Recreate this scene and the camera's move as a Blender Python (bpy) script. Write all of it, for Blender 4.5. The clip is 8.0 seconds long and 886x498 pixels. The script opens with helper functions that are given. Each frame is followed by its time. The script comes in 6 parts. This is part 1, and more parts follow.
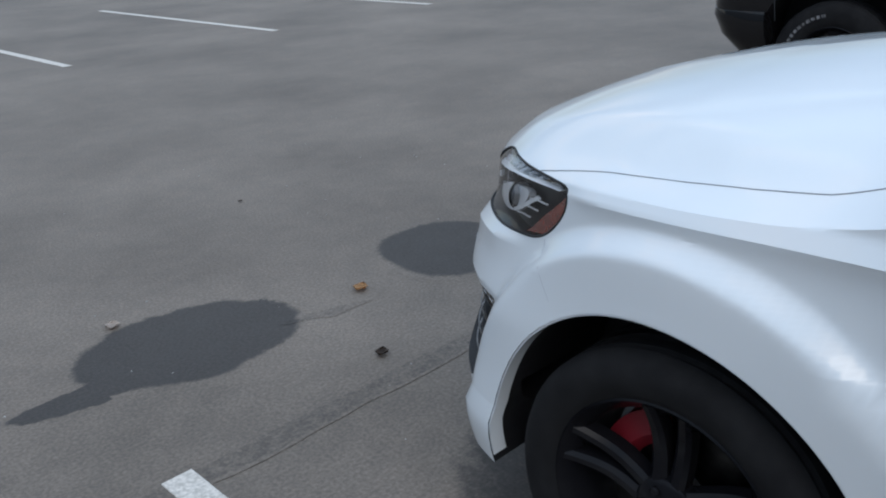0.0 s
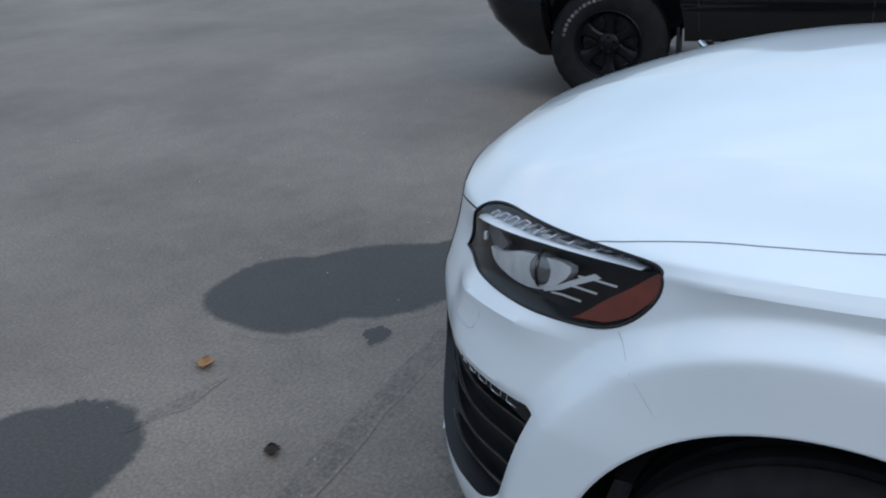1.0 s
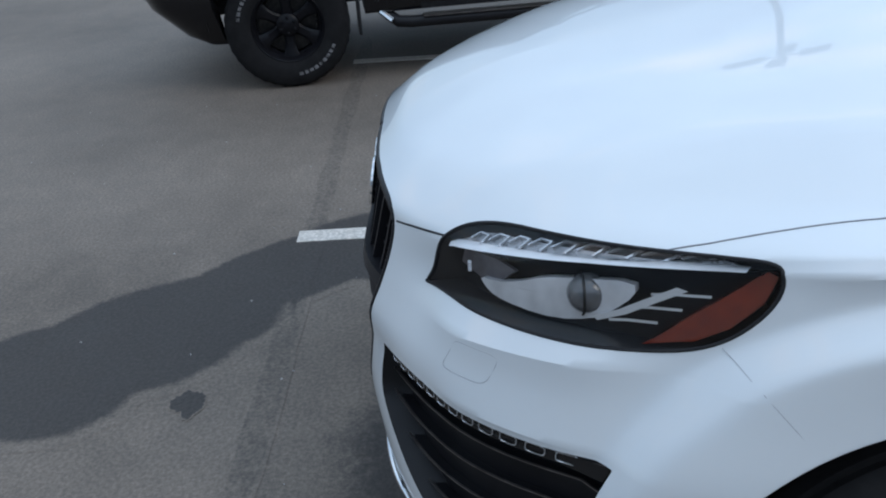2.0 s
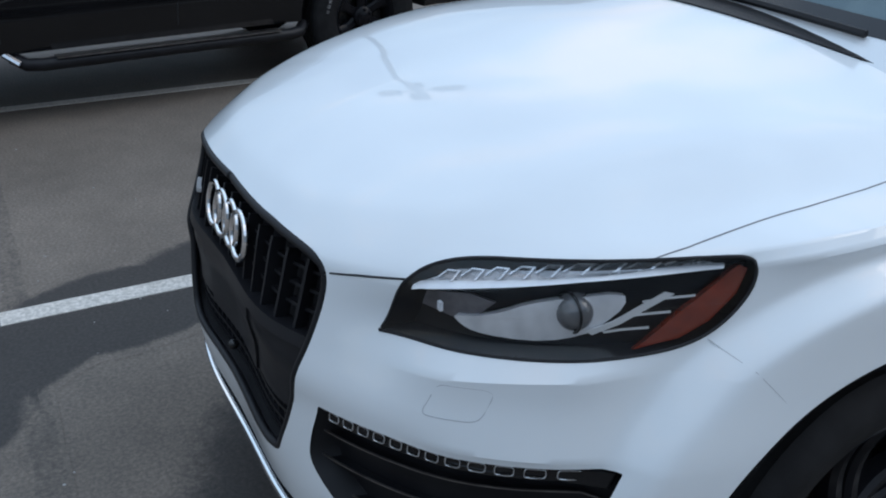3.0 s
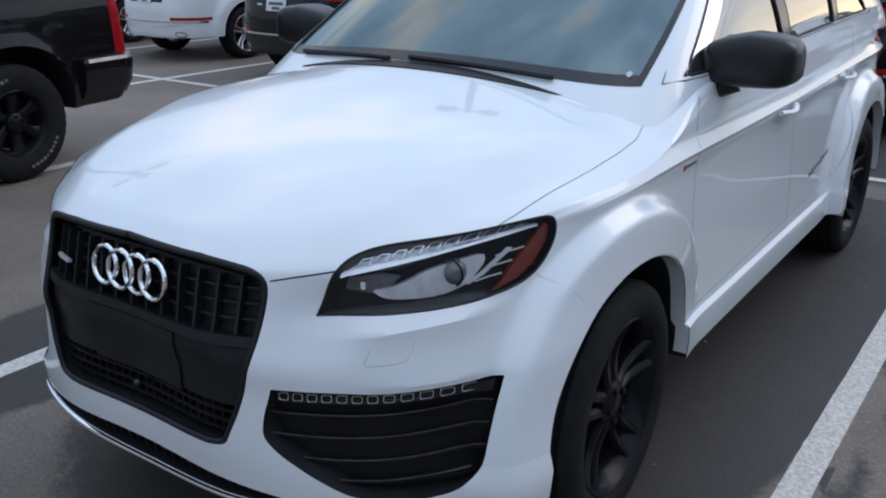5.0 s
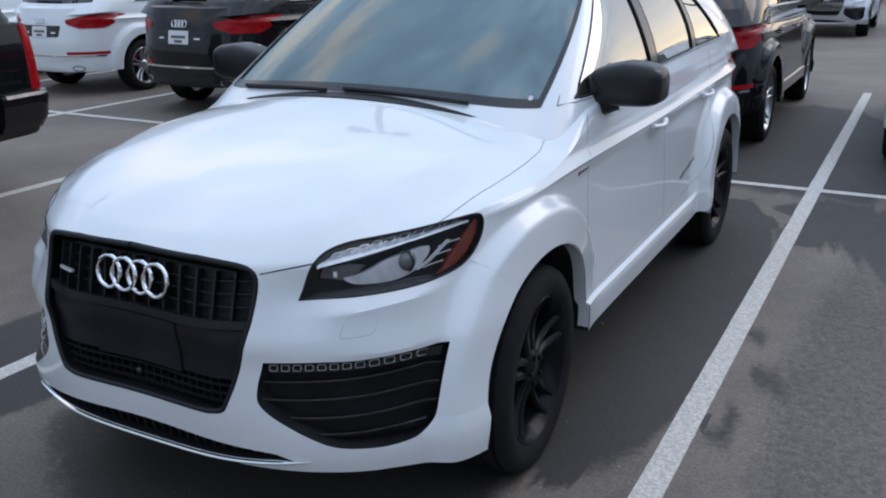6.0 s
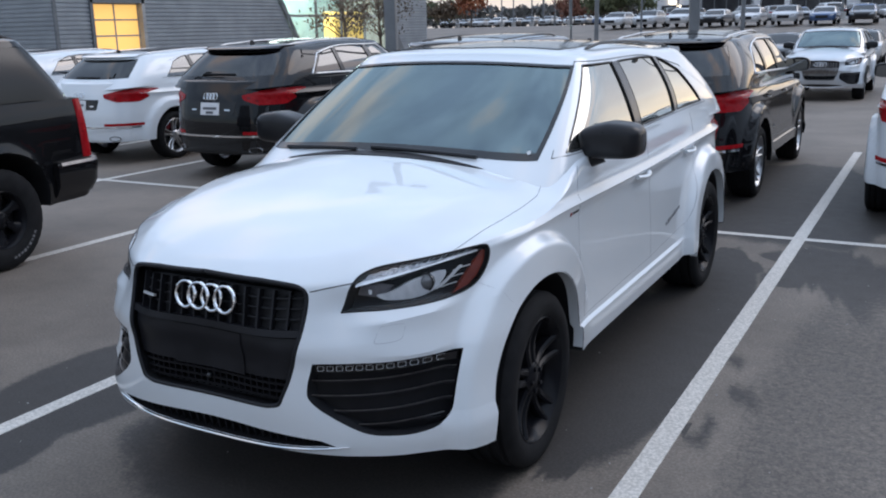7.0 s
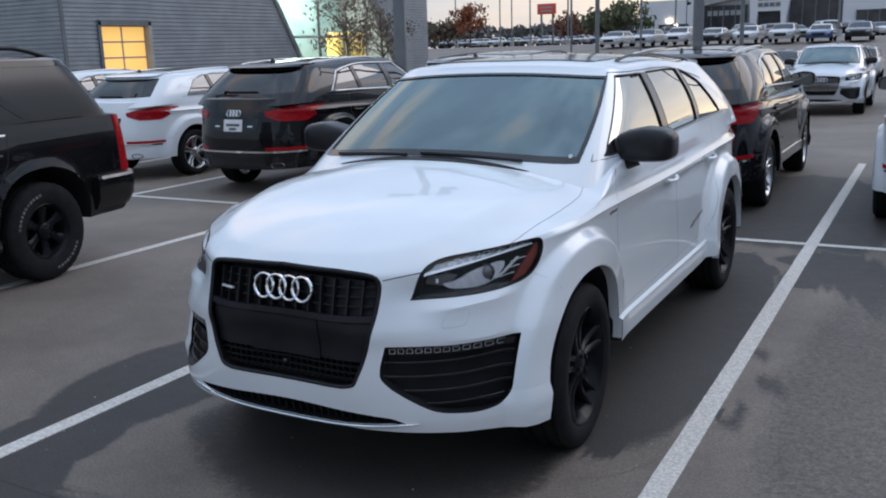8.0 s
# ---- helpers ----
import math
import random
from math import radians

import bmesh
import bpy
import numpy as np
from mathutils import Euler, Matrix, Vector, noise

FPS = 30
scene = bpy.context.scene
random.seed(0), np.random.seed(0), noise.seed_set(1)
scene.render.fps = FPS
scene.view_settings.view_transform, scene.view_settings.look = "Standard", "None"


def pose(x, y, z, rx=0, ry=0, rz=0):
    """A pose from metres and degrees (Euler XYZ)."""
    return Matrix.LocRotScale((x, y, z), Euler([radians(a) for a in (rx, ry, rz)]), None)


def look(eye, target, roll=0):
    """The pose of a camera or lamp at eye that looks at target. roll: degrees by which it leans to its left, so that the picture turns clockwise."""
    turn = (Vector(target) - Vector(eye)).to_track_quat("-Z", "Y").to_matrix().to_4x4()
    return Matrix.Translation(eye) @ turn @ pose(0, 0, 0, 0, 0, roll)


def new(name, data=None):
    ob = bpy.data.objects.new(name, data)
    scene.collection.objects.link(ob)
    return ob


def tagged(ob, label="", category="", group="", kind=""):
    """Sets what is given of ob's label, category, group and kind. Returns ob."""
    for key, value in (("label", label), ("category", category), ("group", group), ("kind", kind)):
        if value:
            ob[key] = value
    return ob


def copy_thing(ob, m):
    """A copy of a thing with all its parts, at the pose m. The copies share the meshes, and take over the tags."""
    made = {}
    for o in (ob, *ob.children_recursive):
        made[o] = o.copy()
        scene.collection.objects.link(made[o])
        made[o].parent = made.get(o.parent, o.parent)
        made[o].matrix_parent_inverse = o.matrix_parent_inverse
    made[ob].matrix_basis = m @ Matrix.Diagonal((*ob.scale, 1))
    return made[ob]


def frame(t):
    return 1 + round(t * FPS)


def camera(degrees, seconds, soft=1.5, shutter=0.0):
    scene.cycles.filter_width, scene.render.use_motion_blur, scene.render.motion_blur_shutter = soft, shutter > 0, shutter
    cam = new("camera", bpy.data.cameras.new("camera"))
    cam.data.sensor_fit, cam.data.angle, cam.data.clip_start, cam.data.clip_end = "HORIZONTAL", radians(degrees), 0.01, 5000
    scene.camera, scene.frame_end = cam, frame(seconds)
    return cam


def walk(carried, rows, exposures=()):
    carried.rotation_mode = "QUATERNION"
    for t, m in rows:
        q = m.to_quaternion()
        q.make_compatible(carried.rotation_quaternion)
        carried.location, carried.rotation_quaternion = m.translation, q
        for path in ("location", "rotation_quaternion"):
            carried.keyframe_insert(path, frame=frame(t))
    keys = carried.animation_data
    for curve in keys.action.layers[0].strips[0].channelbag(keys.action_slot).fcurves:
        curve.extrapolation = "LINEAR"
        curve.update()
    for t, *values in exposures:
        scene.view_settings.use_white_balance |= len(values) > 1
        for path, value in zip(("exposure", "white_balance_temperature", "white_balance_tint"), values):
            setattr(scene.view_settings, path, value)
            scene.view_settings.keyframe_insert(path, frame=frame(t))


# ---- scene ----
cam = camera(52.6, 8.0, 2.0)
PATH = [
    (0, (2.29, -0.687, 1.638), (1.034, -2.054, 0.895), -3.6),
    (0.5, (2.333, -1.103, 1.651), (0.805, -2.131, 0.872), -3.3),
    (1, (2.181, -1.561, 1.668), (0.56, -2.404, 0.855), -3.0),
    (1.2, (2.129, -1.717, 1.659), (0.435, -2.408, 0.851), -1.9),
    (2.3, (1.876, -2.514, 1.629), (0.105, -2.351, 0.715), -4.1),
    (2.5, (1.837, -2.656, 1.647), (0.077, -2.345, 0.748), -3.1),
    (3, (1.745, -2.896, 1.642), (0.149, -2.048, 0.786), 0.6),
    (3.5, (1.633, -3.079, 1.627), (0.134, -2.073, 0.766), -3.6),
    (4, (1.622, -3.292, 1.665), (0.327, -1.962, 0.92), -3.2),
    (4.5, (1.676, -3.552, 1.67), (0.586, -2.061, 0.903), -1.9),
    (5, (1.843, -3.742, 1.686), (0.754, -2.203, 1.018), 0.1),
    (5.2, (1.919, -3.81, 1.715), (0.884, -2.242, 1.027), 0.7),
    (6.3, (2.064, -4.472, 1.785), (1.182, -2.762, 1.239), -0.3),
    (6.5, (2.148, -4.593, 1.775), (1.247, -2.875, 1.291), 0.2),
    (7, (2.301, -4.834, 1.821), (1.359, -3.136, 1.344), -1.3),
    (7.5, (2.259, -5.043, 1.807), (1.367, -3.316, 1.336), -0.7),
    (8, (2.237, -5.218, 1.793), (1.293, -3.509, 1.358), -1.7),
]
walk(cam, [(t, look(e, g, r)) for t, e, g, r in PATH], [(0, 0.05, 6450, 12), (1.2, 0.05, 6300, 11), (2.5, -0.02, 6300, 11), (4, -0.06, 6230, 13), (5, -0.04, 6370, 16), (6.5, 0.05, 6400, 17), (7, 0.06, 6400, 17), (7.5, -0.06, 6410, 17), (8, -0.10, 6420, 17)])

# ---- light ----
world = bpy.data.worlds.new("dusk_sky")
scene.world = world
world.use_nodes = True


def build_sky():
    nt = world.node_tree
    nt.nodes.clear()
    out = nt.nodes.new("ShaderNodeOutputWorld")
    bg = nt.nodes.new("ShaderNodeBackground")
    sky = nt.nodes.new("ShaderNodeTexSky")
    sky.sky_type = "NISHITA"
    sky.sun_disc = False
    sky.sun_elevation = radians(16)
    sky.sun_rotation = radians(12)
    sky.air_density, sky.dust_density, sky.ozone_density = 1.0, 0.8, 1.5
    coord = nt.nodes.new("ShaderNodeTexCoord")
    stretch = nt.nodes.new("ShaderNodeMapping")
    stretch.inputs["Scale"].default_value = (1.3, 1.3, 4.0)
    cloud = nt.nodes.new("ShaderNodeTexNoise")
    cloud.inputs["Scale"].default_value = 1.7
    cloud.inputs["Detail"].default_value = 7.0
    cloud.inputs["Roughness"].default_value = 0.55
    ramp = nt.nodes.new("ShaderNodeValToRGB")
    ramp.color_ramp.elements[0].position, ramp.color_ramp.elements[1].position = 0.28, 0.54
    ramp.color_ramp.elements[0].color = (0.72, 0.72, 0.72, 1)
    ramp.color_ramp.elements[1].color = (1.0, 1.0, 1.0, 1)
    tone = nt.nodes.new("ShaderNodeValToRGB")
    tone.color_ramp.elements[0].position, tone.color_ramp.elements[1].position = 0.36, 0.68
    tone.color_ramp.elements[0].color = (5.4, 7.2, 9.6, 1)
    tone.color_ramp.elements[1].color = (13.4, 12.4, 12.0, 1)
    middle = tone.color_ramp.elements.new(0.53)
    middle.color = (7.3, 9.6, 12.1, 1)
    fine = nt.nodes.new("ShaderNodeTexNoise")
    fine.inputs["Scale"].default_value = 2.3
    fine.inputs["Detail"].default_value = 6.0
    mix = nt.nodes.new("ShaderNodeMix")
    mix.data_type = "RGBA"
    L = nt.links.new
    L(coord.outputs["Generated"], stretch.inputs["Vector"])
    L(stretch.outputs["Vector"], cloud.inputs["Vector"])
    L(stretch.outputs["Vector"], fine.inputs["Vector"])
    L(cloud.outputs["Fac"], ramp.inputs["Fac"])
    L(fine.outputs["Fac"], tone.inputs["Fac"])
    # an overcast sky is brighter overhead than at the horizon, and brighter towards the sunset
    sep = nt.nodes.new("ShaderNodeSeparateXYZ")
    L(coord.outputs["Generated"], sep.inputs["Vector"])
    grade = nt.nodes.new("ShaderNodeMapRange")
    grade.inputs["From Min"].default_value, grade.inputs["From Max"].default_value = 0.0, 0.9
    grade.inputs["To Min"].default_value, grade.inputs["To Max"].default_value = 0.60, 1.28
    L(sep.outputs["Z"], grade.inputs["Value"])
    lift = nt.nodes.new("ShaderNodeVectorMath")
    lift.operation = "SCALE"
    west = nt.nodes.new("ShaderNodeMapRange")
    west.interpolation_type = "SMOOTHSTEP"
    west.inputs["From Min"].default_value, west.inputs["From Max"].default_value = -0.95, 0.75
    west.inputs["To Min"].default_value, west.inputs["To Max"].default_value = 0.84, 1.14
    L(sep.outputs["Y"], west.inputs["Value"])
    both = nt.nodes.new("ShaderNodeMath")
    both.operation = "MULTIPLY"
    L(grade.outputs["Result"], both.inputs[0])
    L(west.outputs["Result"], both.inputs[1])
    L(tone.outputs["Color"], lift.inputs[0])
    L(both.outputs["Value"], lift.inputs["Scale"])
    # the cloud deck is open along the horizon
    deck = nt.nodes.new("ShaderNodeMapRange")
    deck.interpolation_type = "SMOOTHSTEP"
    deck.inputs["From Min"].default_value, deck.inputs["From Max"].default_value = 0.03, 0.42
    deck.inputs["To Min"].default_value, deck.inputs["To Max"].default_value = 0.68, 1.0
    L(sep.outputs["Z"], deck.inputs["Value"])
    cover = nt.nodes.new("ShaderNodeMath")
    cover.operation = "MULTIPLY"
    L(ramp.outputs["Color"], cover.inputs[0])
    L(deck.outputs["Result"], cover.inputs[1])
    L(cover.outputs["Value"], mix.inputs["Factor"])
    L(sky.outputs["Color"], mix.inputs["A"])
    L(lift.outputs["Vector"], mix.inputs["B"])
    L(mix.outputs["Result"], bg.inputs["Color"])
    bg.inputs["Strength"].default_value = 0.10
    L(bg.outputs["Background"], out.inputs["Surface"])


build_sky()
sun = new("sun", bpy.data.lights.new("sun", "SUN"))
sun.data.energy, sun.data.angle, sun.data.color = 0.5, radians(30), (1.0, 0.93, 0.84)
sun.matrix_world = look((20, 34, 30), (0, 0, 0))
hall_light = new("hall_ceiling_light", bpy.data.lights.new("hall_ceiling_light", "AREA"))
hall_light.data.shape, hall_light.data.size, hall_light.data.size_y = "RECTANGLE", 4.0, 12.0
hall_light.data.energy, hall_light.data.color = 2200, (1.0, 0.95, 0.88)
hall_light.matrix_world = pose(-29.4, 35.1, 6.0)


# ---- materials ----
def mat(name, color, rough=0.5, metal=0.0, coat=0.0, spec=0.5):
    m = bpy.data.materials.new(name)
    m.use_nodes = True
    b = m.node_tree.nodes["Principled BSDF"]
    b.inputs["Base Color"].default_value = (*color, 1)
    b.inputs["Roughness"].default_value = rough
    b.inputs["Metallic"].default_value = metal
    b.inputs["Coat Weight"].default_value = coat
    b.inputs["Coat Roughness"].default_value = 0.03
    b.inputs["Specular IOR Level"].default_value = spec
    return m


def nodes_of(m):
    nt = m.node_tree
    return nt, nt.nodes["Principled BSDF"], nt.links.new


def noise_node(nt, scale, detail=4.0, rough=0.55, coord="Object"):
    tc = nt.nodes.new("ShaderNodeTexCoord")
    n = nt.nodes.new("ShaderNodeTexNoise")
    n.inputs["Scale"].default_value = scale
    n.inputs["Detail"].default_value = detail
    n.inputs["Roughness"].default_value = rough
    nt.links.new(tc.outputs[coord], n.inputs["Vector"])
    return n


def ramp_node(nt, a, b, ca, cb):
    r = nt.nodes.new("ShaderNodeValToRGB")
    e = r.color_ramp.elements
    e[0].position, e[1].position = a, b
    e[0].color, e[1].color = (*ca, 1), (*cb, 1)
    return r


def mottled(name, ca, cb, scale=6.0, rough=(0.4, 0.6), metal=0.0, coat=0.0, bump=0.0, bump_scale=80.0, spec=0.5):
    """A surface whose colour and gloss wander between two values, with a fine relief."""
    m = mat(name, ca, rough[0], metal, coat, spec)
    nt, b, L = nodes_of(m)
    n = noise_node(nt, scale)
    r = ramp_node(nt, 0.35, 0.68, ca, cb)
    L(n.outputs["Fac"], r.inputs["Fac"])
    L(r.outputs["Color"], b.inputs["Base Color"])
    mr = nt.nodes.new("ShaderNodeMapRange")
    mr.inputs["To Min"].default_value, mr.inputs["To Max"].default_value = rough
    L(n.outputs["Fac"], mr.inputs["Value"])
    L(mr.outputs["Result"], b.inputs["Roughness"])
    if bump:
        f = noise_node(nt, bump_scale, 3.0)
        bp = nt.nodes.new("ShaderNodeBump")
        bp.inputs["Strength"].default_value = bump
        bp.inputs["Distance"].default_value = 0.004
        L(f.outputs["Fac"], bp.inputs["Height"])
        L(bp.outputs["Normal"], b.inputs["Normal"])
    return m


def paint(name, ca, cb, metal=0.0, spec=0.5):
    m = mottled(name, ca, cb, 2.2, (0.28, 0.36), metal, 1.0, spec=spec)
    return m


def asphalt(name, dark, light, rough, grain=75.0, wet=None):
    """Worn asphalt; with wet the damp attribute of the mesh blends it towards the darker colours of damp and painted
    shade.
    """
    m = mat(name, dark, rough[0])
    nt, b, L = nodes_of(m)
    big = noise_node(nt, 0.55, 6.0, 0.6)
    mid = noise_node(nt, 7.0, 5.0, 0.65)
    fine = noise_node(nt, grain, 2.0, 0.7)
    add = nt.nodes.new("ShaderNodeMath")
    add.operation = "MULTIPLY_ADD"
    add.inputs[1].default_value = 0.45
    L(mid.outputs["Fac"], add.inputs[0])
    L(big.outputs["Fac"], add.inputs[2])
    r = ramp_node(nt, 0.5, 0.98, dark, light)
    L(add.outputs["Value"], r.inputs["Fac"])
    tone = r.outputs["Color"]
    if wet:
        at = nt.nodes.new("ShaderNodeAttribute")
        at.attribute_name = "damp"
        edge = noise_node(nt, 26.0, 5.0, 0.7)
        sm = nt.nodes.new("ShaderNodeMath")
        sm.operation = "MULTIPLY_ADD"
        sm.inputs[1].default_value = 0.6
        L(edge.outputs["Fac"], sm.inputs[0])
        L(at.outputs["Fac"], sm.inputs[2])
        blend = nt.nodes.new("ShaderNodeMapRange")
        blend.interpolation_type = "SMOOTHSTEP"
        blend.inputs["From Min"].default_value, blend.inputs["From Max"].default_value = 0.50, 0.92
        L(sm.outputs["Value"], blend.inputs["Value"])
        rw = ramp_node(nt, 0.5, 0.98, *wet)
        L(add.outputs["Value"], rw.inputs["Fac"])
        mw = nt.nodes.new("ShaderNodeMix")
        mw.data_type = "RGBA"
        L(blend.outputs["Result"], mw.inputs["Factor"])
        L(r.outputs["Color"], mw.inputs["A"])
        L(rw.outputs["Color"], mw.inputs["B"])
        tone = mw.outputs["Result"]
    speck = ramp_node(nt, 0.38, 0.72, (0.74, 0.74, 0.74), (1.27, 1.27, 1.27))
    L(fine.outputs["Fac"], speck.inputs["Fac"])
    mul = nt.nodes.new("ShaderNodeMix")
    mul.data_type, mul.blend_type = "RGBA", "MULTIPLY"
    mul.inputs["Factor"].default_value = 1.0
    L(tone, mul.inputs["A"])
    L(speck.outputs["Color"], mul.inputs["B"])
    L(mul.outputs["Result"], b.inputs["Base Color"])
    mr = nt.nodes.new("ShaderNodeMapRange")
    mr.inputs["To Min"].default_value, mr.inputs["To Max"].default_value = rough
    L(mid.outputs["Fac"], mr.inputs["Value"])
    L(mr.outputs["Result"], b.inputs["Roughness"])
    bp = nt.nodes.new("ShaderNodeBump")
    bp.inputs["Strength"].default_value = 0.32
    bp.inputs["Distance"].default_value = 0.003
    L(fine.outputs["Fac"], bp.inputs["Height"])
    L(bp.outputs["Normal"], b.inputs["Normal"])
    return m


def tinted_glass(name, tint, rough=0.0, ior=1.75, sheen=(1, 1, 1)):
    """Dark window glass: a clear reflection over a tinted see-through layer."""
    m = bpy.data.materials.new(name)
    m.use_nodes = True
    nt = m.node_tree
    nt.nodes.clear()
    out = nt.nodes.new("ShaderNodeOutputMaterial")
    gl = nt.nodes.new("ShaderNodeBsdfGlossy")
    gl.inputs["Roughness"].default_value = rough
    gl.inputs["Color"].default_value = (*sheen, 1)
    tr = nt.nodes.new("ShaderNodeBsdfTransparent")
    tr.inputs["Color"].default_value = (*tint, 1)
    # both faces of a pane mirror alike: head-on reflectance, rising towards a grazing view
    lw = nt.nodes.new("ShaderNodeLayerWeight")
    lw.inputs["Blend"].default_value = 0.5
    steep = nt.nodes.new("ShaderNodeMath")
    steep.operation = "POWER"
    steep.inputs[1].default_value = 5.0
    nt.links.new(lw.outputs["Facing"], steep.inputs[0])
    fr = nt.nodes.new("ShaderNodeMapRange")
    fr.inputs["To Min"].default_value, fr.inputs["To Max"].default_value = ((ior - 1) / (ior + 1))**2, 1.0
    nt.links.new(steep.outputs["Value"], fr.inputs["Value"])
    mx = nt.nodes.new("ShaderNodeMixShader")
    nt.links.new(fr.outputs["Result"], mx.inputs["Fac"])
    nt.links.new(tr.outputs["BSDF"], mx.inputs[1])
    nt.links.new(gl.outputs["BSDF"], mx.inputs[2])
    nt.links.new(mx.outputs["Shader"], out.inputs["Surface"])
    return m


WHITE = paint("white_paint", (0.732, 0.775, 0.802), (0.762, 0.798, 0.822))
BLACK = paint("black_paint", (0.006, 0.006, 0.007), (0.009, 0.009, 0.010), 0.0, 0.03)
BLACK.node_tree.nodes["Principled BSDF"].inputs["Coat Weight"].default_value = 0.8
BRIGHT = mottled("bright_trim", (0.72, 0.73, 0.74), (0.82, 0.82, 0.83), 5, (0.30, 0.4), 0.5)
GREY = paint("graphite_paint", (0.028, 0.030, 0.032), (0.036, 0.038, 0.040), 0.5)
SILVER = paint("silver_paint", (0.50, 0.52, 0.54), (0.58, 0.60, 0.62), 0.6)
PLASTIC = mottled("black_plastic", (0.014, 0.014, 0.016), (0.022, 0.022, 0.024), 9, (0.42, 0.6), bump=0.15, bump_scale=600, spec=0.25)
GLOSSBLACK = mottled("gloss_black", (0.008, 0.008, 0.009), (0.014, 0.014, 0.015), 7, (0.12, 0.22))
RUBBER = mottled("tyre_rubber", (0.009, 0.009, 0.010), (0.016, 0.016, 0.017), 14, (0.70, 0.9), bump=0.2, bump_scale=300, spec=0.18)
SEAM = mat("panel_gap", (0.02, 0.022, 0.025), 0.8)
CHROME = mottled("chrome", (0.86, 0.87, 0.88), (0.92, 0.92, 0.93), 5, (0.05, 0.10), 1.0)
ALLOY = mottled("alloy", (0.45, 0.46, 0.47), (0.58, 0.58, 0.59), 8, (0.22, 0.35), 1.0)
DARKALLOY = mottled("black_alloy", (0.007, 0.007, 0.009), (0.011, 0.011, 0.013), 8, (0.20, 0.28), 0.0, 0.05, spec=0.10)
WINDOW = tinted_glass("tinted_window", (0.10, 0.11, 0.12), 0.0, 5.2, (1.0, 0.98, 0.90))
DARKWINDOW = tinted_glass("privacy_window", (0.04, 0.04, 0.045), 0.0, 2.4)
REARGLASS = tinted_glass("tailgate_glass", (0.03, 0.03, 0.035), 0.0, 1.75)
TRUCKGLASS = tinted_glass("truck_window", (0.03, 0.03, 0.035), 0.22, 1.6)
SCREEN = tinted_glass("windshield_glass", (0.12, 0.15, 0.16), 0.0, 2.5, (0.80, 0.98, 1.0))
CLEAR = tinted_glass("clear_lens", (0.93, 0.94, 0.95), 0.0, 1.45)
CABIN = mottled("cabin_trim", (0.015, 0.015, 0.016), (0.035, 0.033, 0.031), 6, (0.6, 0.8))
REDLENS = mottled("red_lens", (0.30, 0.006, 0.010), (0.42, 0.012, 0.016), 30, (0.10, 0.2), 0, 0.15, spec=0.15)
AMBER = mottled("amber_lens", (0.14, 0.018, 0.009), (0.22, 0.030, 0.012), 40, (0.12, 0.2), 0, 1.0)
CALIPER = mat("red_caliper", (0.22, 0.010, 0.018), 0.5)
DISC = mottled("brake_disc", (0.025, 0.025, 0.026), (0.06, 0.06, 0.06), 20, (0.3, 0.45), 1.0)
LINE = mottled("road_paint", (0.46, 0.43, 0.385), (0.76, 0.71, 0.65), 70, (0.6, 0.8), bump=0.4, bump_scale=160)
ASPHALT = asphalt("asphalt", (0.117, 0.096, 0.078), (0.238, 0.198, 0.163), (0.55, 0.82))
# also colours the ground below the white suv, its shade included
WET_SHADE = asphalt("damp_shade_asphalt", (0.117, 0.096, 0.078), (0.238, 0.198, 0.163), (0.55, 0.82), wet=((0.037, 0.032, 0.029), (0.057, 0.050, 0.045)))


# ---- mesh helpers ----
def part(name, bm, material, parent=None, label="", smooth=True, angle=38):
    me = bpy.data.meshes.new(name)
    bm.to_mesh(me)
    bm.free()
    for m in material if isinstance(material, (list, tuple)) else [material]:
        me.materials.append(m)
    if smooth:
        me.shade_smooth()
        me.set_sharp_from_angle(angle=radians(angle))
    ob = new(name, me)
    if parent is not None:
        ob.parent = parent
    if label:
        tagged(ob, label)
    return ob


def thing(name, m, label, category, group="", kind=""):
    ob = new(name)
    ob.empty_display_size = 0.2
    ob.matrix_world = m
    return tagged(ob, label, category, group, kind)


def curve(*pts):
    """A smooth monotone curve through (x, y) knots."""
    xs = np.array([p[0] for p in pts], float)
    ys = np.array([p[1] for p in pts], float)
    h = np.diff(xs)
    d = np.diff(ys) / h
    g = np.zeros(len(xs))
    for i in range(1, len(xs) - 1):
        if d[i - 1] * d[i] > 0:
            w1, w2 = 2 * h[i] + h[i - 1], h[i] + 2 * h[i - 1]
            g[i] = (w1 + w2) / (w1 / d[i - 1] + w2 / d[i])
    g[0], g[-1] = d[0], d[-1]

    def f(x):
        x = min(max(x, xs[0]), xs[-1])
        i = min(max(int(np.searchsorted(xs, x)) - 1, 0), len(h) - 1)
        t = (x - xs[i]) / h[i]
        return float((2 * t**3 - 3 * t**2 + 1) * ys[i] + (t**3 - 2 * t**2 + t) * h[i] * g[i]
                     + (3 * t**2 - 2 * t**3) * ys[i + 1] + (t**3 - t**2) * h[i] * g[i + 1])
    return f


def smooth(a, b, x):
    t = min(max((x - a) / (b - a), 0.0), 1.0)
    return t * t * (3 - 2 * t)


def add_box(bm, lo, hi, bevel=0.0):
    c = [(a + b) / 2 for a, b in zip(lo, hi)]
    m = Matrix.Translation(c) @ Matrix.Diagonal([b - a for a, b in zip(lo, hi)] + [1])
    vs = bmesh.ops.create_cube(bm, size=1.0, matrix=m)["verts"]
    if bevel:
        es = list({e for v in vs for e in v.link_edges})
        bmesh.ops.bevel(bm, geom=es, offset=bevel, segments=2, affect="EDGES", profile=0.6)


def box(lo, hi, bevel=0.0):
    bm = bmesh.new()
    add_box(bm, lo, hi, bevel)
    return bm


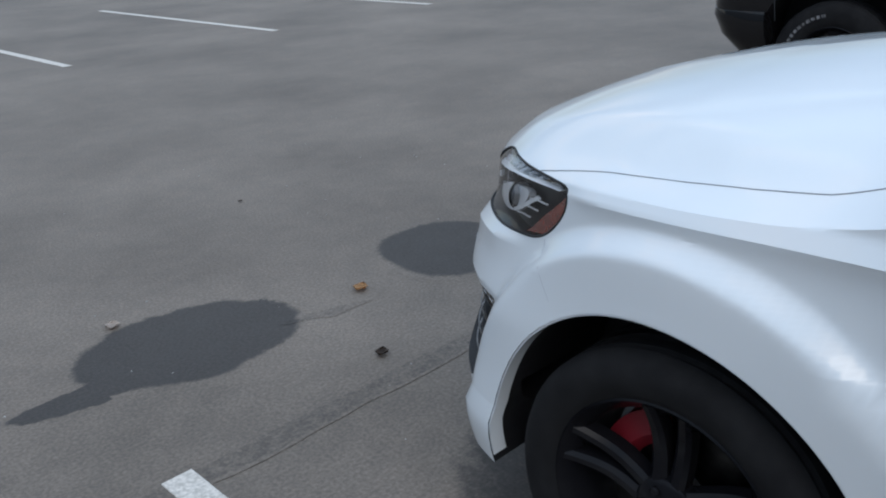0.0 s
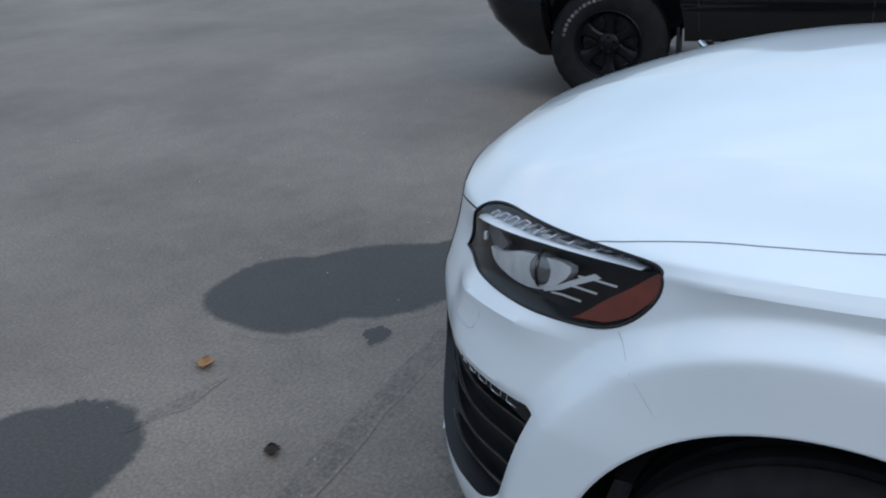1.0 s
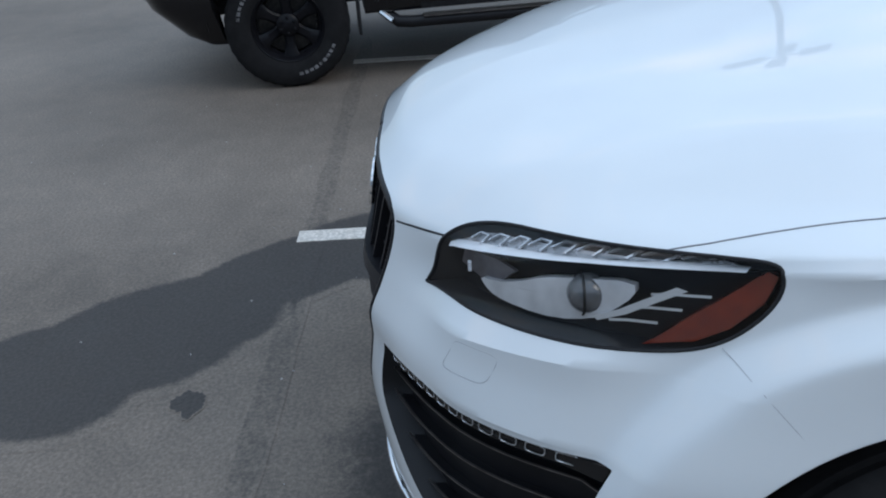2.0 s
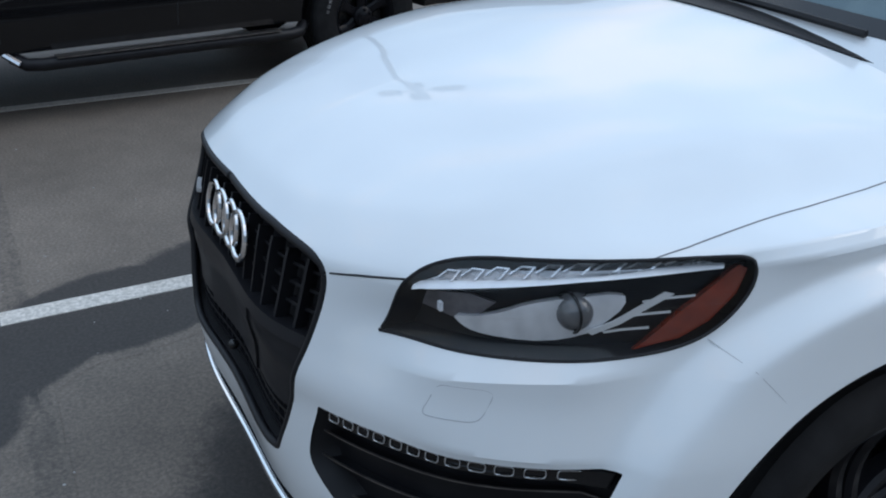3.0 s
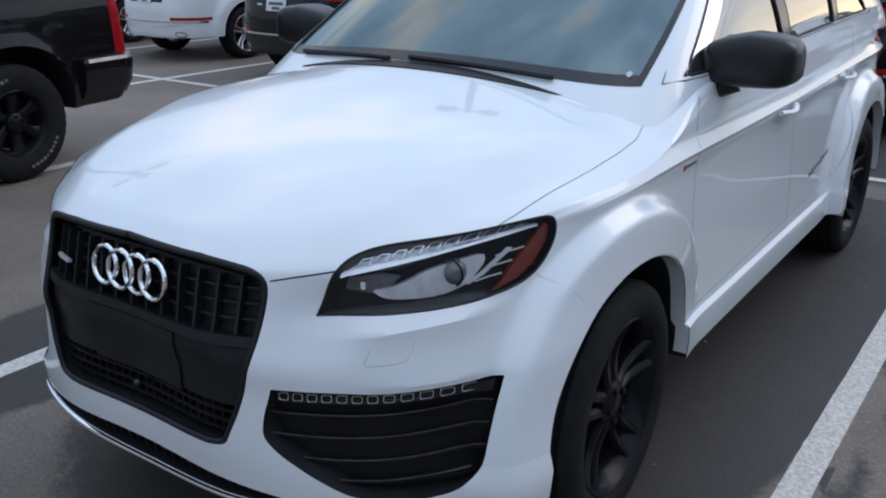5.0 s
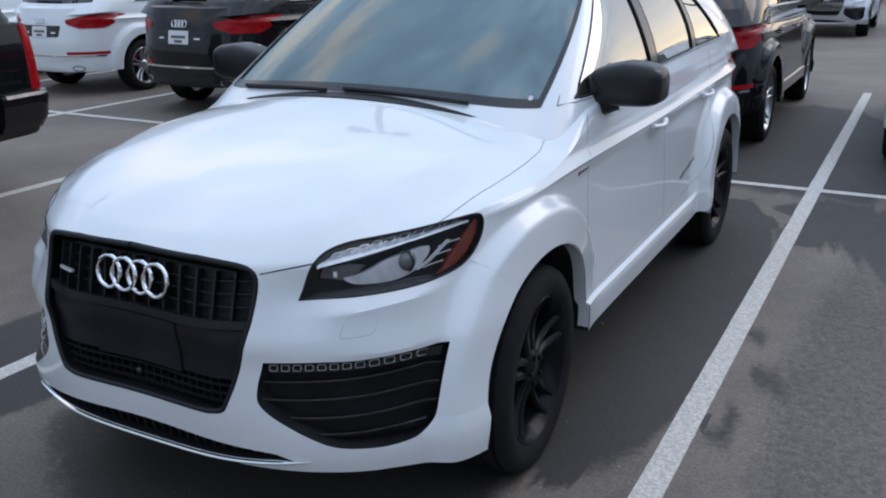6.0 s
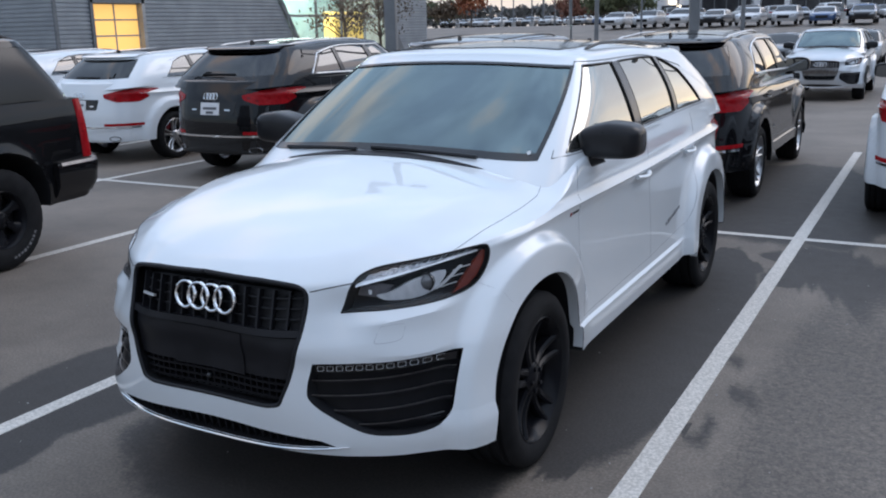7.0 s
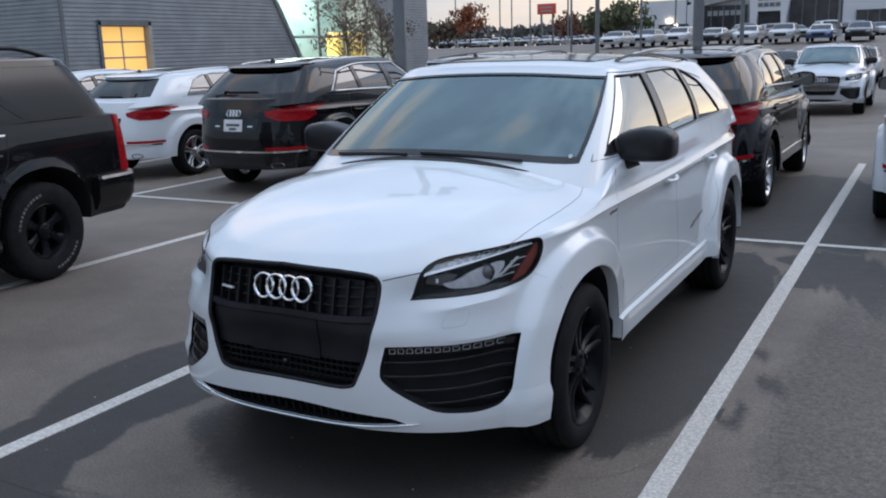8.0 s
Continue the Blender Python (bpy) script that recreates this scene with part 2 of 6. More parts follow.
def add_grid(bm, rows, closed_u=False):
    """Quads over a grid of points; returns the rows of verts."""
    vs = [[bm.verts.new(p) for p in row] for row in rows]
    for a, b in zip(vs, vs[1:]):
        n = len(a)
        for i in range(n if closed_u else n - 1):
            j = (i + 1) % n
            bm.faces.new((a[i], a[j], b[j], b[i]))
    return vs


def add_tube(bm, pts, r, seg=8, closed=False, flat=1.0):
    """A tube along a line of points."""
    P = [Vector(p) for p in pts]
    rings = []
    n = len(P)
    up = Vector((0, 0, 1))
    for i, p in enumerate(P):
        a = P[i - 1] if (i or closed) else P[i]
        b = P[(i + 1) % n] if (i < n - 1 or closed) else P[i]
        d = (b - a).normalized()
        if abs(d.dot(up)) > 0.95:
            up = Vector((0, 1, 0))
        s = d.cross(up).normalized()
        q = s.cross(d)
        rr = r(i / max(n - 1, 1)) if callable(r) else r
        rings.append([p + s * math.cos(k * math.tau / seg) * rr + q * math.sin(k * math.tau / seg) * rr * flat for k in range(seg)])
    if closed:
        rings.append(rings[0])
    vs = add_grid(bm, rings, closed_u=True)
    if not closed:
        bm.faces.new(vs[0][::-1])
        bm.faces.new(vs[-1])
    else:
        bmesh.ops.remove_doubles(bm, verts=bm.verts, dist=1e-6)


def tube(pts, r, seg=8, closed=False, flat=1.0):
    bm = bmesh.new()
    add_tube(bm, pts, r, seg, closed, flat)
    bmesh.ops.recalc_face_normals(bm, faces=bm.faces)
    return bm


def add_lathe(bm, profile, seg=48, axis="x", closed=False):
    """Turn a profile of (along the axis, radius) round the axis."""
    rings = []
    for k in range(seg):
        a = math.tau * k / seg
        c, s = math.cos(a), math.sin(a)
        ring = []
        for h, r in profile:
            ring.append((h, r * c, r * s) if axis == "x" else (r * c, r * s, h))
        rings.append(ring)
    vs = [[bm.verts.new(p) for p in ring] for ring in rings]
    m = len(profile)
    for k in range(seg):
        a, b = vs[k], vs[(k + 1) % seg]
        for i in range(m if closed else m - 1):
            j = (i + 1) % m
            bm.faces.new((a[i], b[i], b[j], a[j]))


def lathe(profile, seg=48, axis="x", closed=False):
    bm = bmesh.new()
    add_lathe(bm, profile, seg, axis, closed)
    bmesh.ops.remove_doubles(bm, verts=bm.verts, dist=1e-6)
    bmesh.ops.recalc_face_normals(bm, faces=bm.faces)
    return bm


def prism(outline, axis, a, b):
    """A closed prism: an outline of 2D points pushed along an axis from a to b."""
    bm = bmesh.new()

    def at(p, d):
        return {"y": (p[0], d, p[1]), "x": (d, p[0], p[1]), "z": (p[0], p[1], d)}[axis]
    lo = [bm.verts.new(at(p, a)) for p in outline]
    hi = [bm.verts.new(at(p, b)) for p in outline]
    n = len(outline)
    for i in range(n):
        bm.faces.new((lo[i], lo[(i + 1) % n], hi[(i + 1) % n], hi[i]))
    bm.faces.new(lo[::-1])
    bm.faces.new(hi)
    bmesh.ops.recalc_face_normals(bm, faces=bm.faces)
    return bm


def rounded(outline, r, seg=5):
    """The outline with its corners rounded."""
    out = []
    n = len(outline)
    for i in range(n):
        p, a, b = (np.array(outline[k % n], float) for k in (i, i - 1, i + 1))
        ra = r[i] if isinstance(r, (list, tuple)) else r
        da, db = a - p, b - p
        ra = min(ra, 0.45 * np.linalg.norm(da), 0.45 * np.linalg.norm(db))
        s, e = p + da / np.linalg.norm(da) * ra, p + db / np.linalg.norm(db) * ra
        for k in range(seg + 1):
            t = k / seg
            out.append(tuple((1 - t)**2 * s + 2 * t * (1 - t) * p + t * t * e))
    return out


def resample(outline, step, closed=True):
    """Points at even steps along a line."""
    P = [np.array(p, float) for p in outline]
    if closed:
        P.append(P[0])
    out = []
    for a, b in zip(P, P[1:]):
        k = max(1, int(np.ceil(np.linalg.norm(b - a) / step)))
        out += [tuple(a + (b - a) * i / k) for i in range(k)]
    if not closed:
        out.append(tuple(P[-1]))
    return out


def cut(ob, cutters):
    """Cut pockets into a solid mesh; the walls of a pocket take the cutter's material."""
    for bm, material in cutters:
        me = bpy.data.meshes.new("cutter")
        bm.to_mesh(me)
        bm.free()
        me.materials.append(material)
        c = bpy.data.objects.new("cutter", me)
        scene.collection.objects.link(c)
        mod = ob.modifiers.new("cut", "BOOLEAN")
        mod.operation, mod.solver, mod.object = "DIFFERENCE", "EXACT", c
        mod.material_mode = "TRANSFER"
        deps = bpy.context.evaluated_depsgraph_get()
        done = bpy.data.meshes.new_from_object(ob.evaluated_get(deps))
        ob.modifiers.clear()
        ob.data = done
        bpy.data.objects.remove(c)
    ob.data.shade_smooth()
    ob.data.set_sharp_from_angle(angle=radians(32))


# ---- car bodies ----
class Shell:
    """A car body whose nose looks along -y: level outlines with rounded ends, and a deck that vaults in from the rim."""

    def __init__(self, k):
        self.k = k
        self.W, self.NF, self.NR = k["W"], k["NF"], k["NR"]
        self.YF, self.YR, self.RIM, self.SPINE = k["YF"], k["YR"], k["RIM"], k["SPINE"]
        self.YC = k["YC"]
        self.yA, self.yB = k["yA"], k["yB"]
        self.bottom = k["bottom"]

    def outline(self, u, z):
        W = self.W(z)
        if u <= 1:
            th, n, L = u * math.pi / 2, self.NF(z), self.yA - self.YF(z)
            return W * math.sin(th)**(2 / n), self.yA - L * max(math.cos(th), 0.0)**(2 / n)
        if u <= 2:
            return W, self.yA + (self.yB - self.yA) * (u - 1)
        th, n, L = (3 - u) * math.pi / 2, self.NR(z), self.YR(z) - self.yB
        return W * max(math.sin(th), 0.0)**(2 / n), self.yB + L * max(math.cos(th), 0.0)**(2 / n)

    def side(self, u, z):
        x, y = self.outline(u, z)
        for f in self.k.get("relief", ()):
            dx, dy = f(x, y, z, u)
            x, y = x + dx, y + dy
        return Vector((max(x, 0.0), y, z))

    def deck(self, u, t):
        r = self.side(u, self.RIM(u))
        yc = self.YC(u)
        p, e = self.k.get("vault", lambda u: (2.25, 0.60))(u)
        g = (1 - (1 - t)**p)**e if t > 0 else 0.0
        x, y = r.x * (1 - t), r.y + (yc - r.y) * t
        z = r.z + (self.SPINE(y) - r.z) * g
        for f in self.k.get("deck_relief", ()):
            z += f(x, y) * smooth(0, 0.2, t)
        return Vector((x, y, z))

    def mesh(self, nu=(96, 130, 30), nz=26, nd=36):
        us = [i / nu[0] for i in range(nu[0])] + [1 + i / nu[1] for i in range(nu[1])] + [2 + i / nu[2] for i in range(nu[2] + 1)]
        bm = bmesh.new()
        cols = {1: [], -1: []}
        for u in us:
            zb, zr = self.bottom(u), self.RIM(u)
            if "anchors" in self.k:
                marks = self.k["anchors"](self, u, zb, zr)
                zs = [a + (b - a) * j / n for (a, b, n) in marks for j in range(n)]
            else:
                zs = [zb + (zr - zb) * j / nz for j in range(nz)]
            col = [self.side(u, z) for z in zs]
            col += [self.deck(u, (j / nd)**1.4) for j in range(nd + 1)]
            for s in (1, -1):
                cols[s].append([bm.verts.new((p.x * s, p.y, p.z)) for p in col])
        for s in (1, -1):
            c = cols[s]
            for a, b in zip(c, c[1:]):
                for j in range(len(a) - 1):
                    q = (a[j], b[j], b[j + 1], a[j + 1])
                    bm.faces.new(q if s > 0 else q[::-1])
        a, b = cols[1], cols[-1]
        for i in range(len(a) - 1):
            bm.faces.new((a[i][0], b[i][0], b[i + 1][0], a[i + 1][0]))
        bmesh.ops.remove_doubles(bm, verts=bm.verts, dist=2e-4)
        bmesh.ops.dissolve_degenerate(bm, edges=bm.edges, dist=1e-5)
        bmesh.ops.recalc_face_normals(bm, faces=bm.faces)
        return bm

    def front(self, x, z, out=0.0):
        """The point of the nose or side at this width and height, pushed out from the surface."""
        lo, hi = 0.0, 1.0
        ax = abs(x)
        for _ in range(40):
            m = (lo + hi) / 2
            if self.side(m, z).x < ax:
                lo = m
            else:
                hi = m
        return self.at(lo, z, out, 1 if x >= 0 else -1)

    def rear(self, x, z, out=0.0):
        lo, hi = 2.0, 3.0
        ax = abs(x)
        for _ in range(40):
            m = (lo + hi) / 2
            if self.side(m, z).x > ax:
                lo = m
            else:
                hi = m
        return self.at(hi, z, out, 1 if x >= 0 else -1)

    def along(self, y, z, out=0.0, s=1):
        """The point of the flank at this length and height."""
        u = 1 + (y - self.yA) / (self.yB - self.yA)
        if u < 1 or u > 2:
            lo, hi = (0.0, 1.0) if u < 1 else (2.0, 3.0)
            for _ in range(40):
                m = (lo + hi) / 2
                if self.side(m, z).y < y:
                    lo = m
                else:
                    hi = m
            u = lo
        return self.at(u, z, out, s)

    def at(self, u, z, out=0.0, s=1):
        p = self.side(u, z)
        if out:
            e = 0.004
            du = self.side(min(u + e, 3), z) - self.side(max(u - e, 0), z)
            dz = self.side(u, z + e) - self.side(u, z - e)
            n = du.cross(dz).normalized()
            p = p + n * out
        return Vector((p.x * s, p.y, p.z))

    def skin(self, x, z, out=0.0):
        """The outer face of the nose at this width and height, also where it bends over into the deck."""
        ax = abs(x)
        lo, hi = 0.0, 1.0
        for _ in range(40):
            m = (lo + hi) / 2
            if self.side(m, z).x < ax:
                lo = m
            else:
                hi = m
        u, t = lo, 0.0
        sg = 1 if x >= 0 else -1
        if z <= self.RIM(u):
            return self.at(u, z, out, sg)
        t = 0.03
        for _ in range(80):
            p = self.deck(u, t)
            ex, ez = ax - p.x, z - p.z
            if abs(ex) + abs(ez) < 2e-5:
                break
            h = 5e-4
            pu, pt = self.deck(u + h, t), self.deck(u, t + h)
            a, c = (pu.x - p.x) / h, (pu.z - p.z) / h
            b, d = (pt.x - p.x) / h, (pt.z - p.z) / h
            det = a * d - b * c
            if abs(det) < 1e-9:
                break
            u += max(-0.05, min(0.05, (ex * d - b * ez) / det))
            t += max(-0.02, min(0.02, (a * ez - c * ex) / det))
            u, t = min(max(u, 0.0), 1.4), min(max(t, 1e-4), 0.95)
        p = self.deck(u, t)
        if out:
            e = 2e-3
            n = (self.deck(u + e, t) - self.deck(u - e if u > e else u, t)).cross(self.deck(u, t + e) - p).normalized()
            p = p + n * out
        return Vector((p.x * sg, p.y, p.z))

    def top(self, x, y, out=0.0):
        """The point of the deck over a place of the plan."""
        best = None
        ax = abs(x)
        u, t = 0.5, 0.4
        for _ in range(60):
            p = self.deck(u, t)
            ex, ey = ax - p.x, y - p.y
            if abs(ex) + abs(ey) < 1e-5:
                break
            h = 1e-3
            pu, pt = self.deck(min(u + h, 2.99), t), self.deck(u, min(t + h, 1))
            a, c = (pu.x - p.x) / h, (pu.y - p.y) / h
            b, d = (pt.x - p.x) / h, (pt.y - p.y) / h
            det = a * d - b * c
            if abs(det) < 1e-9:
                break
            u += max(-0.2, min(0.2, (ex * d - b * ey) / det))
            t += max(-0.2, min(0.2, (a * ey - c * ex) / det))
            u, t = min(max(u, 0.0), 2.9), min(max(t, 0.002), 0.998)
        p = self.deck(u, t)
        return Vector((p.x * (1 if x >= 0 else -1), p.y, p.z + out))


class Cabin:
    """The glazed upper body: it runs from a belt line up to the roof's edge, and the roof vaults over it."""

    def __init__(self, k):
        self.k = k

    def ring(self, u, v):
        k = self.k
        out = []
        for i in (0, 1):
            W, n, yf, ya, yb, yr, nr = (k[q][i] for q in ("W", "n", "yf", "ya", "yb", "yr", "nr"))
            if u <= 1:
                th = u * math.pi / 2
                x, y = W * math.sin(th)**(2 / n), ya - (ya - yf) * max(math.cos(th), 0.0)**(2 / n)
            elif u <= 2:
                x, y = W, ya + (yb - ya) * (u - 1)
            else:
                th = (3 - u) * math.pi / 2
                x, y = W * max(math.sin(th), 0.0)**(2 / nr), yb + (yr - yb) * max(math.cos(th), 0.0)**(2 / nr)
            z = k["z0"](u) if i == 0 else k["z1"](u)
            out.append(Vector((x, y, z)))
        a, b = out
        p = a.lerp(b, v)
        bow = 4 * v * (1 - v)
        p.x += k["bow"] * bow * min(u, 1.0, 3 - u)
        p.y += k["bow"] * bow * (-max(0, 1 - u) + max(0, u - 2))
        return p

    def roof(self, u, t):
        e = self.ring(u, 1)
        yc = self.k["YC"](u)
        zc = self.k["ROOF"](yc)
        g = (1 - (1 - t)**2.6)**0.55 if t > 0 else 0
        return Vector((e.x * (1 - t), e.y + (yc - e.y) * t, e.z + (zc - e.z) * g))

    def u_of(self, y, v):
        k = self.k
        ya = k["ya"][0] + (k["ya"][1] - k["ya"][0]) * v
        yb = k["yb"][0] + (k["yb"][1] - k["yb"][0]) * v
        if ya <= y <= yb:
            return 1 + (y - ya) / (yb - ya)
        lo, hi = (0.0, 1.0) if y < ya else (2.0, 3.0)
        for _ in range(30):
            m = (lo + hi) / 2
            if self.ring(m, v).y < y:
                lo = m
            else:
                hi = m
        return lo

    def pane(self, a, b, v0, v1, nu=16, nv=10, s=1, out=0.0, mirror=False):
        """A patch between two slanted lines a, b = (u at the belt, u at the roof)."""
        bm = bmesh.new()
        rows = []
        for j in range(nv + 1):
            row = []
            for i in range(nu + 1):
                f = i / nu
                w0 = v0(f) if callable(v0) else v0
                w1 = v1(f) if callable(v1) else v1
                v = w0 + (w1 - w0) * j / nv
                ua, ub = a[0] + (a[1] - a[0]) * v, b[0] + (b[1] - b[0]) * v
                row.append(self.point(ua + (ub - ua) * f, v, out, s))
            rows.append(row)
        add_grid(bm, rows)
        if mirror:
            add_grid(bm, [[(-p[0], p[1], p[2]) for p in row] for row in rows])
            bmesh.ops.remove_doubles(bm, verts=bm.verts, dist=1e-4)
        bmesh.ops.recalc_face_normals(bm, faces=bm.faces)
        return bm

    def point(self, u, v, out=0.0, s=1):
        p = self.ring(u, v)
        if out:
            e = 0.004
            du = self.ring(min(u + e, 3), v) - self.ring(max(u - e, 0), v)
            dv = self.ring(u, v + e) - self.ring(u, v - e)
            p = p + du.cross(dv).normalized() * out
        return Vector((p.x * s, p.y, p.z))

    def solid(self, nu=(26, 30, 16), nv=8, nr=10):
        """The whole cabin as one closed form, to cut windows into."""
        us = [i / nu[0] for i in range(nu[0])] + [1 + i / nu[1] for i in range(nu[1])] + [2 + i / nu[2] for i in range(nu[2] + 1)]
        bm = bmesh.new()
        cols = {1: [], -1: []}
        for u in us:
            col = [self.ring(u, -0.3)] + [self.ring(u, j / nv) for j in range(nv)] + [self.roof(u, (j / nr)**1.6) for j in range(nr + 1)]
            for s in (1, -1):
                cols[s].append([bm.verts.new((p.x * s, p.y, p.z)) for p in col])
        for s in (1, -1):
            for a, b in zip(cols[s], cols[s][1:]):
                for j in range(len(a) - 1):
                    bm.faces.new((a[j], b[j], b[j + 1], a[j + 1]))
        a, b = cols[1], cols[-1]
        for i in range(len(a) - 1):
            bm.faces.new((a[i][0], b[i][0], b[i + 1][0], a[i + 1][0]))
        bmesh.ops.remove_doubles(bm, verts=bm.verts, dist=2e-4)
        bmesh.ops.recalc_face_normals(bm, faces=bm.faces)
        return bm


def flare(hubs, radius, reach, swell):
    """Wheel arches that swell out of the flank."""
    def f(x, y, z, u):
        d = 0.0
        for hy, hz in hubs:
            r = math.hypot(y - hy, z - hz)
            tuck = 1 - 1.0 * smooth(0.0, 0.62, y - hy) * (1 - smooth(0.45, 1.0, z)) if hy < 0 else 1.0
            d += (tuck * (1.15 * swell * (1 - smooth(radius, radius + reach, r)) + 0.2 * swell * (1 - smooth(radius - 0.05, radius + 2.2 * reach, r))))
        if u < 1:
            d *= smooth(0.42, 0.68, u)
        return d * (1 - smooth(2.2, 2.6, u)), 0.0
    return f


def crease(line, swell, below, above, u0, u1, turn=0):
    """A line on which the sheet metal stands proud: it falls off softly below it and quickly above."""
    def f(x, y, z, u):
        if not u0 < u < u1:
            return 0.0, 0.0
        d = z - line(x, y)
        k = swell * (math.exp(d / below) if d < 0 else max(0.0, 1 - d / above))
        k *= smooth(u0, u0 + 0.12, u) * (1 - smooth(u1 - 0.12, u1, u))
        return (k * (1 - turn * (1 - min(u, 1.0))), -k * turn * (1 - 0.8 * min(u, 1.0)))
    return f


def dimple(cx, cz, rx, rz, deep):
    """A soft hollow pressed into both halves of the nose."""
    def f(x, y, z, u):
        if u > 1:
            return 0.0, 0.0
        return 0.0, deep * math.exp(-((x - cx) / rx)**2 - ((z - cz) / rz)**2)
    return f


HERO_LINE = curve((-2.0, 0.985), (-1.8, 1.018), (-1.5, 1.034), (-1.15, 1.042), (-0.5, 1.044), (0.0, 1.048), (0.9, 1.068), (2.5, 1.09))


def hero_rows(S, u, zb, zr):
    """Rows of the grid run along the creases."""
    x, y = S.outline(u, 0.8)
    sill = 0.466 + 0.006 * (min(max(y, -1.2), 1.0) + 1.2)
    ledge = 0.79 + 0.13 * max(abs(x) - 0.45, 0)
    line = min(HERO_LINE(y), zr - 0.014)
    e = 0.005
    cuts = [(zb, 4), (sill - e, 1), (sill, 1), (sill + 0.012, 9), (0.694 - e, 1), (0.694, 1), (0.705, 4), (ledge - e, 1), (ledge, 1), (ledge + 0.012, 20), (line - e, 1), (line, 1), (line + 0.008, 5), (zr, 0)]
    zz = [c[0] for c in cuts]
    for i in range(1, len(zz)):
        zz[i] = max(zz[i], zz[i - 1] + 0.0008)
    return [(zz[i], zz[i + 1], cuts[i][1]) for i in range(len(cuts) - 1)]


def hood_fold(x, y):
    """Crisp folds that spread from the grille's corners towards the windshield stand proud of the hood's middle and shoulders."""
    d = x - 0.49 - 0.25 * (y + 2.35)
    out = (d + math.hypot(d, 0.006)) / 2
    tall = (0.019 + 0.020 * smooth(-2.15, -1.8, y)) * (1 - smooth(-1.75, -1.0, y))
    return tall * (1 - min(out / 0.15, 1.0)) * (1 - 0.32 * smooth(0.0, 0.5, -d))


HUB_F, HUB_R, HUB_Z = -1.55, 1.452, 0.375
HERO = Shell(dict(
    W=curve((0.22, 0.90), (0.30, 0.938), (0.42, 0.945), (0.55, 0.938), (0.75, 0.930), (0.92, 0.917), (1.03, 0.904), (1.09, 0.902), (1.17, 0.892), (1.28, 0.87)),
    NF=curve((0.22, 3.3), (0.35, 3.3), (0.55, 3.0), (0.68, 2.85), (0.80, 2.5), (0.9, 2.40), (1.05, 2.38)),
    NR=curve((0.2, 3.2), (0.8, 3.2), (1.3, 3.4)),
    YF=curve((0.22, -2.40), (0.30, -2.465), (0.40, -2.495), (0.52, -2.505), (0.66, -2.50), (0.74, -2.515), (0.84, -2.505), (0.95, -2.487), (1.05, -2.41), (1.2, -2.2)),
    YR=curve((0.22, 2.40), (0.4, 2.50), (0.7, 2.53), (0.95, 2.50), (1.3, 2.40)),
    yA=-1.38, yB=1.35,
    bottom=curve((0, 0.328), (0.3, 0.330), (0.48, 0.322), (0.72, 0.302), (0.88, 0.300), (1.0, 0.335), (1.1, 0.352), (1.5, 0.362), (2.0, 0.368), (2.3, 0.36), (3.0, 0.34)),
    RIM=curve((0, 0.955), (0.30, 0.94), (0.45, 0.945), (0.62, 0.998), (0.80, 1.042), (1.0, 1.066), (1.06, 1.090), (1.12, 1.145), (1.18, 1.205), (1.26, 1.243), (1.6, 1.255), (2.0, 1.27), (3.0, 1.22)),
    SPINE=curve((-2.5, 1.0), (-2.35, 1.056), (-2.1, 1.119), (-1.8, 1.161), (-1.5, 1.213), (-1.2, 1.256), (-0.9, 1.275), (2.3, 1.28)),
    YC=curve((0, -2.08), (0.4, -1.98), (0.7, -1.75), (1.0, -1.34), (1.1, -1.11), (2.0, 1.35), (3.0, 2.2)),
    relief=(
        dimple(0.55, 0.875, 0.075, 0.06, 0.018),
        dimple(0.30, 0.68, 0.17, 0.26, -0.028),
        flare(((HUB_F, HUB_Z), (HUB_R, HUB_Z)), 0.580, 0.055, 0.046),
        crease(lambda x, y: HERO_LINE(y), 0.027, 0.05, 0.040, 0.70, 2.7),
        crease(lambda x, y: 0.79 + 0.13 * max(abs(x) - 0.45, 0)**1.0, 0.036, 0.11, 0.055, 0.34, 0.70, 1),
        crease(lambda x, y: 0.42, 0.016, 0.2, 0.04, 0.5, 0.99, 1),
        crease(lambda x, y: 0.694, 0.007, 0.012, 0.03, 0.36, 0.70, 1),
        crease(lambda x, y: 0.466 + 0.006 * (y + 1.2), 0.016, 0.5, 0.012, 0.98, 1.86),
    ),
    anchors=hero_rows,
    vault=lambda u: (2.25, 0.52 + 0.48 * smooth(0.5, 0.92, u) * (1 - smooth(1.02, 1.18, u))),
    deck_relief=(hood_fold,),
))
HERO_CABIN = Cabin(dict(
    W=(0.872, 0.685), n=(4.0, 4.0), yf=(-1.25, -0.50), ya=(-0.55, -0.10), yb=(1.60, 1.22), yr=(2.34, 1.94), nr=(4.0, 4.0),
    z0=curve((0, 1.255), (0.5, 1.225), (0.65, 1.23), (1.0, 1.245), (2.0, 1.285), (3.0, 1.25)),
    z1=curve((0, 1.684), (0.7, 1.655), (1.0, 1.652), (1.5, 1.658), (2.0, 1.630), (3.0, 1.620)),
    bow=0.028,
    YC=curve((0, -0.30), (1.0, -0.05), (2.0, 1.42), (3.0, 1.88)),
    ROOF=curve((-0.3, 1.712), (0.3, 1.738), (1.0, 1.727), (1.93, 1.665)),
))


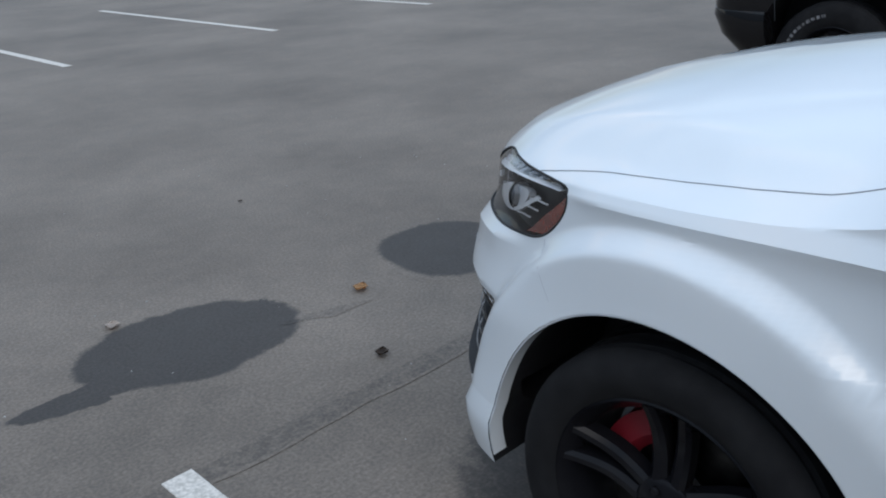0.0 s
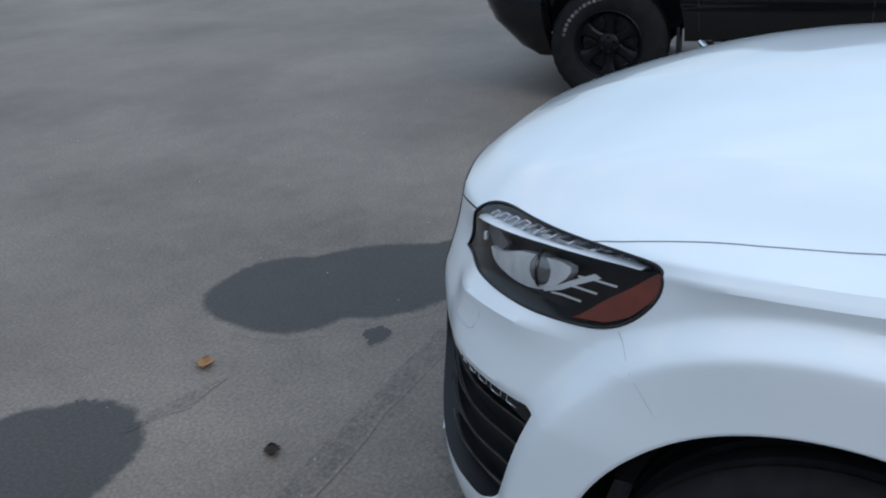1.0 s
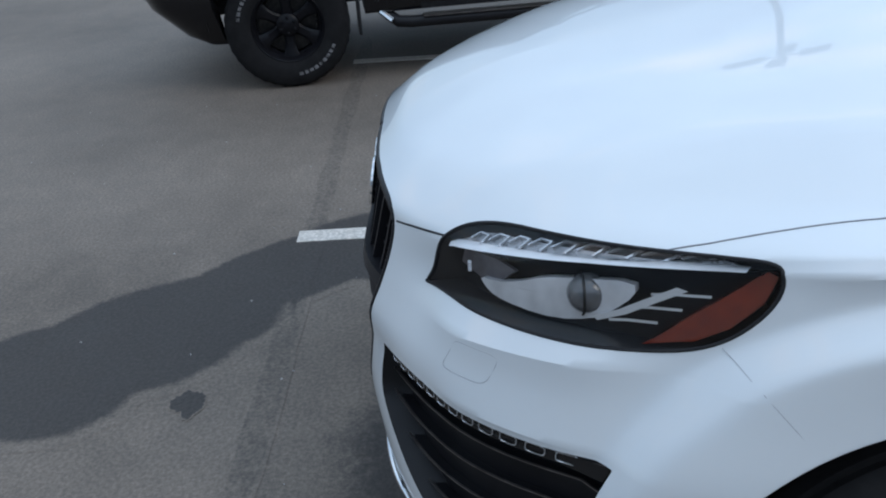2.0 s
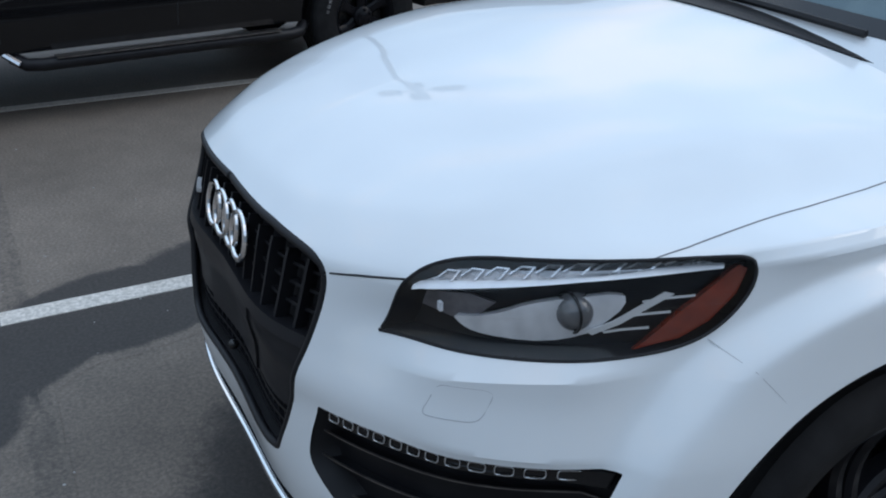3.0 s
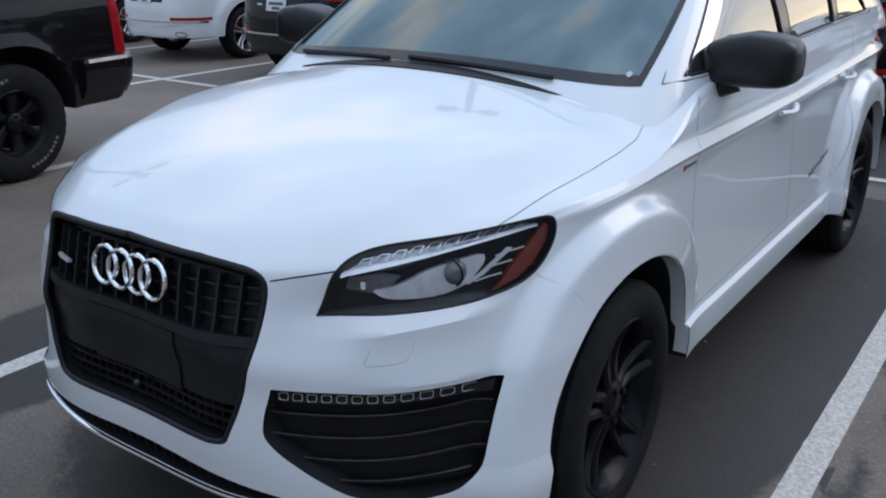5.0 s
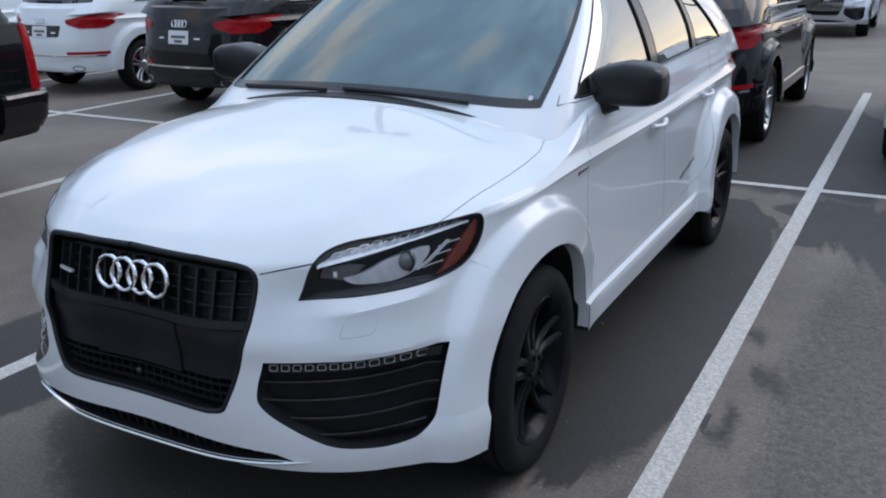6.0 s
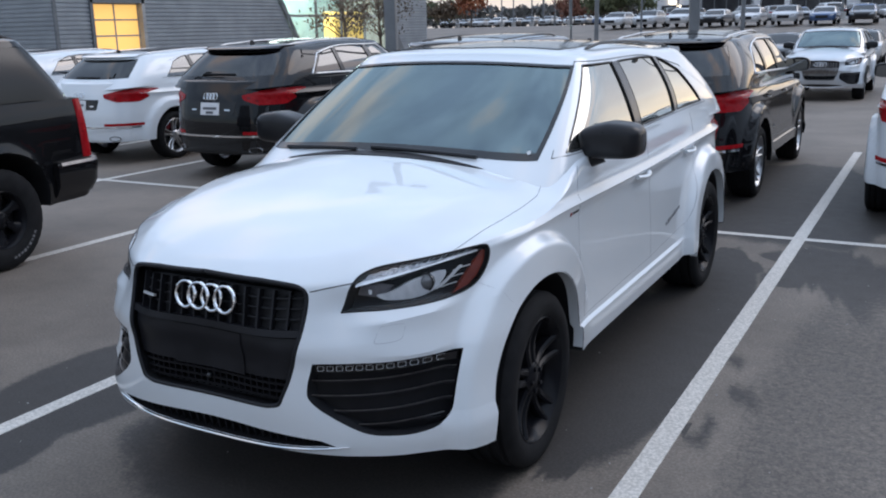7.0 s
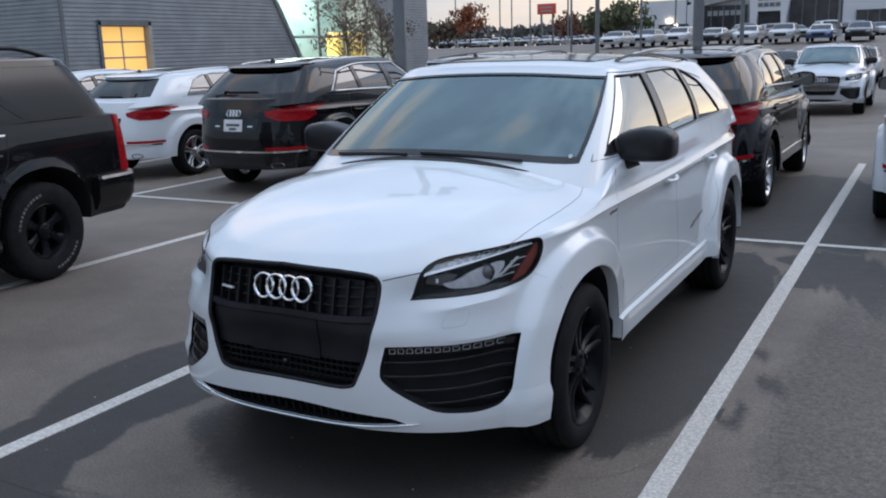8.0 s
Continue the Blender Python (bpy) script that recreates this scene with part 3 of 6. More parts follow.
# ---- parts that lie on a body ----
def plate(fn, outline, out=0.0, thick=0.004, rings=5, hole=0.0):
    """A plate that hugs a surface fn(a, b, out) inside an outline; its rim is turned inwards."""
    c = np.mean(np.array(outline), axis=0)
    rows = []
    for k in range(rings + 1):
        f = hole + (1 - hole) * k / rings
        rows.append([fn(c[0] + (p[0] - c[0]) * f, c[1] + (p[1] - c[1]) * f, out) for p in outline])
    rows.append([fn(p[0], p[1], out - thick) for p in outline])
    bm = bmesh.new()
    add_grid(bm, rows, closed_u=True)
    bmesh.ops.remove_doubles(bm, verts=bm.verts, dist=1e-5)
    bmesh.ops.dissolve_degenerate(bm, edges=bm.edges, dist=1e-6)
    bmesh.ops.recalc_face_normals(bm, faces=bm.faces)
    return bm


def bar(bm, fn, line, half, out, deep):
    """A rectangular bar along a line of a surface: half its width, its front face and its depth."""
    rings = []
    n = len(line)
    for i, p in enumerate(line):
        a, b = np.array(line[max(i - 1, 0)]), np.array(line[min(i + 1, n - 1)])
        d = (b - a) / max(np.linalg.norm(b - a), 1e-9)
        s = np.array((-d[1], d[0])) * half
        q = np.array(p)
        rings.append([fn(*(q + s), out), fn(*(q - s), out), fn(*(q - s), out - deep), fn(*(q + s), out - deep)])
    vs = add_grid(bm, rings, closed_u=True)
    bm.faces.new(vs[0][::-1])
    bm.faces.new(vs[-1])


def bars(fn, lines, half, out, deep):
    bm = bmesh.new()
    for l in lines:
        bar(bm, fn, l, half, out, deep)
    bmesh.ops.recalc_face_normals(bm, faces=bm.faces)
    return bm


def on(fn, line, r, out=0.0, step=0.02, closed=False, seg=8, flat=1.0):
    """A tube along a line of a surface."""
    return tube([fn(p[0], p[1], out) for p in resample(line, step, closed)], r, seg, closed, flat)


def slab(points_out, points_in):
    """A closed solid between two like grids of points."""
    bm = bmesh.new()
    A = add_grid(bm, points_out)
    B = add_grid(bm, points_in)
    loops = []
    for G in (A, B):
        loops.append(G[0] + [r[-1] for r in G[1:]] + G[-1][-2::-1] + [r[0] for r in G[-2:0:-1]])
    a, b = loops
    n = len(a)
    for i in range(n):
        bm.faces.new((a[i], a[(i + 1) % n], b[(i + 1) % n], b[i]))
    bmesh.ops.recalc_face_normals(bm, faces=bm.faces)
    return bm


def glazing(cab, a, b, v0, v1, out, inn, s=1, nu=14, nv=8, across=False):
    """A pane of a cabin, or with across the pane that spans both halves, as a solid between two depths."""
    grids = []
    for o in (out, inn):
        rows = []
        for j in range(nv + 1):
            row = []
            for i in range(-nu if across else 0, nu + 1):
                f = abs(i) / nu
                w0, w1 = (v(f) if callable(v) else v for v in (v0, v1))
                v = w0 + (w1 - w0) * j / nv
                ua, ub = a[0] + (a[1] - a[0]) * v, b[0] + (b[1] - b[0]) * v
                u = ua + (ub - ua) * f
                sg = s if not across else (1 if i >= 0 else -1)
                p = cab.point(u, v, o, sg)
                row.append(p)
            rows.append(row)
        grids.append(rows)
    return slab(*grids)


def wheel(parent, at, out, R=0.375, width=0.275, rim=0.272, spokes=5, metal=None, lettered=False, twin=True, caliper=True, steer=0.0, heavy=False):
    """A wheel whose face looks along the x axis, to the side that out says."""
    metal = metal or DARKALLOY
    h = width / 2
    b = bmesh.new()
    add_lathe(b, [(-h + 0.02, rim - 0.012), (-h + 0.01, rim), (-h * 0.5, rim - 0.03), (0.2 * h, rim - 0.03), (h * 0.72, rim - 0.02), (h * 0.86, rim + 0.002), (h * 0.9, rim - 0.006), (h * 0.70, rim - 0.032), (0.1 * h, rim - 0.045), (-h * 0.5, rim - 0.045)], 56, closed=True)
    bmesh.ops.recalc_face_normals(b, faces=b.faces)
    w = part("wheel", b, metal, parent)
    side = 0.5 * (R - rim)
    prof = [(-h * 0.86, rim - 0.004), (-h * 0.98, rim + 0.3 * side), (-h, rim + side), (-h * 0.96, R - 0.028), (-h * 0.86, R - 0.010)]
    g = 0.011 if not heavy else 0.016
    for c in (-0.62, -0.22, 0.22, 0.62):
        prof += [(h * (c - 0.09), R), (h * (c - 0.07), R - g), (h * (c + 0.07), R - g), (h * (c + 0.09), R)]
    prof += [(h * 0.86, R - 0.010), (h * 0.96, R - 0.028), (h, rim + side), (h * 0.995, rim + side * 0.8), (h * 0.98, rim + 0.3 * side), (h * 0.86, rim - 0.004)]
    tb = lathe(prof, 72)
    if heavy:
        for v in tb.verts:
            r = math.hypot(v.co.y, v.co.z)
            if r > R - 0.012 and int(math.atan2(v.co.z, v.co.y) / math.tau * 72 + 72.5) % 2:
                v.co.y, v.co.z = v.co.y * (r - 0.005) / r, v.co.z * (r - 0.005) / r
    part("tyre", tb, RUBBER, w)
    if lettered:
        for a0, cnt in ((0.2, 11), (3.3, 9)):
            for k in range(cnt):
                lb = bmesh.new()
                m = Matrix.Rotation(a0 + k * 0.115, 4, "X") @ Matrix.Translation((h * 0.985, 0, rim + side * 0.92))
                bmesh.ops.create_cube(lb, size=1, matrix=m @ Matrix.Diagonal((0.006, 0.026 - 0.006 * (k % 3 == 1), 0.019 + 0.003 * (k % 2), 1)))
                part("tyre_letter", lb, TYREWHITE, w, "worn pale raised letter bar", smooth=False)
    sb = bmesh.new()
    if twin:
        for sgn in (1, -1):
            rows = []
            for i in range(9):
                f = i / 8
                r = 0.055 + (rim - 0.075) * f
                off = sgn * (0.021 + 0.012 * f + 0.010 * f * f)
                wd = 0.0195 - 0.004 * f
                x = h * (0.62 + 0.14 * f) - 0.020 * math.sin(f * math.pi)
                rows.append([(x, off - wd, r), (x + 0.010, off - wd * 0.45, r), (x + 0.010, off + wd * 0.45, r), (x, off + wd, r), (x - 0.035, off + wd, r), (x - 0.035, off - wd, r)])
            vs = add_grid(sb, rows, closed_u=True)
            sb.faces.new(vs[0][::-1])
            sb.faces.new(vs[-1])
    else:
        rows = []
        for i in range(9):
            f = i / 8
            r = 0.05 + (rim - 0.07) * f
            wd = 0.040 + 0.022 * f * f - 0.012 * math.sin(f * math.pi)
            x = h * (0.5 + 0.2 * f)
            rows.append([(x - 0.012, -wd, r), (x, -wd * 0.6, r), (x, wd * 0.6, r), (x - 0.012, wd, r), (x - 0.045, wd, r), (x - 0.045, -wd, r)])
        vs = add_grid(sb, rows, closed_u=True)
        sb.faces.new(vs[0][::-1])
        sb.faces.new(vs[-1])
    bmesh.ops.recalc_face_normals(sb, faces=sb.faces)
    first = part("spoke", sb, metal, w)
    for k in range(1, spokes):
        o = new("spoke", first.data)
        o.parent = w
        o.rotation_euler = (math.tau * k / spokes, 0, 0)
    cap = lathe([(h * 0.42, 0.0755), (h * 0.66, 0.072), (h * 0.74, 0.060), (h * 0.76, 0.034), (h * 0.78, 0.030), (h * 0.785, 0.0)], 32)
    part("hub_cap", cap, metal, w)
    for k in range(5 if not heavy else 6):
        a = math.tau * (k + 0.5) / (5 if not heavy else 6)
        nb = lathe([(h * 0.55, 0.011), (h * 0.80, 0.011), (h * 0.82, 0.008), (h * 0.82, 0.0)], 8)
        o = part("wheel_nut", nb, metal, w)
        o.location = (0, 0.050 * math.cos(a), 0.050 * math.sin(a))
    part("brake_disc", lathe([(-0.005, 0.06), (-0.005, 0.185), (0.02, 0.185), (0.02, 0.06)], 40), DISC, w)
    if caliper:
        cb = bmesh.new()
        rows = []
        for i in range(9):
            a = radians(100 + 58 * i / 8)
            c, s = math.cos(a), math.sin(a)
            rows.append([(x, r * c, r * s) for x, r in ((-0.03, 0.125), (0.025, 0.125), (0.04, 0.15), (0.03, 0.205), (-0.03, 0.205))])
        vs = add_grid(cb, rows, closed_u=True)
        cb.faces.new(vs[0][::-1])
        cb.faces.new(vs[-1])
        bmesh.ops.recalc_face_normals(cb, faces=cb.faces)
        part("brake_caliper", cb, CALIPER, w, "red brake caliper")
    w.location = at
    w.rotation_euler = (0, 0, radians(steer) + (0 if out > 0 else math.pi))
    return w


TYREWHITE = mottled("worn_tyre_white", (0.05, 0.05, 0.05), (0.26, 0.26, 0.27), 35, (0.7, 0.9))
PLATEWHITE = mottled("plate_white", (0.70, 0.71, 0.72), (0.78, 0.78, 0.79), 20, (0.35, 0.5))
MIRRORGLASS = mat("mirror_glass", (0.22, 0.23, 0.24), 0.03, 1.0)
LETTER = mat("faded_white_letters", (0.35, 0.35, 0.36), 0.7)


def seat(parent, x, y):
    """The part of a front seat that shows above the belt line."""
    b = bmesh.new()
    add_box(b, (x - 0.23, y, 0.95), (x + 0.23, y + 0.14, 1.38), 0.05)
    s = part("seat", b, CABIN, parent)
    b = bmesh.new()
    add_box(b, (x - 0.13, y + 0.03, 1.41), (x + 0.13, y + 0.13, 1.56), 0.04)
    part("headrest", b, CABIN, s)
    return s


def mirror_housing(parent, side, at, size, material):
    b = bmesh.new()
    bmesh.ops.create_uvsphere(b, u_segments=28, v_segments=18, radius=1.0)
    for v in b.verts:
        c = v.co
        for i in range(3):
            c[i] = math.copysign(abs(c[i])**0.50, c[i])
        c.z *= 1 - 0.10 * max(0, c.x) - 0.30 * max(0, -c.x) if c.z > 0 else 0.80 - 0.05 * max(0, c.x)
        c.y = min(c.y, 0.55)
        v.co = Vector((side * (at[0] + size[0] * c.x), at[1] + size[1] * c.y, at[2] + size[2] * c.z))
    bmesh.ops.recalc_face_normals(b, faces=b.faces)
    m = part("side_mirror", b, material, parent, angle=50)
    b = bmesh.new()
    x0 = at[0] - size[0] * 0.75
    add_tube(b, [(side * (x0 - 0.09), at[1] - 0.06, at[2] - size[2] * 1.45), (side * (x0 - 0.03), at[1] - 0.04, at[2] - size[2] * 1.0), (side * (x0 + 0.06), at[1] - 0.01, at[2] - size[2] * 0.5)], lambda f: 0.036 + 0.020 * f, 12)
    bmesh.ops.recalc_face_normals(b, faces=b.faces)
    part("mirror_foot", b, material, m)
    b = prism(rounded([(side * (at[0] - size[0] * 0.85), at[2] - size[2] * 0.8), (side * (at[0] + size[0] * 0.85), at[2] - size[2] * 0.7), (side * (at[0] + size[0] * 0.8), at[2] + size[2] * 0.65), (side * (at[0] - size[0] * 0.8), at[2] + size[2] * 0.8)], 0.03), "y", at[1] + size[1] * 0.55, at[1] + size[1] * 0.58)
    part("mirror_glass", b, MIRRORGLASS, m)
    return m


# ---- the white suv ----
HEADLAMP = [(0.526, 0.853), (0.530, 0.868), (0.540, 0.913), (0.554, 0.953), (0.567, 0.982), (0.605, 1.000), (0.690, 1.010), (0.772, 1.018), (0.838, 1.026), (0.856, 1.020), (0.862, 1.003),
            (0.863, 0.958), (0.855, 0.910), (0.840, 0.881), (0.813, 0.866), (0.750, 0.859), (0.686, 0.857), (0.609, 0.855), (0.540, 0.8535), (0.526, 0.853)]
FOG = [(0.458, 0.682), (0.655, 0.680), (0.864, 0.682), (0.856, 0.465), (0.826, 0.415), (0.765, 0.402), (0.640, 0.416), (0.550, 0.466), (0.474, 0.516), (0.436, 0.556), (0.441, 0.612)]
GRILLE = [(0.0, 0.980), (0.245, 0.973), (0.345, 0.965), (0.403, 0.955), (0.430, 0.930), (0.433, 0.882), (0.422, 0.760), (0.386, 0.620), (0.354, 0.548), (0.338, 0.513), (0.285, 0.503), (0.0, 0.500)]


def lip_low(x):
    return 0.336 + 0.042 * (abs(x) / 0.6)**2


def lip_top(x):
    return 0.412 - 0.024 * (abs(x) / 0.5)**2


LIP_SLOT = [(-0.53 + 1.06 * k / 20, max(lip_top(-0.53 + 1.06 * k / 20), lip_low(-0.53 + 1.06 * k / 20) + 0.004)) for k in range(21)] + [(0.53 - 1.06 * k / 20, lip_low(0.53 - 1.06 * k / 20) + 0.006 * (k not in (0, 20))) for k in range(21)]


def softened(pts, closed=True, n=2):
    """Round an outline by cutting its corners."""
    for _ in range(n):
        out = []
        m = len(pts)
        for i in range(m if closed else m - 1):
            a, b = pts[i], pts[(i + 1) % m]
            out += [(0.75 * a[0] + 0.25 * b[0], 0.75 * a[1] + 0.25 * b[1]), (0.25 * a[0] + 0.75 * b[0], 0.25 * a[1] + 0.75 * b[1])]
        pts = out if closed else [pts[0]] + out + [pts[-1]]
    return pts


HEADLAMP = softened(HEADLAMP)
GRILLE = [GRILLE[0]] + softened(GRILLE[1:-1], False, 2) + [GRILLE[-1]]
FOG = rounded(FOG, [0.004, 0.02, 0.004, 0.04, 0.03, 0.03, 0.04, 0.04, 0.03, 0.03, 0.02], 4)


def mirrored(half):
    return half + [(-x, z) for x, z in half[-2:0:-1]]


def flipped(fn):
    return lambda x, z, out=0.0: fn(-x, z, out)


def within(outline, z):
    """The half width of a symmetric outline at a height."""
    best = 0.0
    for a, b in zip(outline, outline[1:]):
        if (a[1] - z) * (b[1] - z) <= 0 and abs(a[1] - b[1]) > 1e-9:
            best = max(best, a[0] + (b[0] - a[0]) * (z - a[1]) / (b[1] - a[1]))
    return best


def headlamp(car, side):
    S = HERO
    fn = S.skin if side > 0 else flipped(S.skin)
    unit = part("headlamp", plate(fn, resample(HEADLAMP, 0.03), -0.050, 0.01, 6), INTAKE, car, "smoked headlamp with amber corner")
    trim = on(fn, HEADLAMP, 0.0032, -0.001, 0.015, True)
    part("lamp_seal", trim, PLASTIC, unit)
    bowl = softened([(0.622, 0.905), (0.654, 0.909), (0.682, 0.922), (0.706, 0.942), (0.742, 0.956), (0.784, 0.968), (0.790, 0.945), (0.778, 0.912), (0.764, 0.892), (0.735, 0.883), (0.690, 0.880), (0.655, 0.884), (0.636, 0.892)], True, 1)
    part("reflector", plate(fn, resample(bowl, 0.02), -0.016, 0.02, 5), BOWL, unit, "silver reflector")
    inner = [(0.572, 0.905), (0.58, 0.935), (0.640, 0.945), (0.672, 0.935), (0.655, 0.908), (0.62, 0.897)]
    part("inner_reflector", plate(fn, resample(inner, 0.02), -0.026, 0.008, 4), INNER, unit)
    brow = [(0.572, 0.962), (0.600, 0.988), (0.690, 1.002), (0.770, 1.011), (0.824, 1.016), (0.834, 1.010), (0.760, 0.999), (0.690, 0.985), (0.620, 0.968)]
    part("lamp_brow", plate(fn, resample(brow, 0.02), -0.018, 0.01, 4), BROW, unit, "grey frosted brow")
    low = [(0.564 + 0.286 * i / 24, 0.938 + 0.066 * (i / 24)**0.85 + 0.004 * i / 24) for i in range(24)]
    high = [(x + 0.004 * (1 - i / 23), z + 0.021 - 0.014 * i / 23) for i, (x, z) in enumerate(low)]
    blade = slab([[fn(a[0], a[1], -0.005) for a in low], [fn(a[0], 0.5 * (a[1] + b[1]), -0.009) for a, b in zip(low, high)], [fn(b[0], b[1], -0.017) for b in high]],
                 [[fn(a[0], a[1], -0.012) for a in low], [fn(a[0], 0.5 * (a[1] + b[1]), -0.016) for a, b in zip(low, high)], [fn(b[0], b[1], -0.024) for b in high]])
    part("light_guide", blade, GUIDE, unit, "pale light guide strip")
    for k in range(9):
        f = 0.10 + 0.094 * k
        x = 0.572 + 0.275 * f
        z = 0.944 + 0.066 * f**0.85 + 0.016
        lb = bars(fn, [[(x - 0.012, z + 0.001), (x - 0.009, z + 0.013), (x + 0.006, z + 0.014), (x + 0.009, z - 0.002)]], 0.0013, -0.012, 0.006)
        part("led_cup", lb, CUP, unit)
    eye = fn(0.752, 0.930, -0.032)
    pb = bmesh.new()
    bmesh.ops.create_uvsphere(pb, u_segments=20, v_segments=12, radius=0.034, matrix=Matrix.Translation(eye))
    part("projector_lens", pb, GLOSSGLASS, unit)
    ring = [(eye + Vector((0.035 * math.cos(a), -0.010, 0.035 * math.sin(a)))) for a in [math.tau * i / 24 for i in range(24)]]
    part("projector_ring", tube(ring, 0.0025, 6, True), GLOSSBLACK, unit)
    part("lamp_blade", bars(fn, [[(0.768, 0.900), (0.786, 0.918), (0.800, 0.942), (0.814, 0.968)]], 0.0040, -0.008, 0.003), BRIGHT, unit, "silver slanted blade")
    for k in range(3):
        z = 0.958 - 0.026 * k
        part("lamp_fin", bars(fn, [[(0.799 - 0.010 * k, z - 0.004), (0.812 - 0.010 * k, z + 0.001), (0.831 - 0.010 * k, z + 0.004)]], 0.0017, -0.008, 0.003), BRIGHT, unit)
    amber = [(0.850, 1.010), (0.858, 1.000), (0.8585, 0.958), (0.850, 0.914), (0.836, 0.887), (0.810, 0.874), (0.821, 0.905), (0.836, 0.955)]
    part("indicator", plate(fn, resample(amber, 0.015), -0.018, 0.014, 4), AMBER, unit, "amber side indicator")
    dot = fn(0.606, 0.918, -0.010)
    db = bmesh.new()
    bmesh.ops.create_cube(db, size=1, matrix=Matrix.Translation(dot) @ Matrix.Diagonal((0.010, 0.006, 0.016, 1)))
    part("bulb_shield", db, GUIDE, unit)
    lens = part("lens", plate(fn, resample(HEADLAMP, 0.02), -0.002, 0.003, 6), CLEAR, unit)
    lens.visible_shadow = False
    return unit


def fog_insert(car, side):
    S = HERO
    fn = S.skin if side > 0 else flipped(S.skin)
    ins = part("lower_intake", plate(fn, resample(FOG, 0.03), -0.055, 0.01, 6), INTAKE, car, "gloss black lower intake with silver lines")
    for z0 in (0.600, 0.545, 0.490, 0.437):
        xs = [0.447 if z0 > 0.54 else 0.447 + (0.54 - z0) * 1.55, 0.853 if z0 > 0.46 else 0.835]
        line = [(xs[0] + (xs[1] - xs[0]) * i / 16, z0 + 0.012 * ((i / 16) - 0.5)**2 + 0.008 * i / 16) for i in range(17)]
        part("intake_slat", bars(fn, [line], 0.003, -0.034, 0.02), INTAKE, ins)
        part("slat_trim", bars(fn, [[(x, z + 0.012) for x, z in line]], 0.0011, -0.022, 0.004), BRONZE, ins)
    for k in range(12):
        x = 0.482 + 0.0303 * k
        z = 0.661
        cup = rounded([(x - 0.010, z - 0.009), (x + 0.010, z - 0.009), (x + 0.010, z + 0.008), (x - 0.010, z + 0.008)], 0.005, 3)
        part("led_cup", on(fn, cup, 0.0012, -0.012, 0.006, True, 6), CUP, ins)
    part("led_strip", plate(fn, resample([(0.466, 0.646), (0.852, 0.646), (0.854, 0.674), (0.464, 0.674)], 0.03), -0.016, 0.02, 3), GLOSSBLACK, ins)
    return ins


def build_grille(car):
    fn = HERO.skin
    full = mirrored(GRILLE)
    g = part("grille", plate(fn, resample(full, 0.04), -0.060, 0.01, 5), PLASTIC, car, "black grille with upright ribs")
    part("grille_frame", on(fn, [(x * 0.985, 0.739 + (z - 0.739) * 0.985) for x, z in full], 0.0095, -0.008, 0.02, True, 10), SATIN, g)
    for i in range(-6, 7):
        x = 0.0605 * i
        top = 0.945 - 0.05 * abs(x)**1.6
        line = [(x, 0.80 + (top - 0.80) * k / 6) for k in range(7)]
        part("grille_rib", bars(fn, [line], 0.0036, -0.024, 0.032), SATIN, g)
    for z in (0.836, 0.872, 0.908):
        w = within(GRILLE, z) - 0.02
        part("grille_crossbar", bars(fn, [[(-w + 2 * w * k / 24, z) for k in range(25)]], 0.003, -0.040, 0.02), SATIN, g)
    w = within(GRILLE, 0.79) - 0.012
    part("grille_divider", bars(fn, [[(-w + 2 * w * k / 24, 0.788) for k in range(25)]], 0.012, -0.012, 0.05), SATIN, g)
    w = within(GRILLE, 0.70) - 0.008
    part("centre_panel", plate(fn, resample([(-w - 0.01, 0.772), (w + 0.01, 0.772), (w - 0.026, 0.612), (-w + 0.026, 0.612)], 0.03), -0.026, 0.03, 5), SATIN, g)
    part("plate_mount", plate(fn, resample(rounded([(-0.17, 0.768), (0.17, 0.768), (0.17, 0.605), (-0.17, 0.605)], 0.008), 0.03), -0.021, 0.008, 4), SATIN, g, "empty satin black plate mount")
    for z in (0.535, 0.562, 0.590):
        w = within(GRILLE, z) - 0.02
        part("lower_mesh_bar", bars(fn, [[(-w + 2 * w * k / 20, z) for k in range(21)]], 0.004, -0.030, 0.03), INTAKE, g)
    for i in range(-10, 11):
        x = 0.031 * i
        part("lower_mesh_rib", bars(fn, [[(x, 0.52 + 0.09 * k / 4) for k in range(5)]], 0.0024, -0.034, 0.02), INTAKE, g)
    pb = bmesh.new()
    bmesh.ops.create_uvsphere(pb, u_segments=14, v_segments=10, radius=0.012, matrix=Matrix.Translation(fn(0, 0.575, -0.008)))
    part("front_camera", pb, GLOSSBLACK, g)
    eb = bmesh.new()
    for i in range(4):
        cx = -0.096 + 0.064 * i
        ring = [fn(cx + 0.0475 * math.cos(a), 0.884 + 0.0490 * math.sin(a), -0.018 + 0.002 * (i % 2)) for a in [math.tau * k / 40 for k in range(40)]]
        add_tube(eb, ring, 0.0068, 8, True)
    bmesh.ops.recalc_face_normals(eb, faces=eb.faces)
    part("emblem", eb, CHROME, g, "chrome ring emblem")
    part("grille_badge", bars(fn, [[(-0.345 + 0.078 * k / 4, 0.856) for k in range(5)]], 0.0045, -0.014, 0.01), BRIGHT, g, "small chrome badge")
    return g


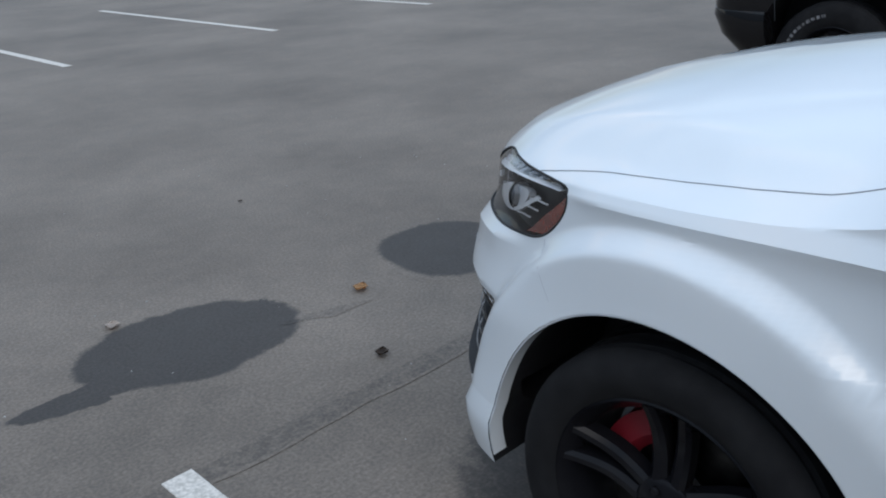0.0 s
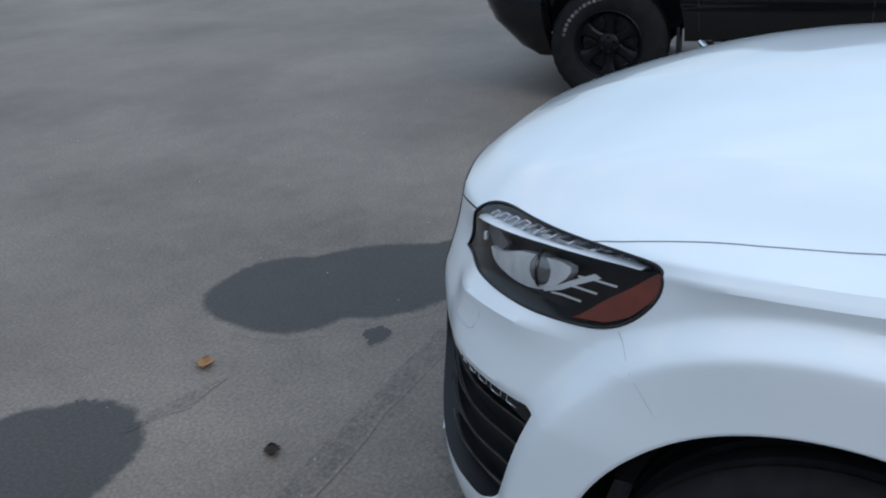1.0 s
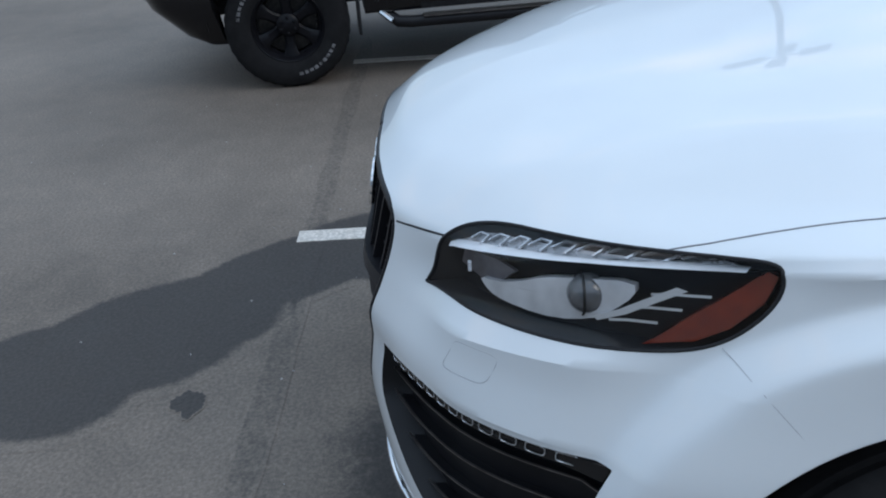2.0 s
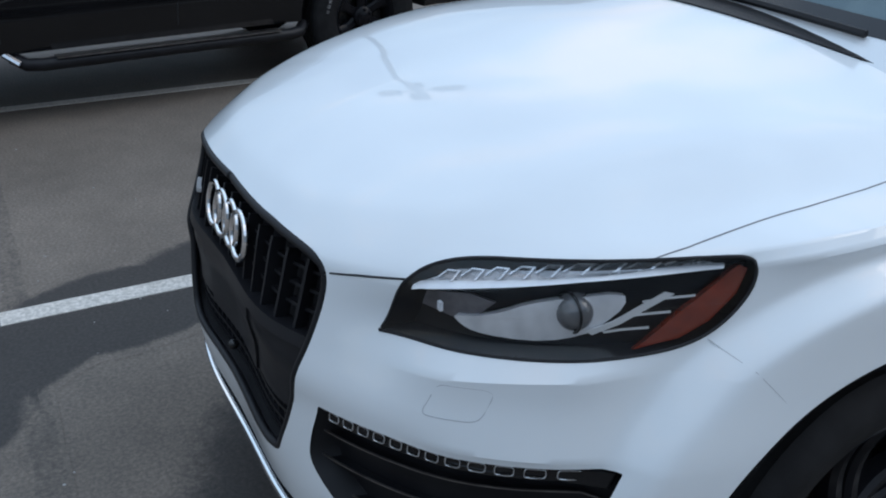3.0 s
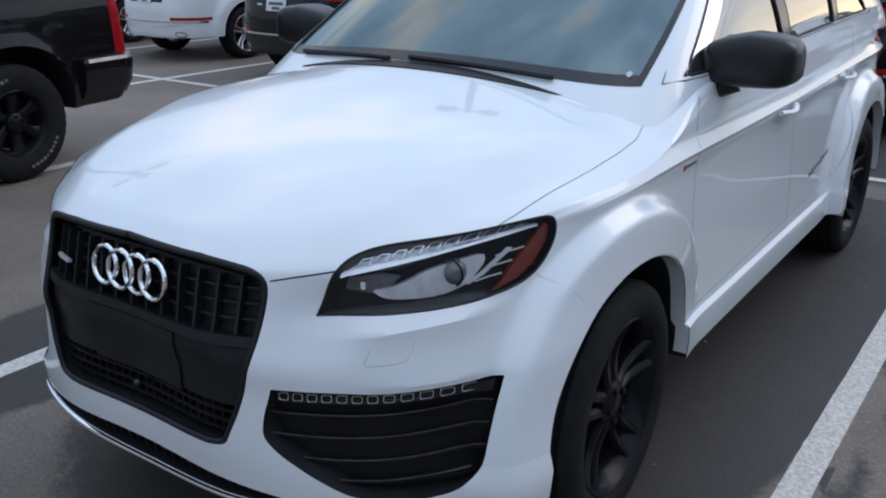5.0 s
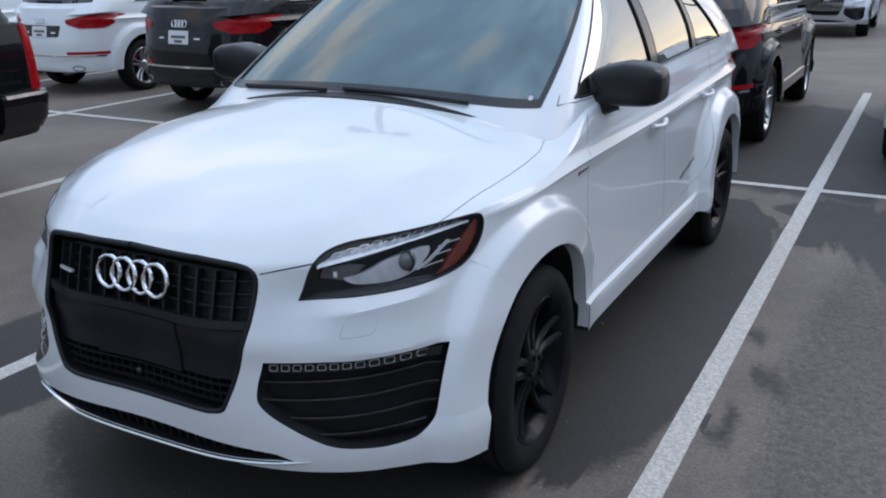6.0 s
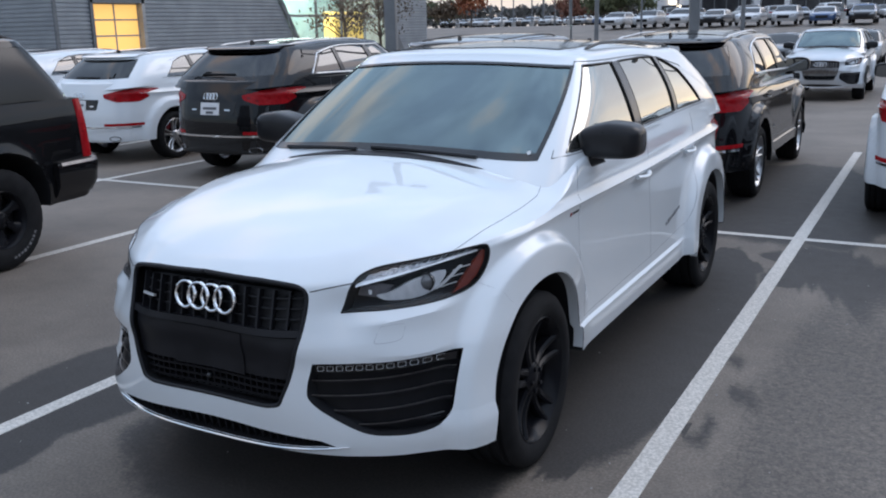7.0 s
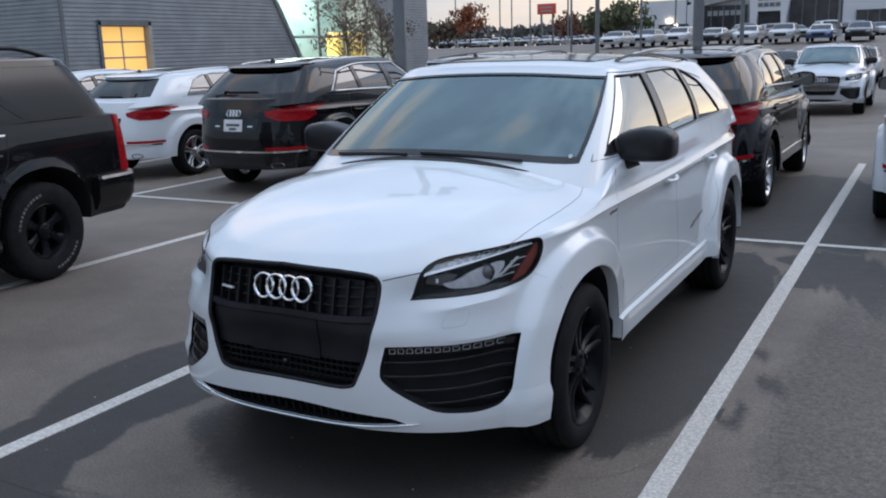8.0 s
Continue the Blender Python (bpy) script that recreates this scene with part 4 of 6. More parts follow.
ROOFGLASS = mottled("roof_glass", (0.010, 0.009, 0.010), (0.016, 0.015, 0.016), 5, (0.08, 0.14), spec=0.12)
DARKCHROME = mottled("dark_chrome", (0.22, 0.22, 0.23), (0.36, 0.36, 0.37), 12, (0.15, 0.3), 1.0)
BOWL = mottled("reflector_silver", (0.66, 0.67, 0.69), (0.90, 0.91, 0.93), 18, (0.22, 0.40), 0.55)
INNER = mottled("inner_reflector_grey", (0.10, 0.097, 0.105), (0.19, 0.18, 0.19), 30, (0.25, 0.4), 0.4)
INTAKE = mottled("intake_black", (0.008, 0.008, 0.010), (0.013, 0.013, 0.015), 9, (0.25, 0.4), spec=0.2)
BROW = mottled("frosted_brow", (0.26, 0.265, 0.275), (0.42, 0.425, 0.44), 40, (0.2, 0.35), 0.6)
GUIDE = mottled("light_guide", (0.82, 0.84, 0.87), (0.90, 0.92, 0.94), 30, (0.15, 0.3), 0.0, 0.8)
CUP = mottled("led_cup_silver", (0.55, 0.56, 0.58), (0.75, 0.76, 0.78), 60, (0.15, 0.3), 0.7)
GLOSSGLASS = mottled("dark_lens_glass", (0.06, 0.062, 0.066), (0.11, 0.112, 0.118), 10, (0.02, 0.05), 0.0, 1.0)
BRONZE = mottled("dull_bright_trim", (0.16, 0.15, 0.15), (0.26, 0.25, 0.24), 20, (0.25, 0.4), 0.9)
MIRRORBLACK = mottled("mirror_black", (0.012, 0.012, 0.014), (0.018, 0.018, 0.020), 8, (0.24, 0.34), spec=0.3)
SATIN = mottled("satin_black", (0.010, 0.010, 0.012), (0.015, 0.015, 0.018), 8, (0.34, 0.46), spec=0.25)
RAIL = mottled("black_roof_rail", (0.010, 0.010, 0.012), (0.015, 0.015, 0.018), 8, (0.34, 0.46), spec=0.25)

def build_hero(m, label):
    S, C = HERO, HERO_CABIN
    car = thing("suv", pose(0, 0, 0), label, "car")
    body = part("body", S.mesh(), WHITE, car)
    cutters = []
    for hy in (HUB_F, HUB_R):
        for s in (1, -1):
            ring = [(hy + 0.466 * math.cos(a), HUB_Z + 0.466 * math.sin(a)) for a in [math.tau * k / 72 for k in range(72)]]
            cutters.append((prism(ring, "x", s * 0.52, s * 1.3), PLASTIC))
    cutters.append((prism(resample(mirrored(GRILLE), 0.05), "y", -2.8, -2.36), PLASTIC))
    cutters.append((prism(LIP_SLOT[:20] + LIP_SLOT[21:-1], "y", -2.8, -2.38), PLASTIC))
    for s in (1, -1):
        cutters.append((prism([(s * x, z) for x, z in HEADLAMP], "y", -2.8, -1.80), PLASTIC))
        cutters.append((prism([(s * x, z) for x, z in FOG], "y", -2.8, -2.0), PLASTIC))
    cut(body, cutters)
    build_grille(car)
    for s in (1, -1):
        headlamp(car, s)
        fog_insert(car, s)
        fn = S.skin if s > 0 else flipped(S.skin)
        flank = (lambda y, z, out=0.0, s=s: S.along(y, z, out, s))
        # panel gaps
        part("panel_gap", on(fn, [(0.433, 0.932), (0.492, 0.944), (0.554, 0.955)], 0.0022, -0.0008), SEAM, car)
        hood = [(0.780, -2.005), (0.793, -1.94), (0.805, -1.84), (0.819, -1.71), (0.826, -1.58), (0.829, -1.44), (0.823, -1.30), (0.802, -1.20), (0.765, -1.13)]
        part("panel_gap", tube([S.top(s * x, y, 0.0003) for x, y in resample(hood, 0.03, False)], 0.0013, 8), FAINTER, car)
        part("panel_gap", on(flank, [(-1.925, 0.890), (-1.883, 0.855), (-1.83, 0.795)], 0.0007, -0.0004), FAINT, car)
        for line in ([(-1.02, 0.50), (-1.04, 0.8), (-1.03, 1.05), (-0.98, 1.20)], [(0.10, 0.52), (0.10, 0.9), (0.12, 1.24)], [(0.86, 0.57), (0.97, 0.72), (1.10, 0.90), (1.16, 1.08), (1.14, 1.25)], [(-1.02, 0.50), (-0.5, 0.515), (0.1, 0.53), (0.86, 0.57)]):
            part("panel_gap", on(flank, line, 0.0013, -0.0006), FAINTER, car)
        washer = rounded([(0.655, 0.806), (0.722, 0.809), (0.716, 0.750), (0.642, 0.746)], 0.014)
        part("washer_flap", on(fn, washer, 0.0010, -0.0005, 0.012, True, 6), FAINT, car)
        for y in (-0.08, 0.98):
            hb = bmesh.new()
            add_tube(hb, [flank(y - 0.11 + 0.22 * k / 8, 1.032, 0.012 + 0.022 * math.sin(math.pi * k / 8)) for k in range(9)], 0.013, 10, flat=0.8)
            bmesh.ops.recalc_face_normals(hb, faces=hb.faces)
            part("door_handle", hb, WHITE, car)
        part("fender_badge", bars(flank, [[(-1.118, 1.006), (-1.045, 1.009)]], 0.0055, 0.002, 0.003), DARKCHROME, car, "small dark fender badge")
        part("badge_mark", bars(flank, [[(-1.146, 1.004), (-1.128, 1.005)]], 0.008, 0.002, 0.003), CALIPER, car, "small red mark")
        for k in range(7):
            y = 0.42 + 0.048 * k
            part("door_lettering", bars(flank, [[(y, 0.648 + 0.008 * k), (y + 0.034, 0.654 + 0.008 * k)]], 0.015 if k in (1, 4) else 0.010, 0.0008, 0.002), GREYDECAL, car, "grey decal bar")
        for hy in (HUB_F, HUB_R):
            ab = bmesh.new()
            rows = []
            for k in range(73):
                a = radians(-12 + 204 * k / 72)
                q = [S.along(hy + rr * math.cos(a), max(HUB_Z + rr * math.sin(a), 0.30), -0.003, s) for rr in (0.4665, 0.4615)]
                rows.append([q[0], q[1], q[1] - Vector((s * 0.045, 0, 0)), q[0] - Vector((s * 0.045, 0, 0))])
            vs = add_grid(ab, [w for w in rows if w[0].z > (0.362 if w[0].y > hy else 0.308)], closed_u=True)
            ab.faces.new(vs[0][::-1])
            ab.faces.new(vs[-1])
            bmesh.ops.recalc_face_normals(ab, faces=ab.faces)
            part("arch_lip", ab, WHITE, car)
        side_w = 0.823
        wheel(car, (s * side_w, HUB_F, HUB_Z), s, steer=2.0)
        wheel(car, (s * (side_w + 0.005), HUB_R, HUB_Z), s)
        mirror_housing(car, s, (0.975, -0.75, 1.288), (0.152, 0.105, 0.098), MIRRORBLACK)
        # glass of the side
        u = C.u_of
        panes = (
            ("front_window", (u(-1.00, 0), u(-0.33, 1)), (u(-0.02, 0), u(0.03, 1)), lambda f: 0.05, lambda f: 0.93, WINDOW),
            ("rear_window", (u(0.09, 0), u(0.14, 1)), (u(0.77, 0), u(0.80, 1)), lambda f: 0.05, lambda f: 0.93, WINDOW),
            ("quarter_window", (u(0.85, 0), u(0.87, 1)), (u(1.50, 0), u(1.10, 1)), lambda f: 0.06, lambda f: 0.93 - 0.22 * f**2, WINDOW),
        )
        PANES.extend((n, a, b, v0, v1, g, s) for n, a, b, v0, v1, g in panes)
        for left, right in zip(panes, panes[1:]):
            part("pillar_trim", glazing(C, left[2], right[1], 0.05, 0.93, 0.0025, -0.006, s, 3, 8), PILLAR, car, "dark glossy pillar trim")
    cab = part("cabin", C.solid(), WHITE, car)
    holes = []
    inner = Cabin(dict(C.k, W=tuple(w - 0.06 for w in C.k["W"]), yf=tuple(y + 0.07 for y in C.k["yf"]), yr=tuple(y - 0.07 for y in C.k["yr"]), ROOF=lambda y: C.k["ROOF"](y) - 0.05, z1=lambda u: C.k["z1"](u) - 0.03))
    holes.append((inner.solid(), CABIN))
    for n, a, b, v0, v1, g, s in PANES:
        holes.append((glazing(C, a, b, v0, v1, 0.03, -0.09, s), RUBBER))
    holes.append((glazing(C, (0, 0), (0.525, 0.690), 0.02, 0.93, 0.04, -0.12, across=True), RUBBER))
    holes.append((glazing(C, (3.0, 3.0), (2.46, 2.40), 0.12, 0.90, 0.04, -0.12, across=True), RUBBER))
    cut(cab, holes)
    for n, a, b, v0, v1, g, s in PANES:
        p = part(n, glazing(C, a, b, v0, v1, -0.006, -0.009, s), g, car)
        p.visible_shadow = False
    p = part("windshield", glazing(C, (0, 0), (0.525, 0.690), 0.02, 0.93, -0.004, -0.008, nu=20, across=True), SCREEN, car, "tinted windshield")
    p.visible_shadow = False
    p = part("tailgate_window", glazing(C, (3.0, 3.0), (2.46, 2.40), 0.12, 0.90, -0.004, -0.008, across=True), REARGLASS, car)
    p.visible_shadow = False
    # dark borders of the glass
    frit = part("glass_border", glazing(C, (0, 0), (0.525, 0.690), 0.02, 0.085, 0.0015, -0.003, nu=20, nv=2, across=True), GLOSSBLACK, car, "black border of the windshield")
    part("glass_border", glazing(C, (0, 0), (0.525, 0.690), 0.905, 0.93, 0.0015, -0.003, nu=20, nv=2, across=True), GLOSSBLACK, car)
    for s in (1, -1):
        part("glass_border", glazing(C, (0.488, 0.652), (0.525, 0.690), 0.085, 0.905, 0.0015, -0.003, s, 2, 10), GLOSSBLACK, car)
    for n, a, b, v0, v1, g, s in PANES:
        loop = []
        for k in range(13):
            loop.append((k / 12, 0))
        for k in range(1, 9):
            loop.append((1, k / 8))
        for k in range(11, -1, -1):
            loop.append((k / 12, 1))
        for k in range(7, 0, -1):
            loop.append((0, k / 8))
        pts = []
        for f, g2 in loop:
            v = v0(f) + (v1(f) - v0(f)) * g2
            ua, ub = a[0] + (a[1] - a[0]) * v, b[0] + (b[1] - b[0]) * v
            pts.append(C.point(ua + (ub - ua) * f, v, -0.001, s))
        part("window_seal", tube(pts, 0.0055, 6, True), PLASTIC, car)
    u = C.u_of
    for s in (1, -1):
        lo = [C.point(u(y0, 0.02), 0.02, 0.001, s) for y0 in [-1.06 + 2.62 * k / 30 for k in range(31)]]
        hi = [C.point(u(-0.40 + 1.62 * k / 30, 0.97), 0.97 - 0.20 * (k / 30)**6, 0.001, s) for k in range(31)]
        part("door_frame_gap", tube(lo + hi[::-1], 0.0028, 6, True), FAINTER, car)
    # cowl, wipers, interior
    part("dashboard", box((-0.74, -1.0, 1.15), (0.74, -0.45, 1.30), 0.05), CABIN, car)
    part("cabin_lining", box((-0.72, -0.80, 1.20), (0.72, 2.1, 1.288), 0.03), CABIN, car)
    for x in (-0.38, 0.38):
        seat(car, x, 0.10)
    sw = [(0.38 + 0.19 * math.cos(a), -0.42 + 0.05 * math.sin(a), 1.28 + 0.17 * math.sin(a)) for a in [math.tau * k / 32 for k in range(32)]]
    part("steering_wheel", tube(sw, 0.014, 8, True), CABIN, car)
    part("cowl", bars(lambda a, b, o=0.0: S.top(a, b, o), [[(-0.64 + 1.28 * k / 28, -1.278 + 0.12 * (abs(-0.64 + 1.28 * k / 28) / 0.70)**2.5) for k in range(29)]], 0.048, 0.004, 0.05), PLASTIC, car)
    for x0, x1 in ((0.50, -0.06), (-0.14, -0.60)):
        wl = []
        for k in range(15):
            x = x0 + (x1 - x0) * k / 14
            v = 0.010 + 0.018 * k / 14
            lo, hi = 0.0, 1.0
            for _ in range(24):
                mid = (lo + hi) / 2
                lo, hi = (mid, hi) if C.ring(mid, v).x < abs(x) else (lo, mid)
            q = C.point(lo, v, 0.012)
            wl.append((x, q.y, q.z))
        part("wiper", tube(wl, 0.009, 6), PLASTIC, car)
    st = C.point(0.46, 0.085, 0.004)
    sb = bmesh.new()
    bmesh.ops.create_circle(sb, cap_ends=True, radius=0.010, segments=16)
    bmesh.ops.rotate(sb, verts=sb.verts, matrix=Matrix.Rotation(radians(58), 3, "X"))
    bmesh.ops.translate(sb, verts=sb.verts, vec=st)
    r = bmesh.ops.extrude_face_region(sb, geom=list(sb.faces))
    bmesh.ops.translate(sb, verts=[v for v in r["geom"] if isinstance(v, bmesh.types.BMVert)], vec=(0, -0.003, 0.002))
    part("windshield_sticker", sb, PLATEWHITE, car, "round pale sticker")
    # roof: rails and glass panel
    def sun_roof(x, y, o=0.0):
        """The roof over a place of the plan."""
        lo, hi = 0.0, 3.0
        best = C.k["ROOF"](y) - 0.075 * (abs(x) / 0.685)**3.0
        u, t = 0.5 + 0.5 * max(y, 0.0), 0.5
        for _ in range(40):
            p = C.roof(u, t)
            ex, ey = abs(x) - p.x, y - p.y
            h = 1e-3
            pu, pt = C.roof(u + h, t), C.roof(u, t + h)
            a, c, b, d = (pu.x - p.x) / h, (pu.y - p.y) / h, (pt.x - p.x) / h, (pt.y - p.y) / h
            det = a * d - b * c
            if abs(ex) + abs(ey) < 1e-4:
                return Vector((x, y, p.z + o))
            if abs(det) < 1e-9:
                break
            u = min(max(u + max(-0.2, min(0.2, (ex * d - b * ey) / det)), lo), hi - 0.01)
            t = min(max(t + max(-0.2, min(0.2, (a * ey - c * ex) / det)), 0.002), 0.998)
        return Vector((x, y, best + o))
    for s in (1, -1):
        rl = []
        for k in range(25):
            f = k / 24
            q = sun_roof(s * (0.590 - 0.03 * abs(f - 0.4)), -0.10 + 1.75 * f, -0.006 + 0.030 * min(1, 6 * f, 6 * (1 - f))**0.7)
            rl.append(tuple(q))
        part("roof_rail", tube(rl, 0.012, 8, flat=0.7), RAIL, car)
    part("roof_glass", plate(sun_roof, resample(rounded([(-0.52, -0.30), (0.52, -0.30), (0.52, 1.35), (-0.52, 1.35)], 0.06), 0.08), 0.004, 0.006, 6), ROOFGLASS, car, "dark glass roof panel")
    # front lip: a dark slot over a thin chrome strip
    fn = S.skin
    slot = part("lip_slot", plate(fn, resample(LIP_SLOT, 0.04), -0.045, 0.02, 4), INTAKE, car)
    for k in range(-13, 14):
        x = 0.036 * k
        part("slot_rib", bars(fn, [[(x, lip_low(x) + 0.006), (x, lip_top(x) - 0.004)]], 0.003, -0.020, 0.02), SATIN, slot)
    part("front_lip", tube([fn(-0.58 + 1.16 * k / 40, lip_low(-0.58 + 1.16 * k / 40), 0.006) for k in range(41)], lambda f: 0.0070 * (1 - (2 * f - 1)**8) + 0.001, 8), CHROME, car, "thin chrome strip")
    build_rear(car)
    car.matrix_world = m
    return car


PANES = []
PILLAR = mottled("pillar_trim_black", (0.03, 0.03, 0.032), (0.05, 0.05, 0.052), 9, (0.12, 0.2))
FAINTER = mat("hood_gap", (0.22, 0.23, 0.25), 0.7)
FAINT = mat("shut_line", (0.40, 0.42, 0.45), 0.6)
GREYDECAL = mat("grey_decal", (0.10, 0.105, 0.115), 0.5)


def build_rear(car):
    S = HERO
    for s in (1, -1):
        fn = (lambda x, z, o=0.0, s=s: S.rear(s * x, z, o))
        lamp = rounded([(0.46, 1.075), (0.80, 1.160), (0.892, 1.150), (0.888, 1.03), (0.85, 0.958), (0.66, 0.958), (0.49, 1.020)], 0.02)
        t = part("tail_lamp", plate(fn, resample(lamp, 0.03), 0.006, 0.03, 5), REDLENS, car, "red tail lamp")
        part("lamp_band", bars(fn, [[(0.53, 1.050), (0.65, 1.005), (0.86, 1.015)]], 0.014, 0.009, 0.008), DARKRED, t)
        part("bumper_reflector", bars(fn, [[(0.48 + 0.40 * k / 8, 0.615) for k in range(9)]], 0.020, 0.006, 0.02), REDLENS, car)
        ex = [S.rear(s * (0.60 + 0.075 * math.cos(a)), 0.40 + 0.035 * math.sin(a), 0.006) for a in [math.tau * k / 20 for k in range(20)]]
        part("exhaust_tip", tube(ex, 0.007, 6, True), DARKCHROME, car)
    fn = lambda x, z, o=0.0: S.rear(x, z, o)
    part("rear_bumper_trim", plate(fn, resample([(-0.80, 0.55), (0.80, 0.55), (0.78, 0.36), (-0.78, 0.36)], 0.06), 0.006, 0.03, 4), REARTRIM, car)
    part("rear_strip", bars(fn, [[(-0.86 + 1.72 * k / 24, 0.575) for k in range(25)]], 0.011, 0.010, 0.02), CHROME, car)
    part("plate_recess", plate(fn, resample(rounded([(-0.40, 1.0), (0.40, 1.0), (0.36, 0.84), (-0.36, 0.84)], 0.03), 0.05), 0.003, 0.02, 4), GLOSSBLACK, car)
    pl = part("licence_plate", plate(fn, resample([(-0.15, 0.985), (0.15, 0.985), (0.15, 0.835), (-0.15, 0.835)], 0.05), 0.014, 0.008, 3), PLATEWHITE, car, "pale dealer plate")
    part("plate_text", bars(fn, [[(-0.11, 0.915), (0.11, 0.915)], [(-0.06, 0.865), (0.06, 0.865)]], 0.016, 0.016, 0.003), GREYDECAL, pl)
    for x in (-0.27, 0.27):
        part("model_badge", bars(fn, [[(x - 0.04, 0.90), (x + 0.04, 0.90)]], 0.008, 0.006, 0.006), CHROME, car)
    eb = bmesh.new()
    for i in range(4):
        cx = -0.075 + 0.05 * i
        add_tube(eb, [fn(cx + 0.036 * math.cos(a), 1.06 + 0.038 * math.sin(a), 0.010) for a in [math.tau * k / 28 for k in range(28)]], 0.0055, 6, True)
    bmesh.ops.recalc_face_normals(eb, faces=eb.faces)
    part("rear_emblem", eb, CHROME, car)
    C = HERO_CABIN
    sp = bmesh.new()
    rows = []
    for k in range(-14, 15):
        f = k / 14
        e = C.ring(3.0 - 0.62 * abs(f), 1.0)
        x, y, z = (e.x if f >= 0 else -e.x), e.y, e.z
        rows.append([(x, y - 0.24, z + 0.048), (x, y + 0.02, z + 0.034), (x * 0.99, y + 0.08, z + 0.006), (x * 0.98, y + 0.0, z - 0.02), (x, y - 0.2, z)])
    vs = add_grid(sp, rows, closed_u=True)
    sp.faces.new(vs[0][::-1])
    sp.faces.new(vs[-1])
    bmesh.ops.recalc_face_normals(sp, faces=sp.faces)
    part("roof_spoiler", sp, WHITE, car)
    part("rear_wiper", tube([(0.25 - 0.5 * k / 8, C.point(2.9, 0.2, 0.02).y - 0.004 * k / 8, C.point(2.9, 0.2).z) for k in range(9)], 0.010, 6), PLASTIC, car)
    ab = bmesh.new()
    rows = []
    for k in range(5):
        f = k / 4
        rows.append([(-0.004 - 0.012 * (1 - f), 1.60 + 0.05 * f - 0.04, 1.66 + 0.07 * f), (0.004 + 0.012 * (1 - f), 1.60 + 0.05 * f - 0.04, 1.66 + 0.07 * f), (0.004 + 0.012 * (1 - f), 1.66, 1.66 + 0.07 * f), (-0.004 - 0.012 * (1 - f), 1.66, 1.66 + 0.07 * f)])
    vs = add_grid(ab, rows, closed_u=True)
    ab.faces.new(vs[-1])
    part("antenna", ab, PLASTIC, car)


REARTRIM = mottled("rear_trim_plastic", (0.007, 0.007, 0.008), (0.013, 0.013, 0.014), 9, (0.42, 0.6), bump=0.15, bump_scale=600)
DARKRED = mat("dark_red_lens", (0.20, 0.006, 0.008), 0.15)
hero = build_hero(pose(-0.013, 0, 0), "white suv with black grille, parked between white lines")


# ---- the other vehicles ----
def recolour(ob, table):
    for o in ob.children_recursive:
        if o.type == "MESH":
            for slot in o.material_slots:
                if slot.material in table:
                    new_mat = table[slot.material]
                    slot.link = "OBJECT"
                    slot.material = new_mat


def sibling(x, y, turn, label, table, size=1.0, trim=None):
    o = copy_thing(hero, pose(x, y, 0, 0, 0, turn) @ Matrix.Diagonal((size, size, size, 1)))
    tagged(o, label)
    recolour(o, table)
    if trim:
        C = HERO_CABIN
        u = C.u_of
        for s in (1, -1):
            lo = [C.point(u(y0, 0.03), 0.03, 0.006, s) for y0 in [-0.90 + 2.42 * k / 30 for k in range(31)]]
            hi = [C.point(u(-0.24 + 1.42 * k / 30, 0.95), 0.95 - 0.20 * (k / 30)**6, 0.006, s) for k in range(31)]
            t = part("window_trim", tube(lo + hi[::-1], 0.011, 6, True), trim, o, "bright window trim")
    return o


BLACKCAR = {WHITE: BLACK, DARKALLOY: ALLOY, WINDOW: DARKWINDOW, RAIL: BRIGHT}
GREYCAR = {WHITE: GREY, DARKALLOY: ALLOY, WINDOW: DARKWINDOW}
WHITECAR = {DARKALLOY: ALLOY, WINDOW: DARKWINDOW, RAIL: BRIGHT, SATIN: DARKCHROME, REARTRIM: WHITE}
SILVERCAR = {WHITE: SILVER, DARKALLOY: ALLOY, WINDOW: DARKWINDOW, SATIN: BRONZE}
sibling(-0.29, 6.56, 180, "black suv with red tail lamps behind the white suv", BLACKCAR, 1.0, BRIGHT)
sibling(-5.71, 6.19, 180, "black suv with bright window trim and dealer plate", BLACKCAR, 1.0, BRIGHT)
sibling(-2.97, 6.84, 180, "dark grey suv half hidden behind the white suv", GREYCAR, 1.0)
sibling(-8.69, 6.51, 180, "white compact suv seen from its tail", WHITECAR, 0.935)
sibling(-11.55, 6.73, 180, "white suv behind the black off-road suv", WHITECAR, 0.935)
sibling(2.67, 6.2, 180, "white suv with red tail lamps at the next line", WHITECAR, 0.96)
sibling(-0.2, 20.04, 0, "silver compact suv facing the aisle", SILVERCAR, 0.95, BRIGHT)
sibling(2.7, 21.91, 0, "silver suv beside another silver suv", SILVERCAR, 0.93)


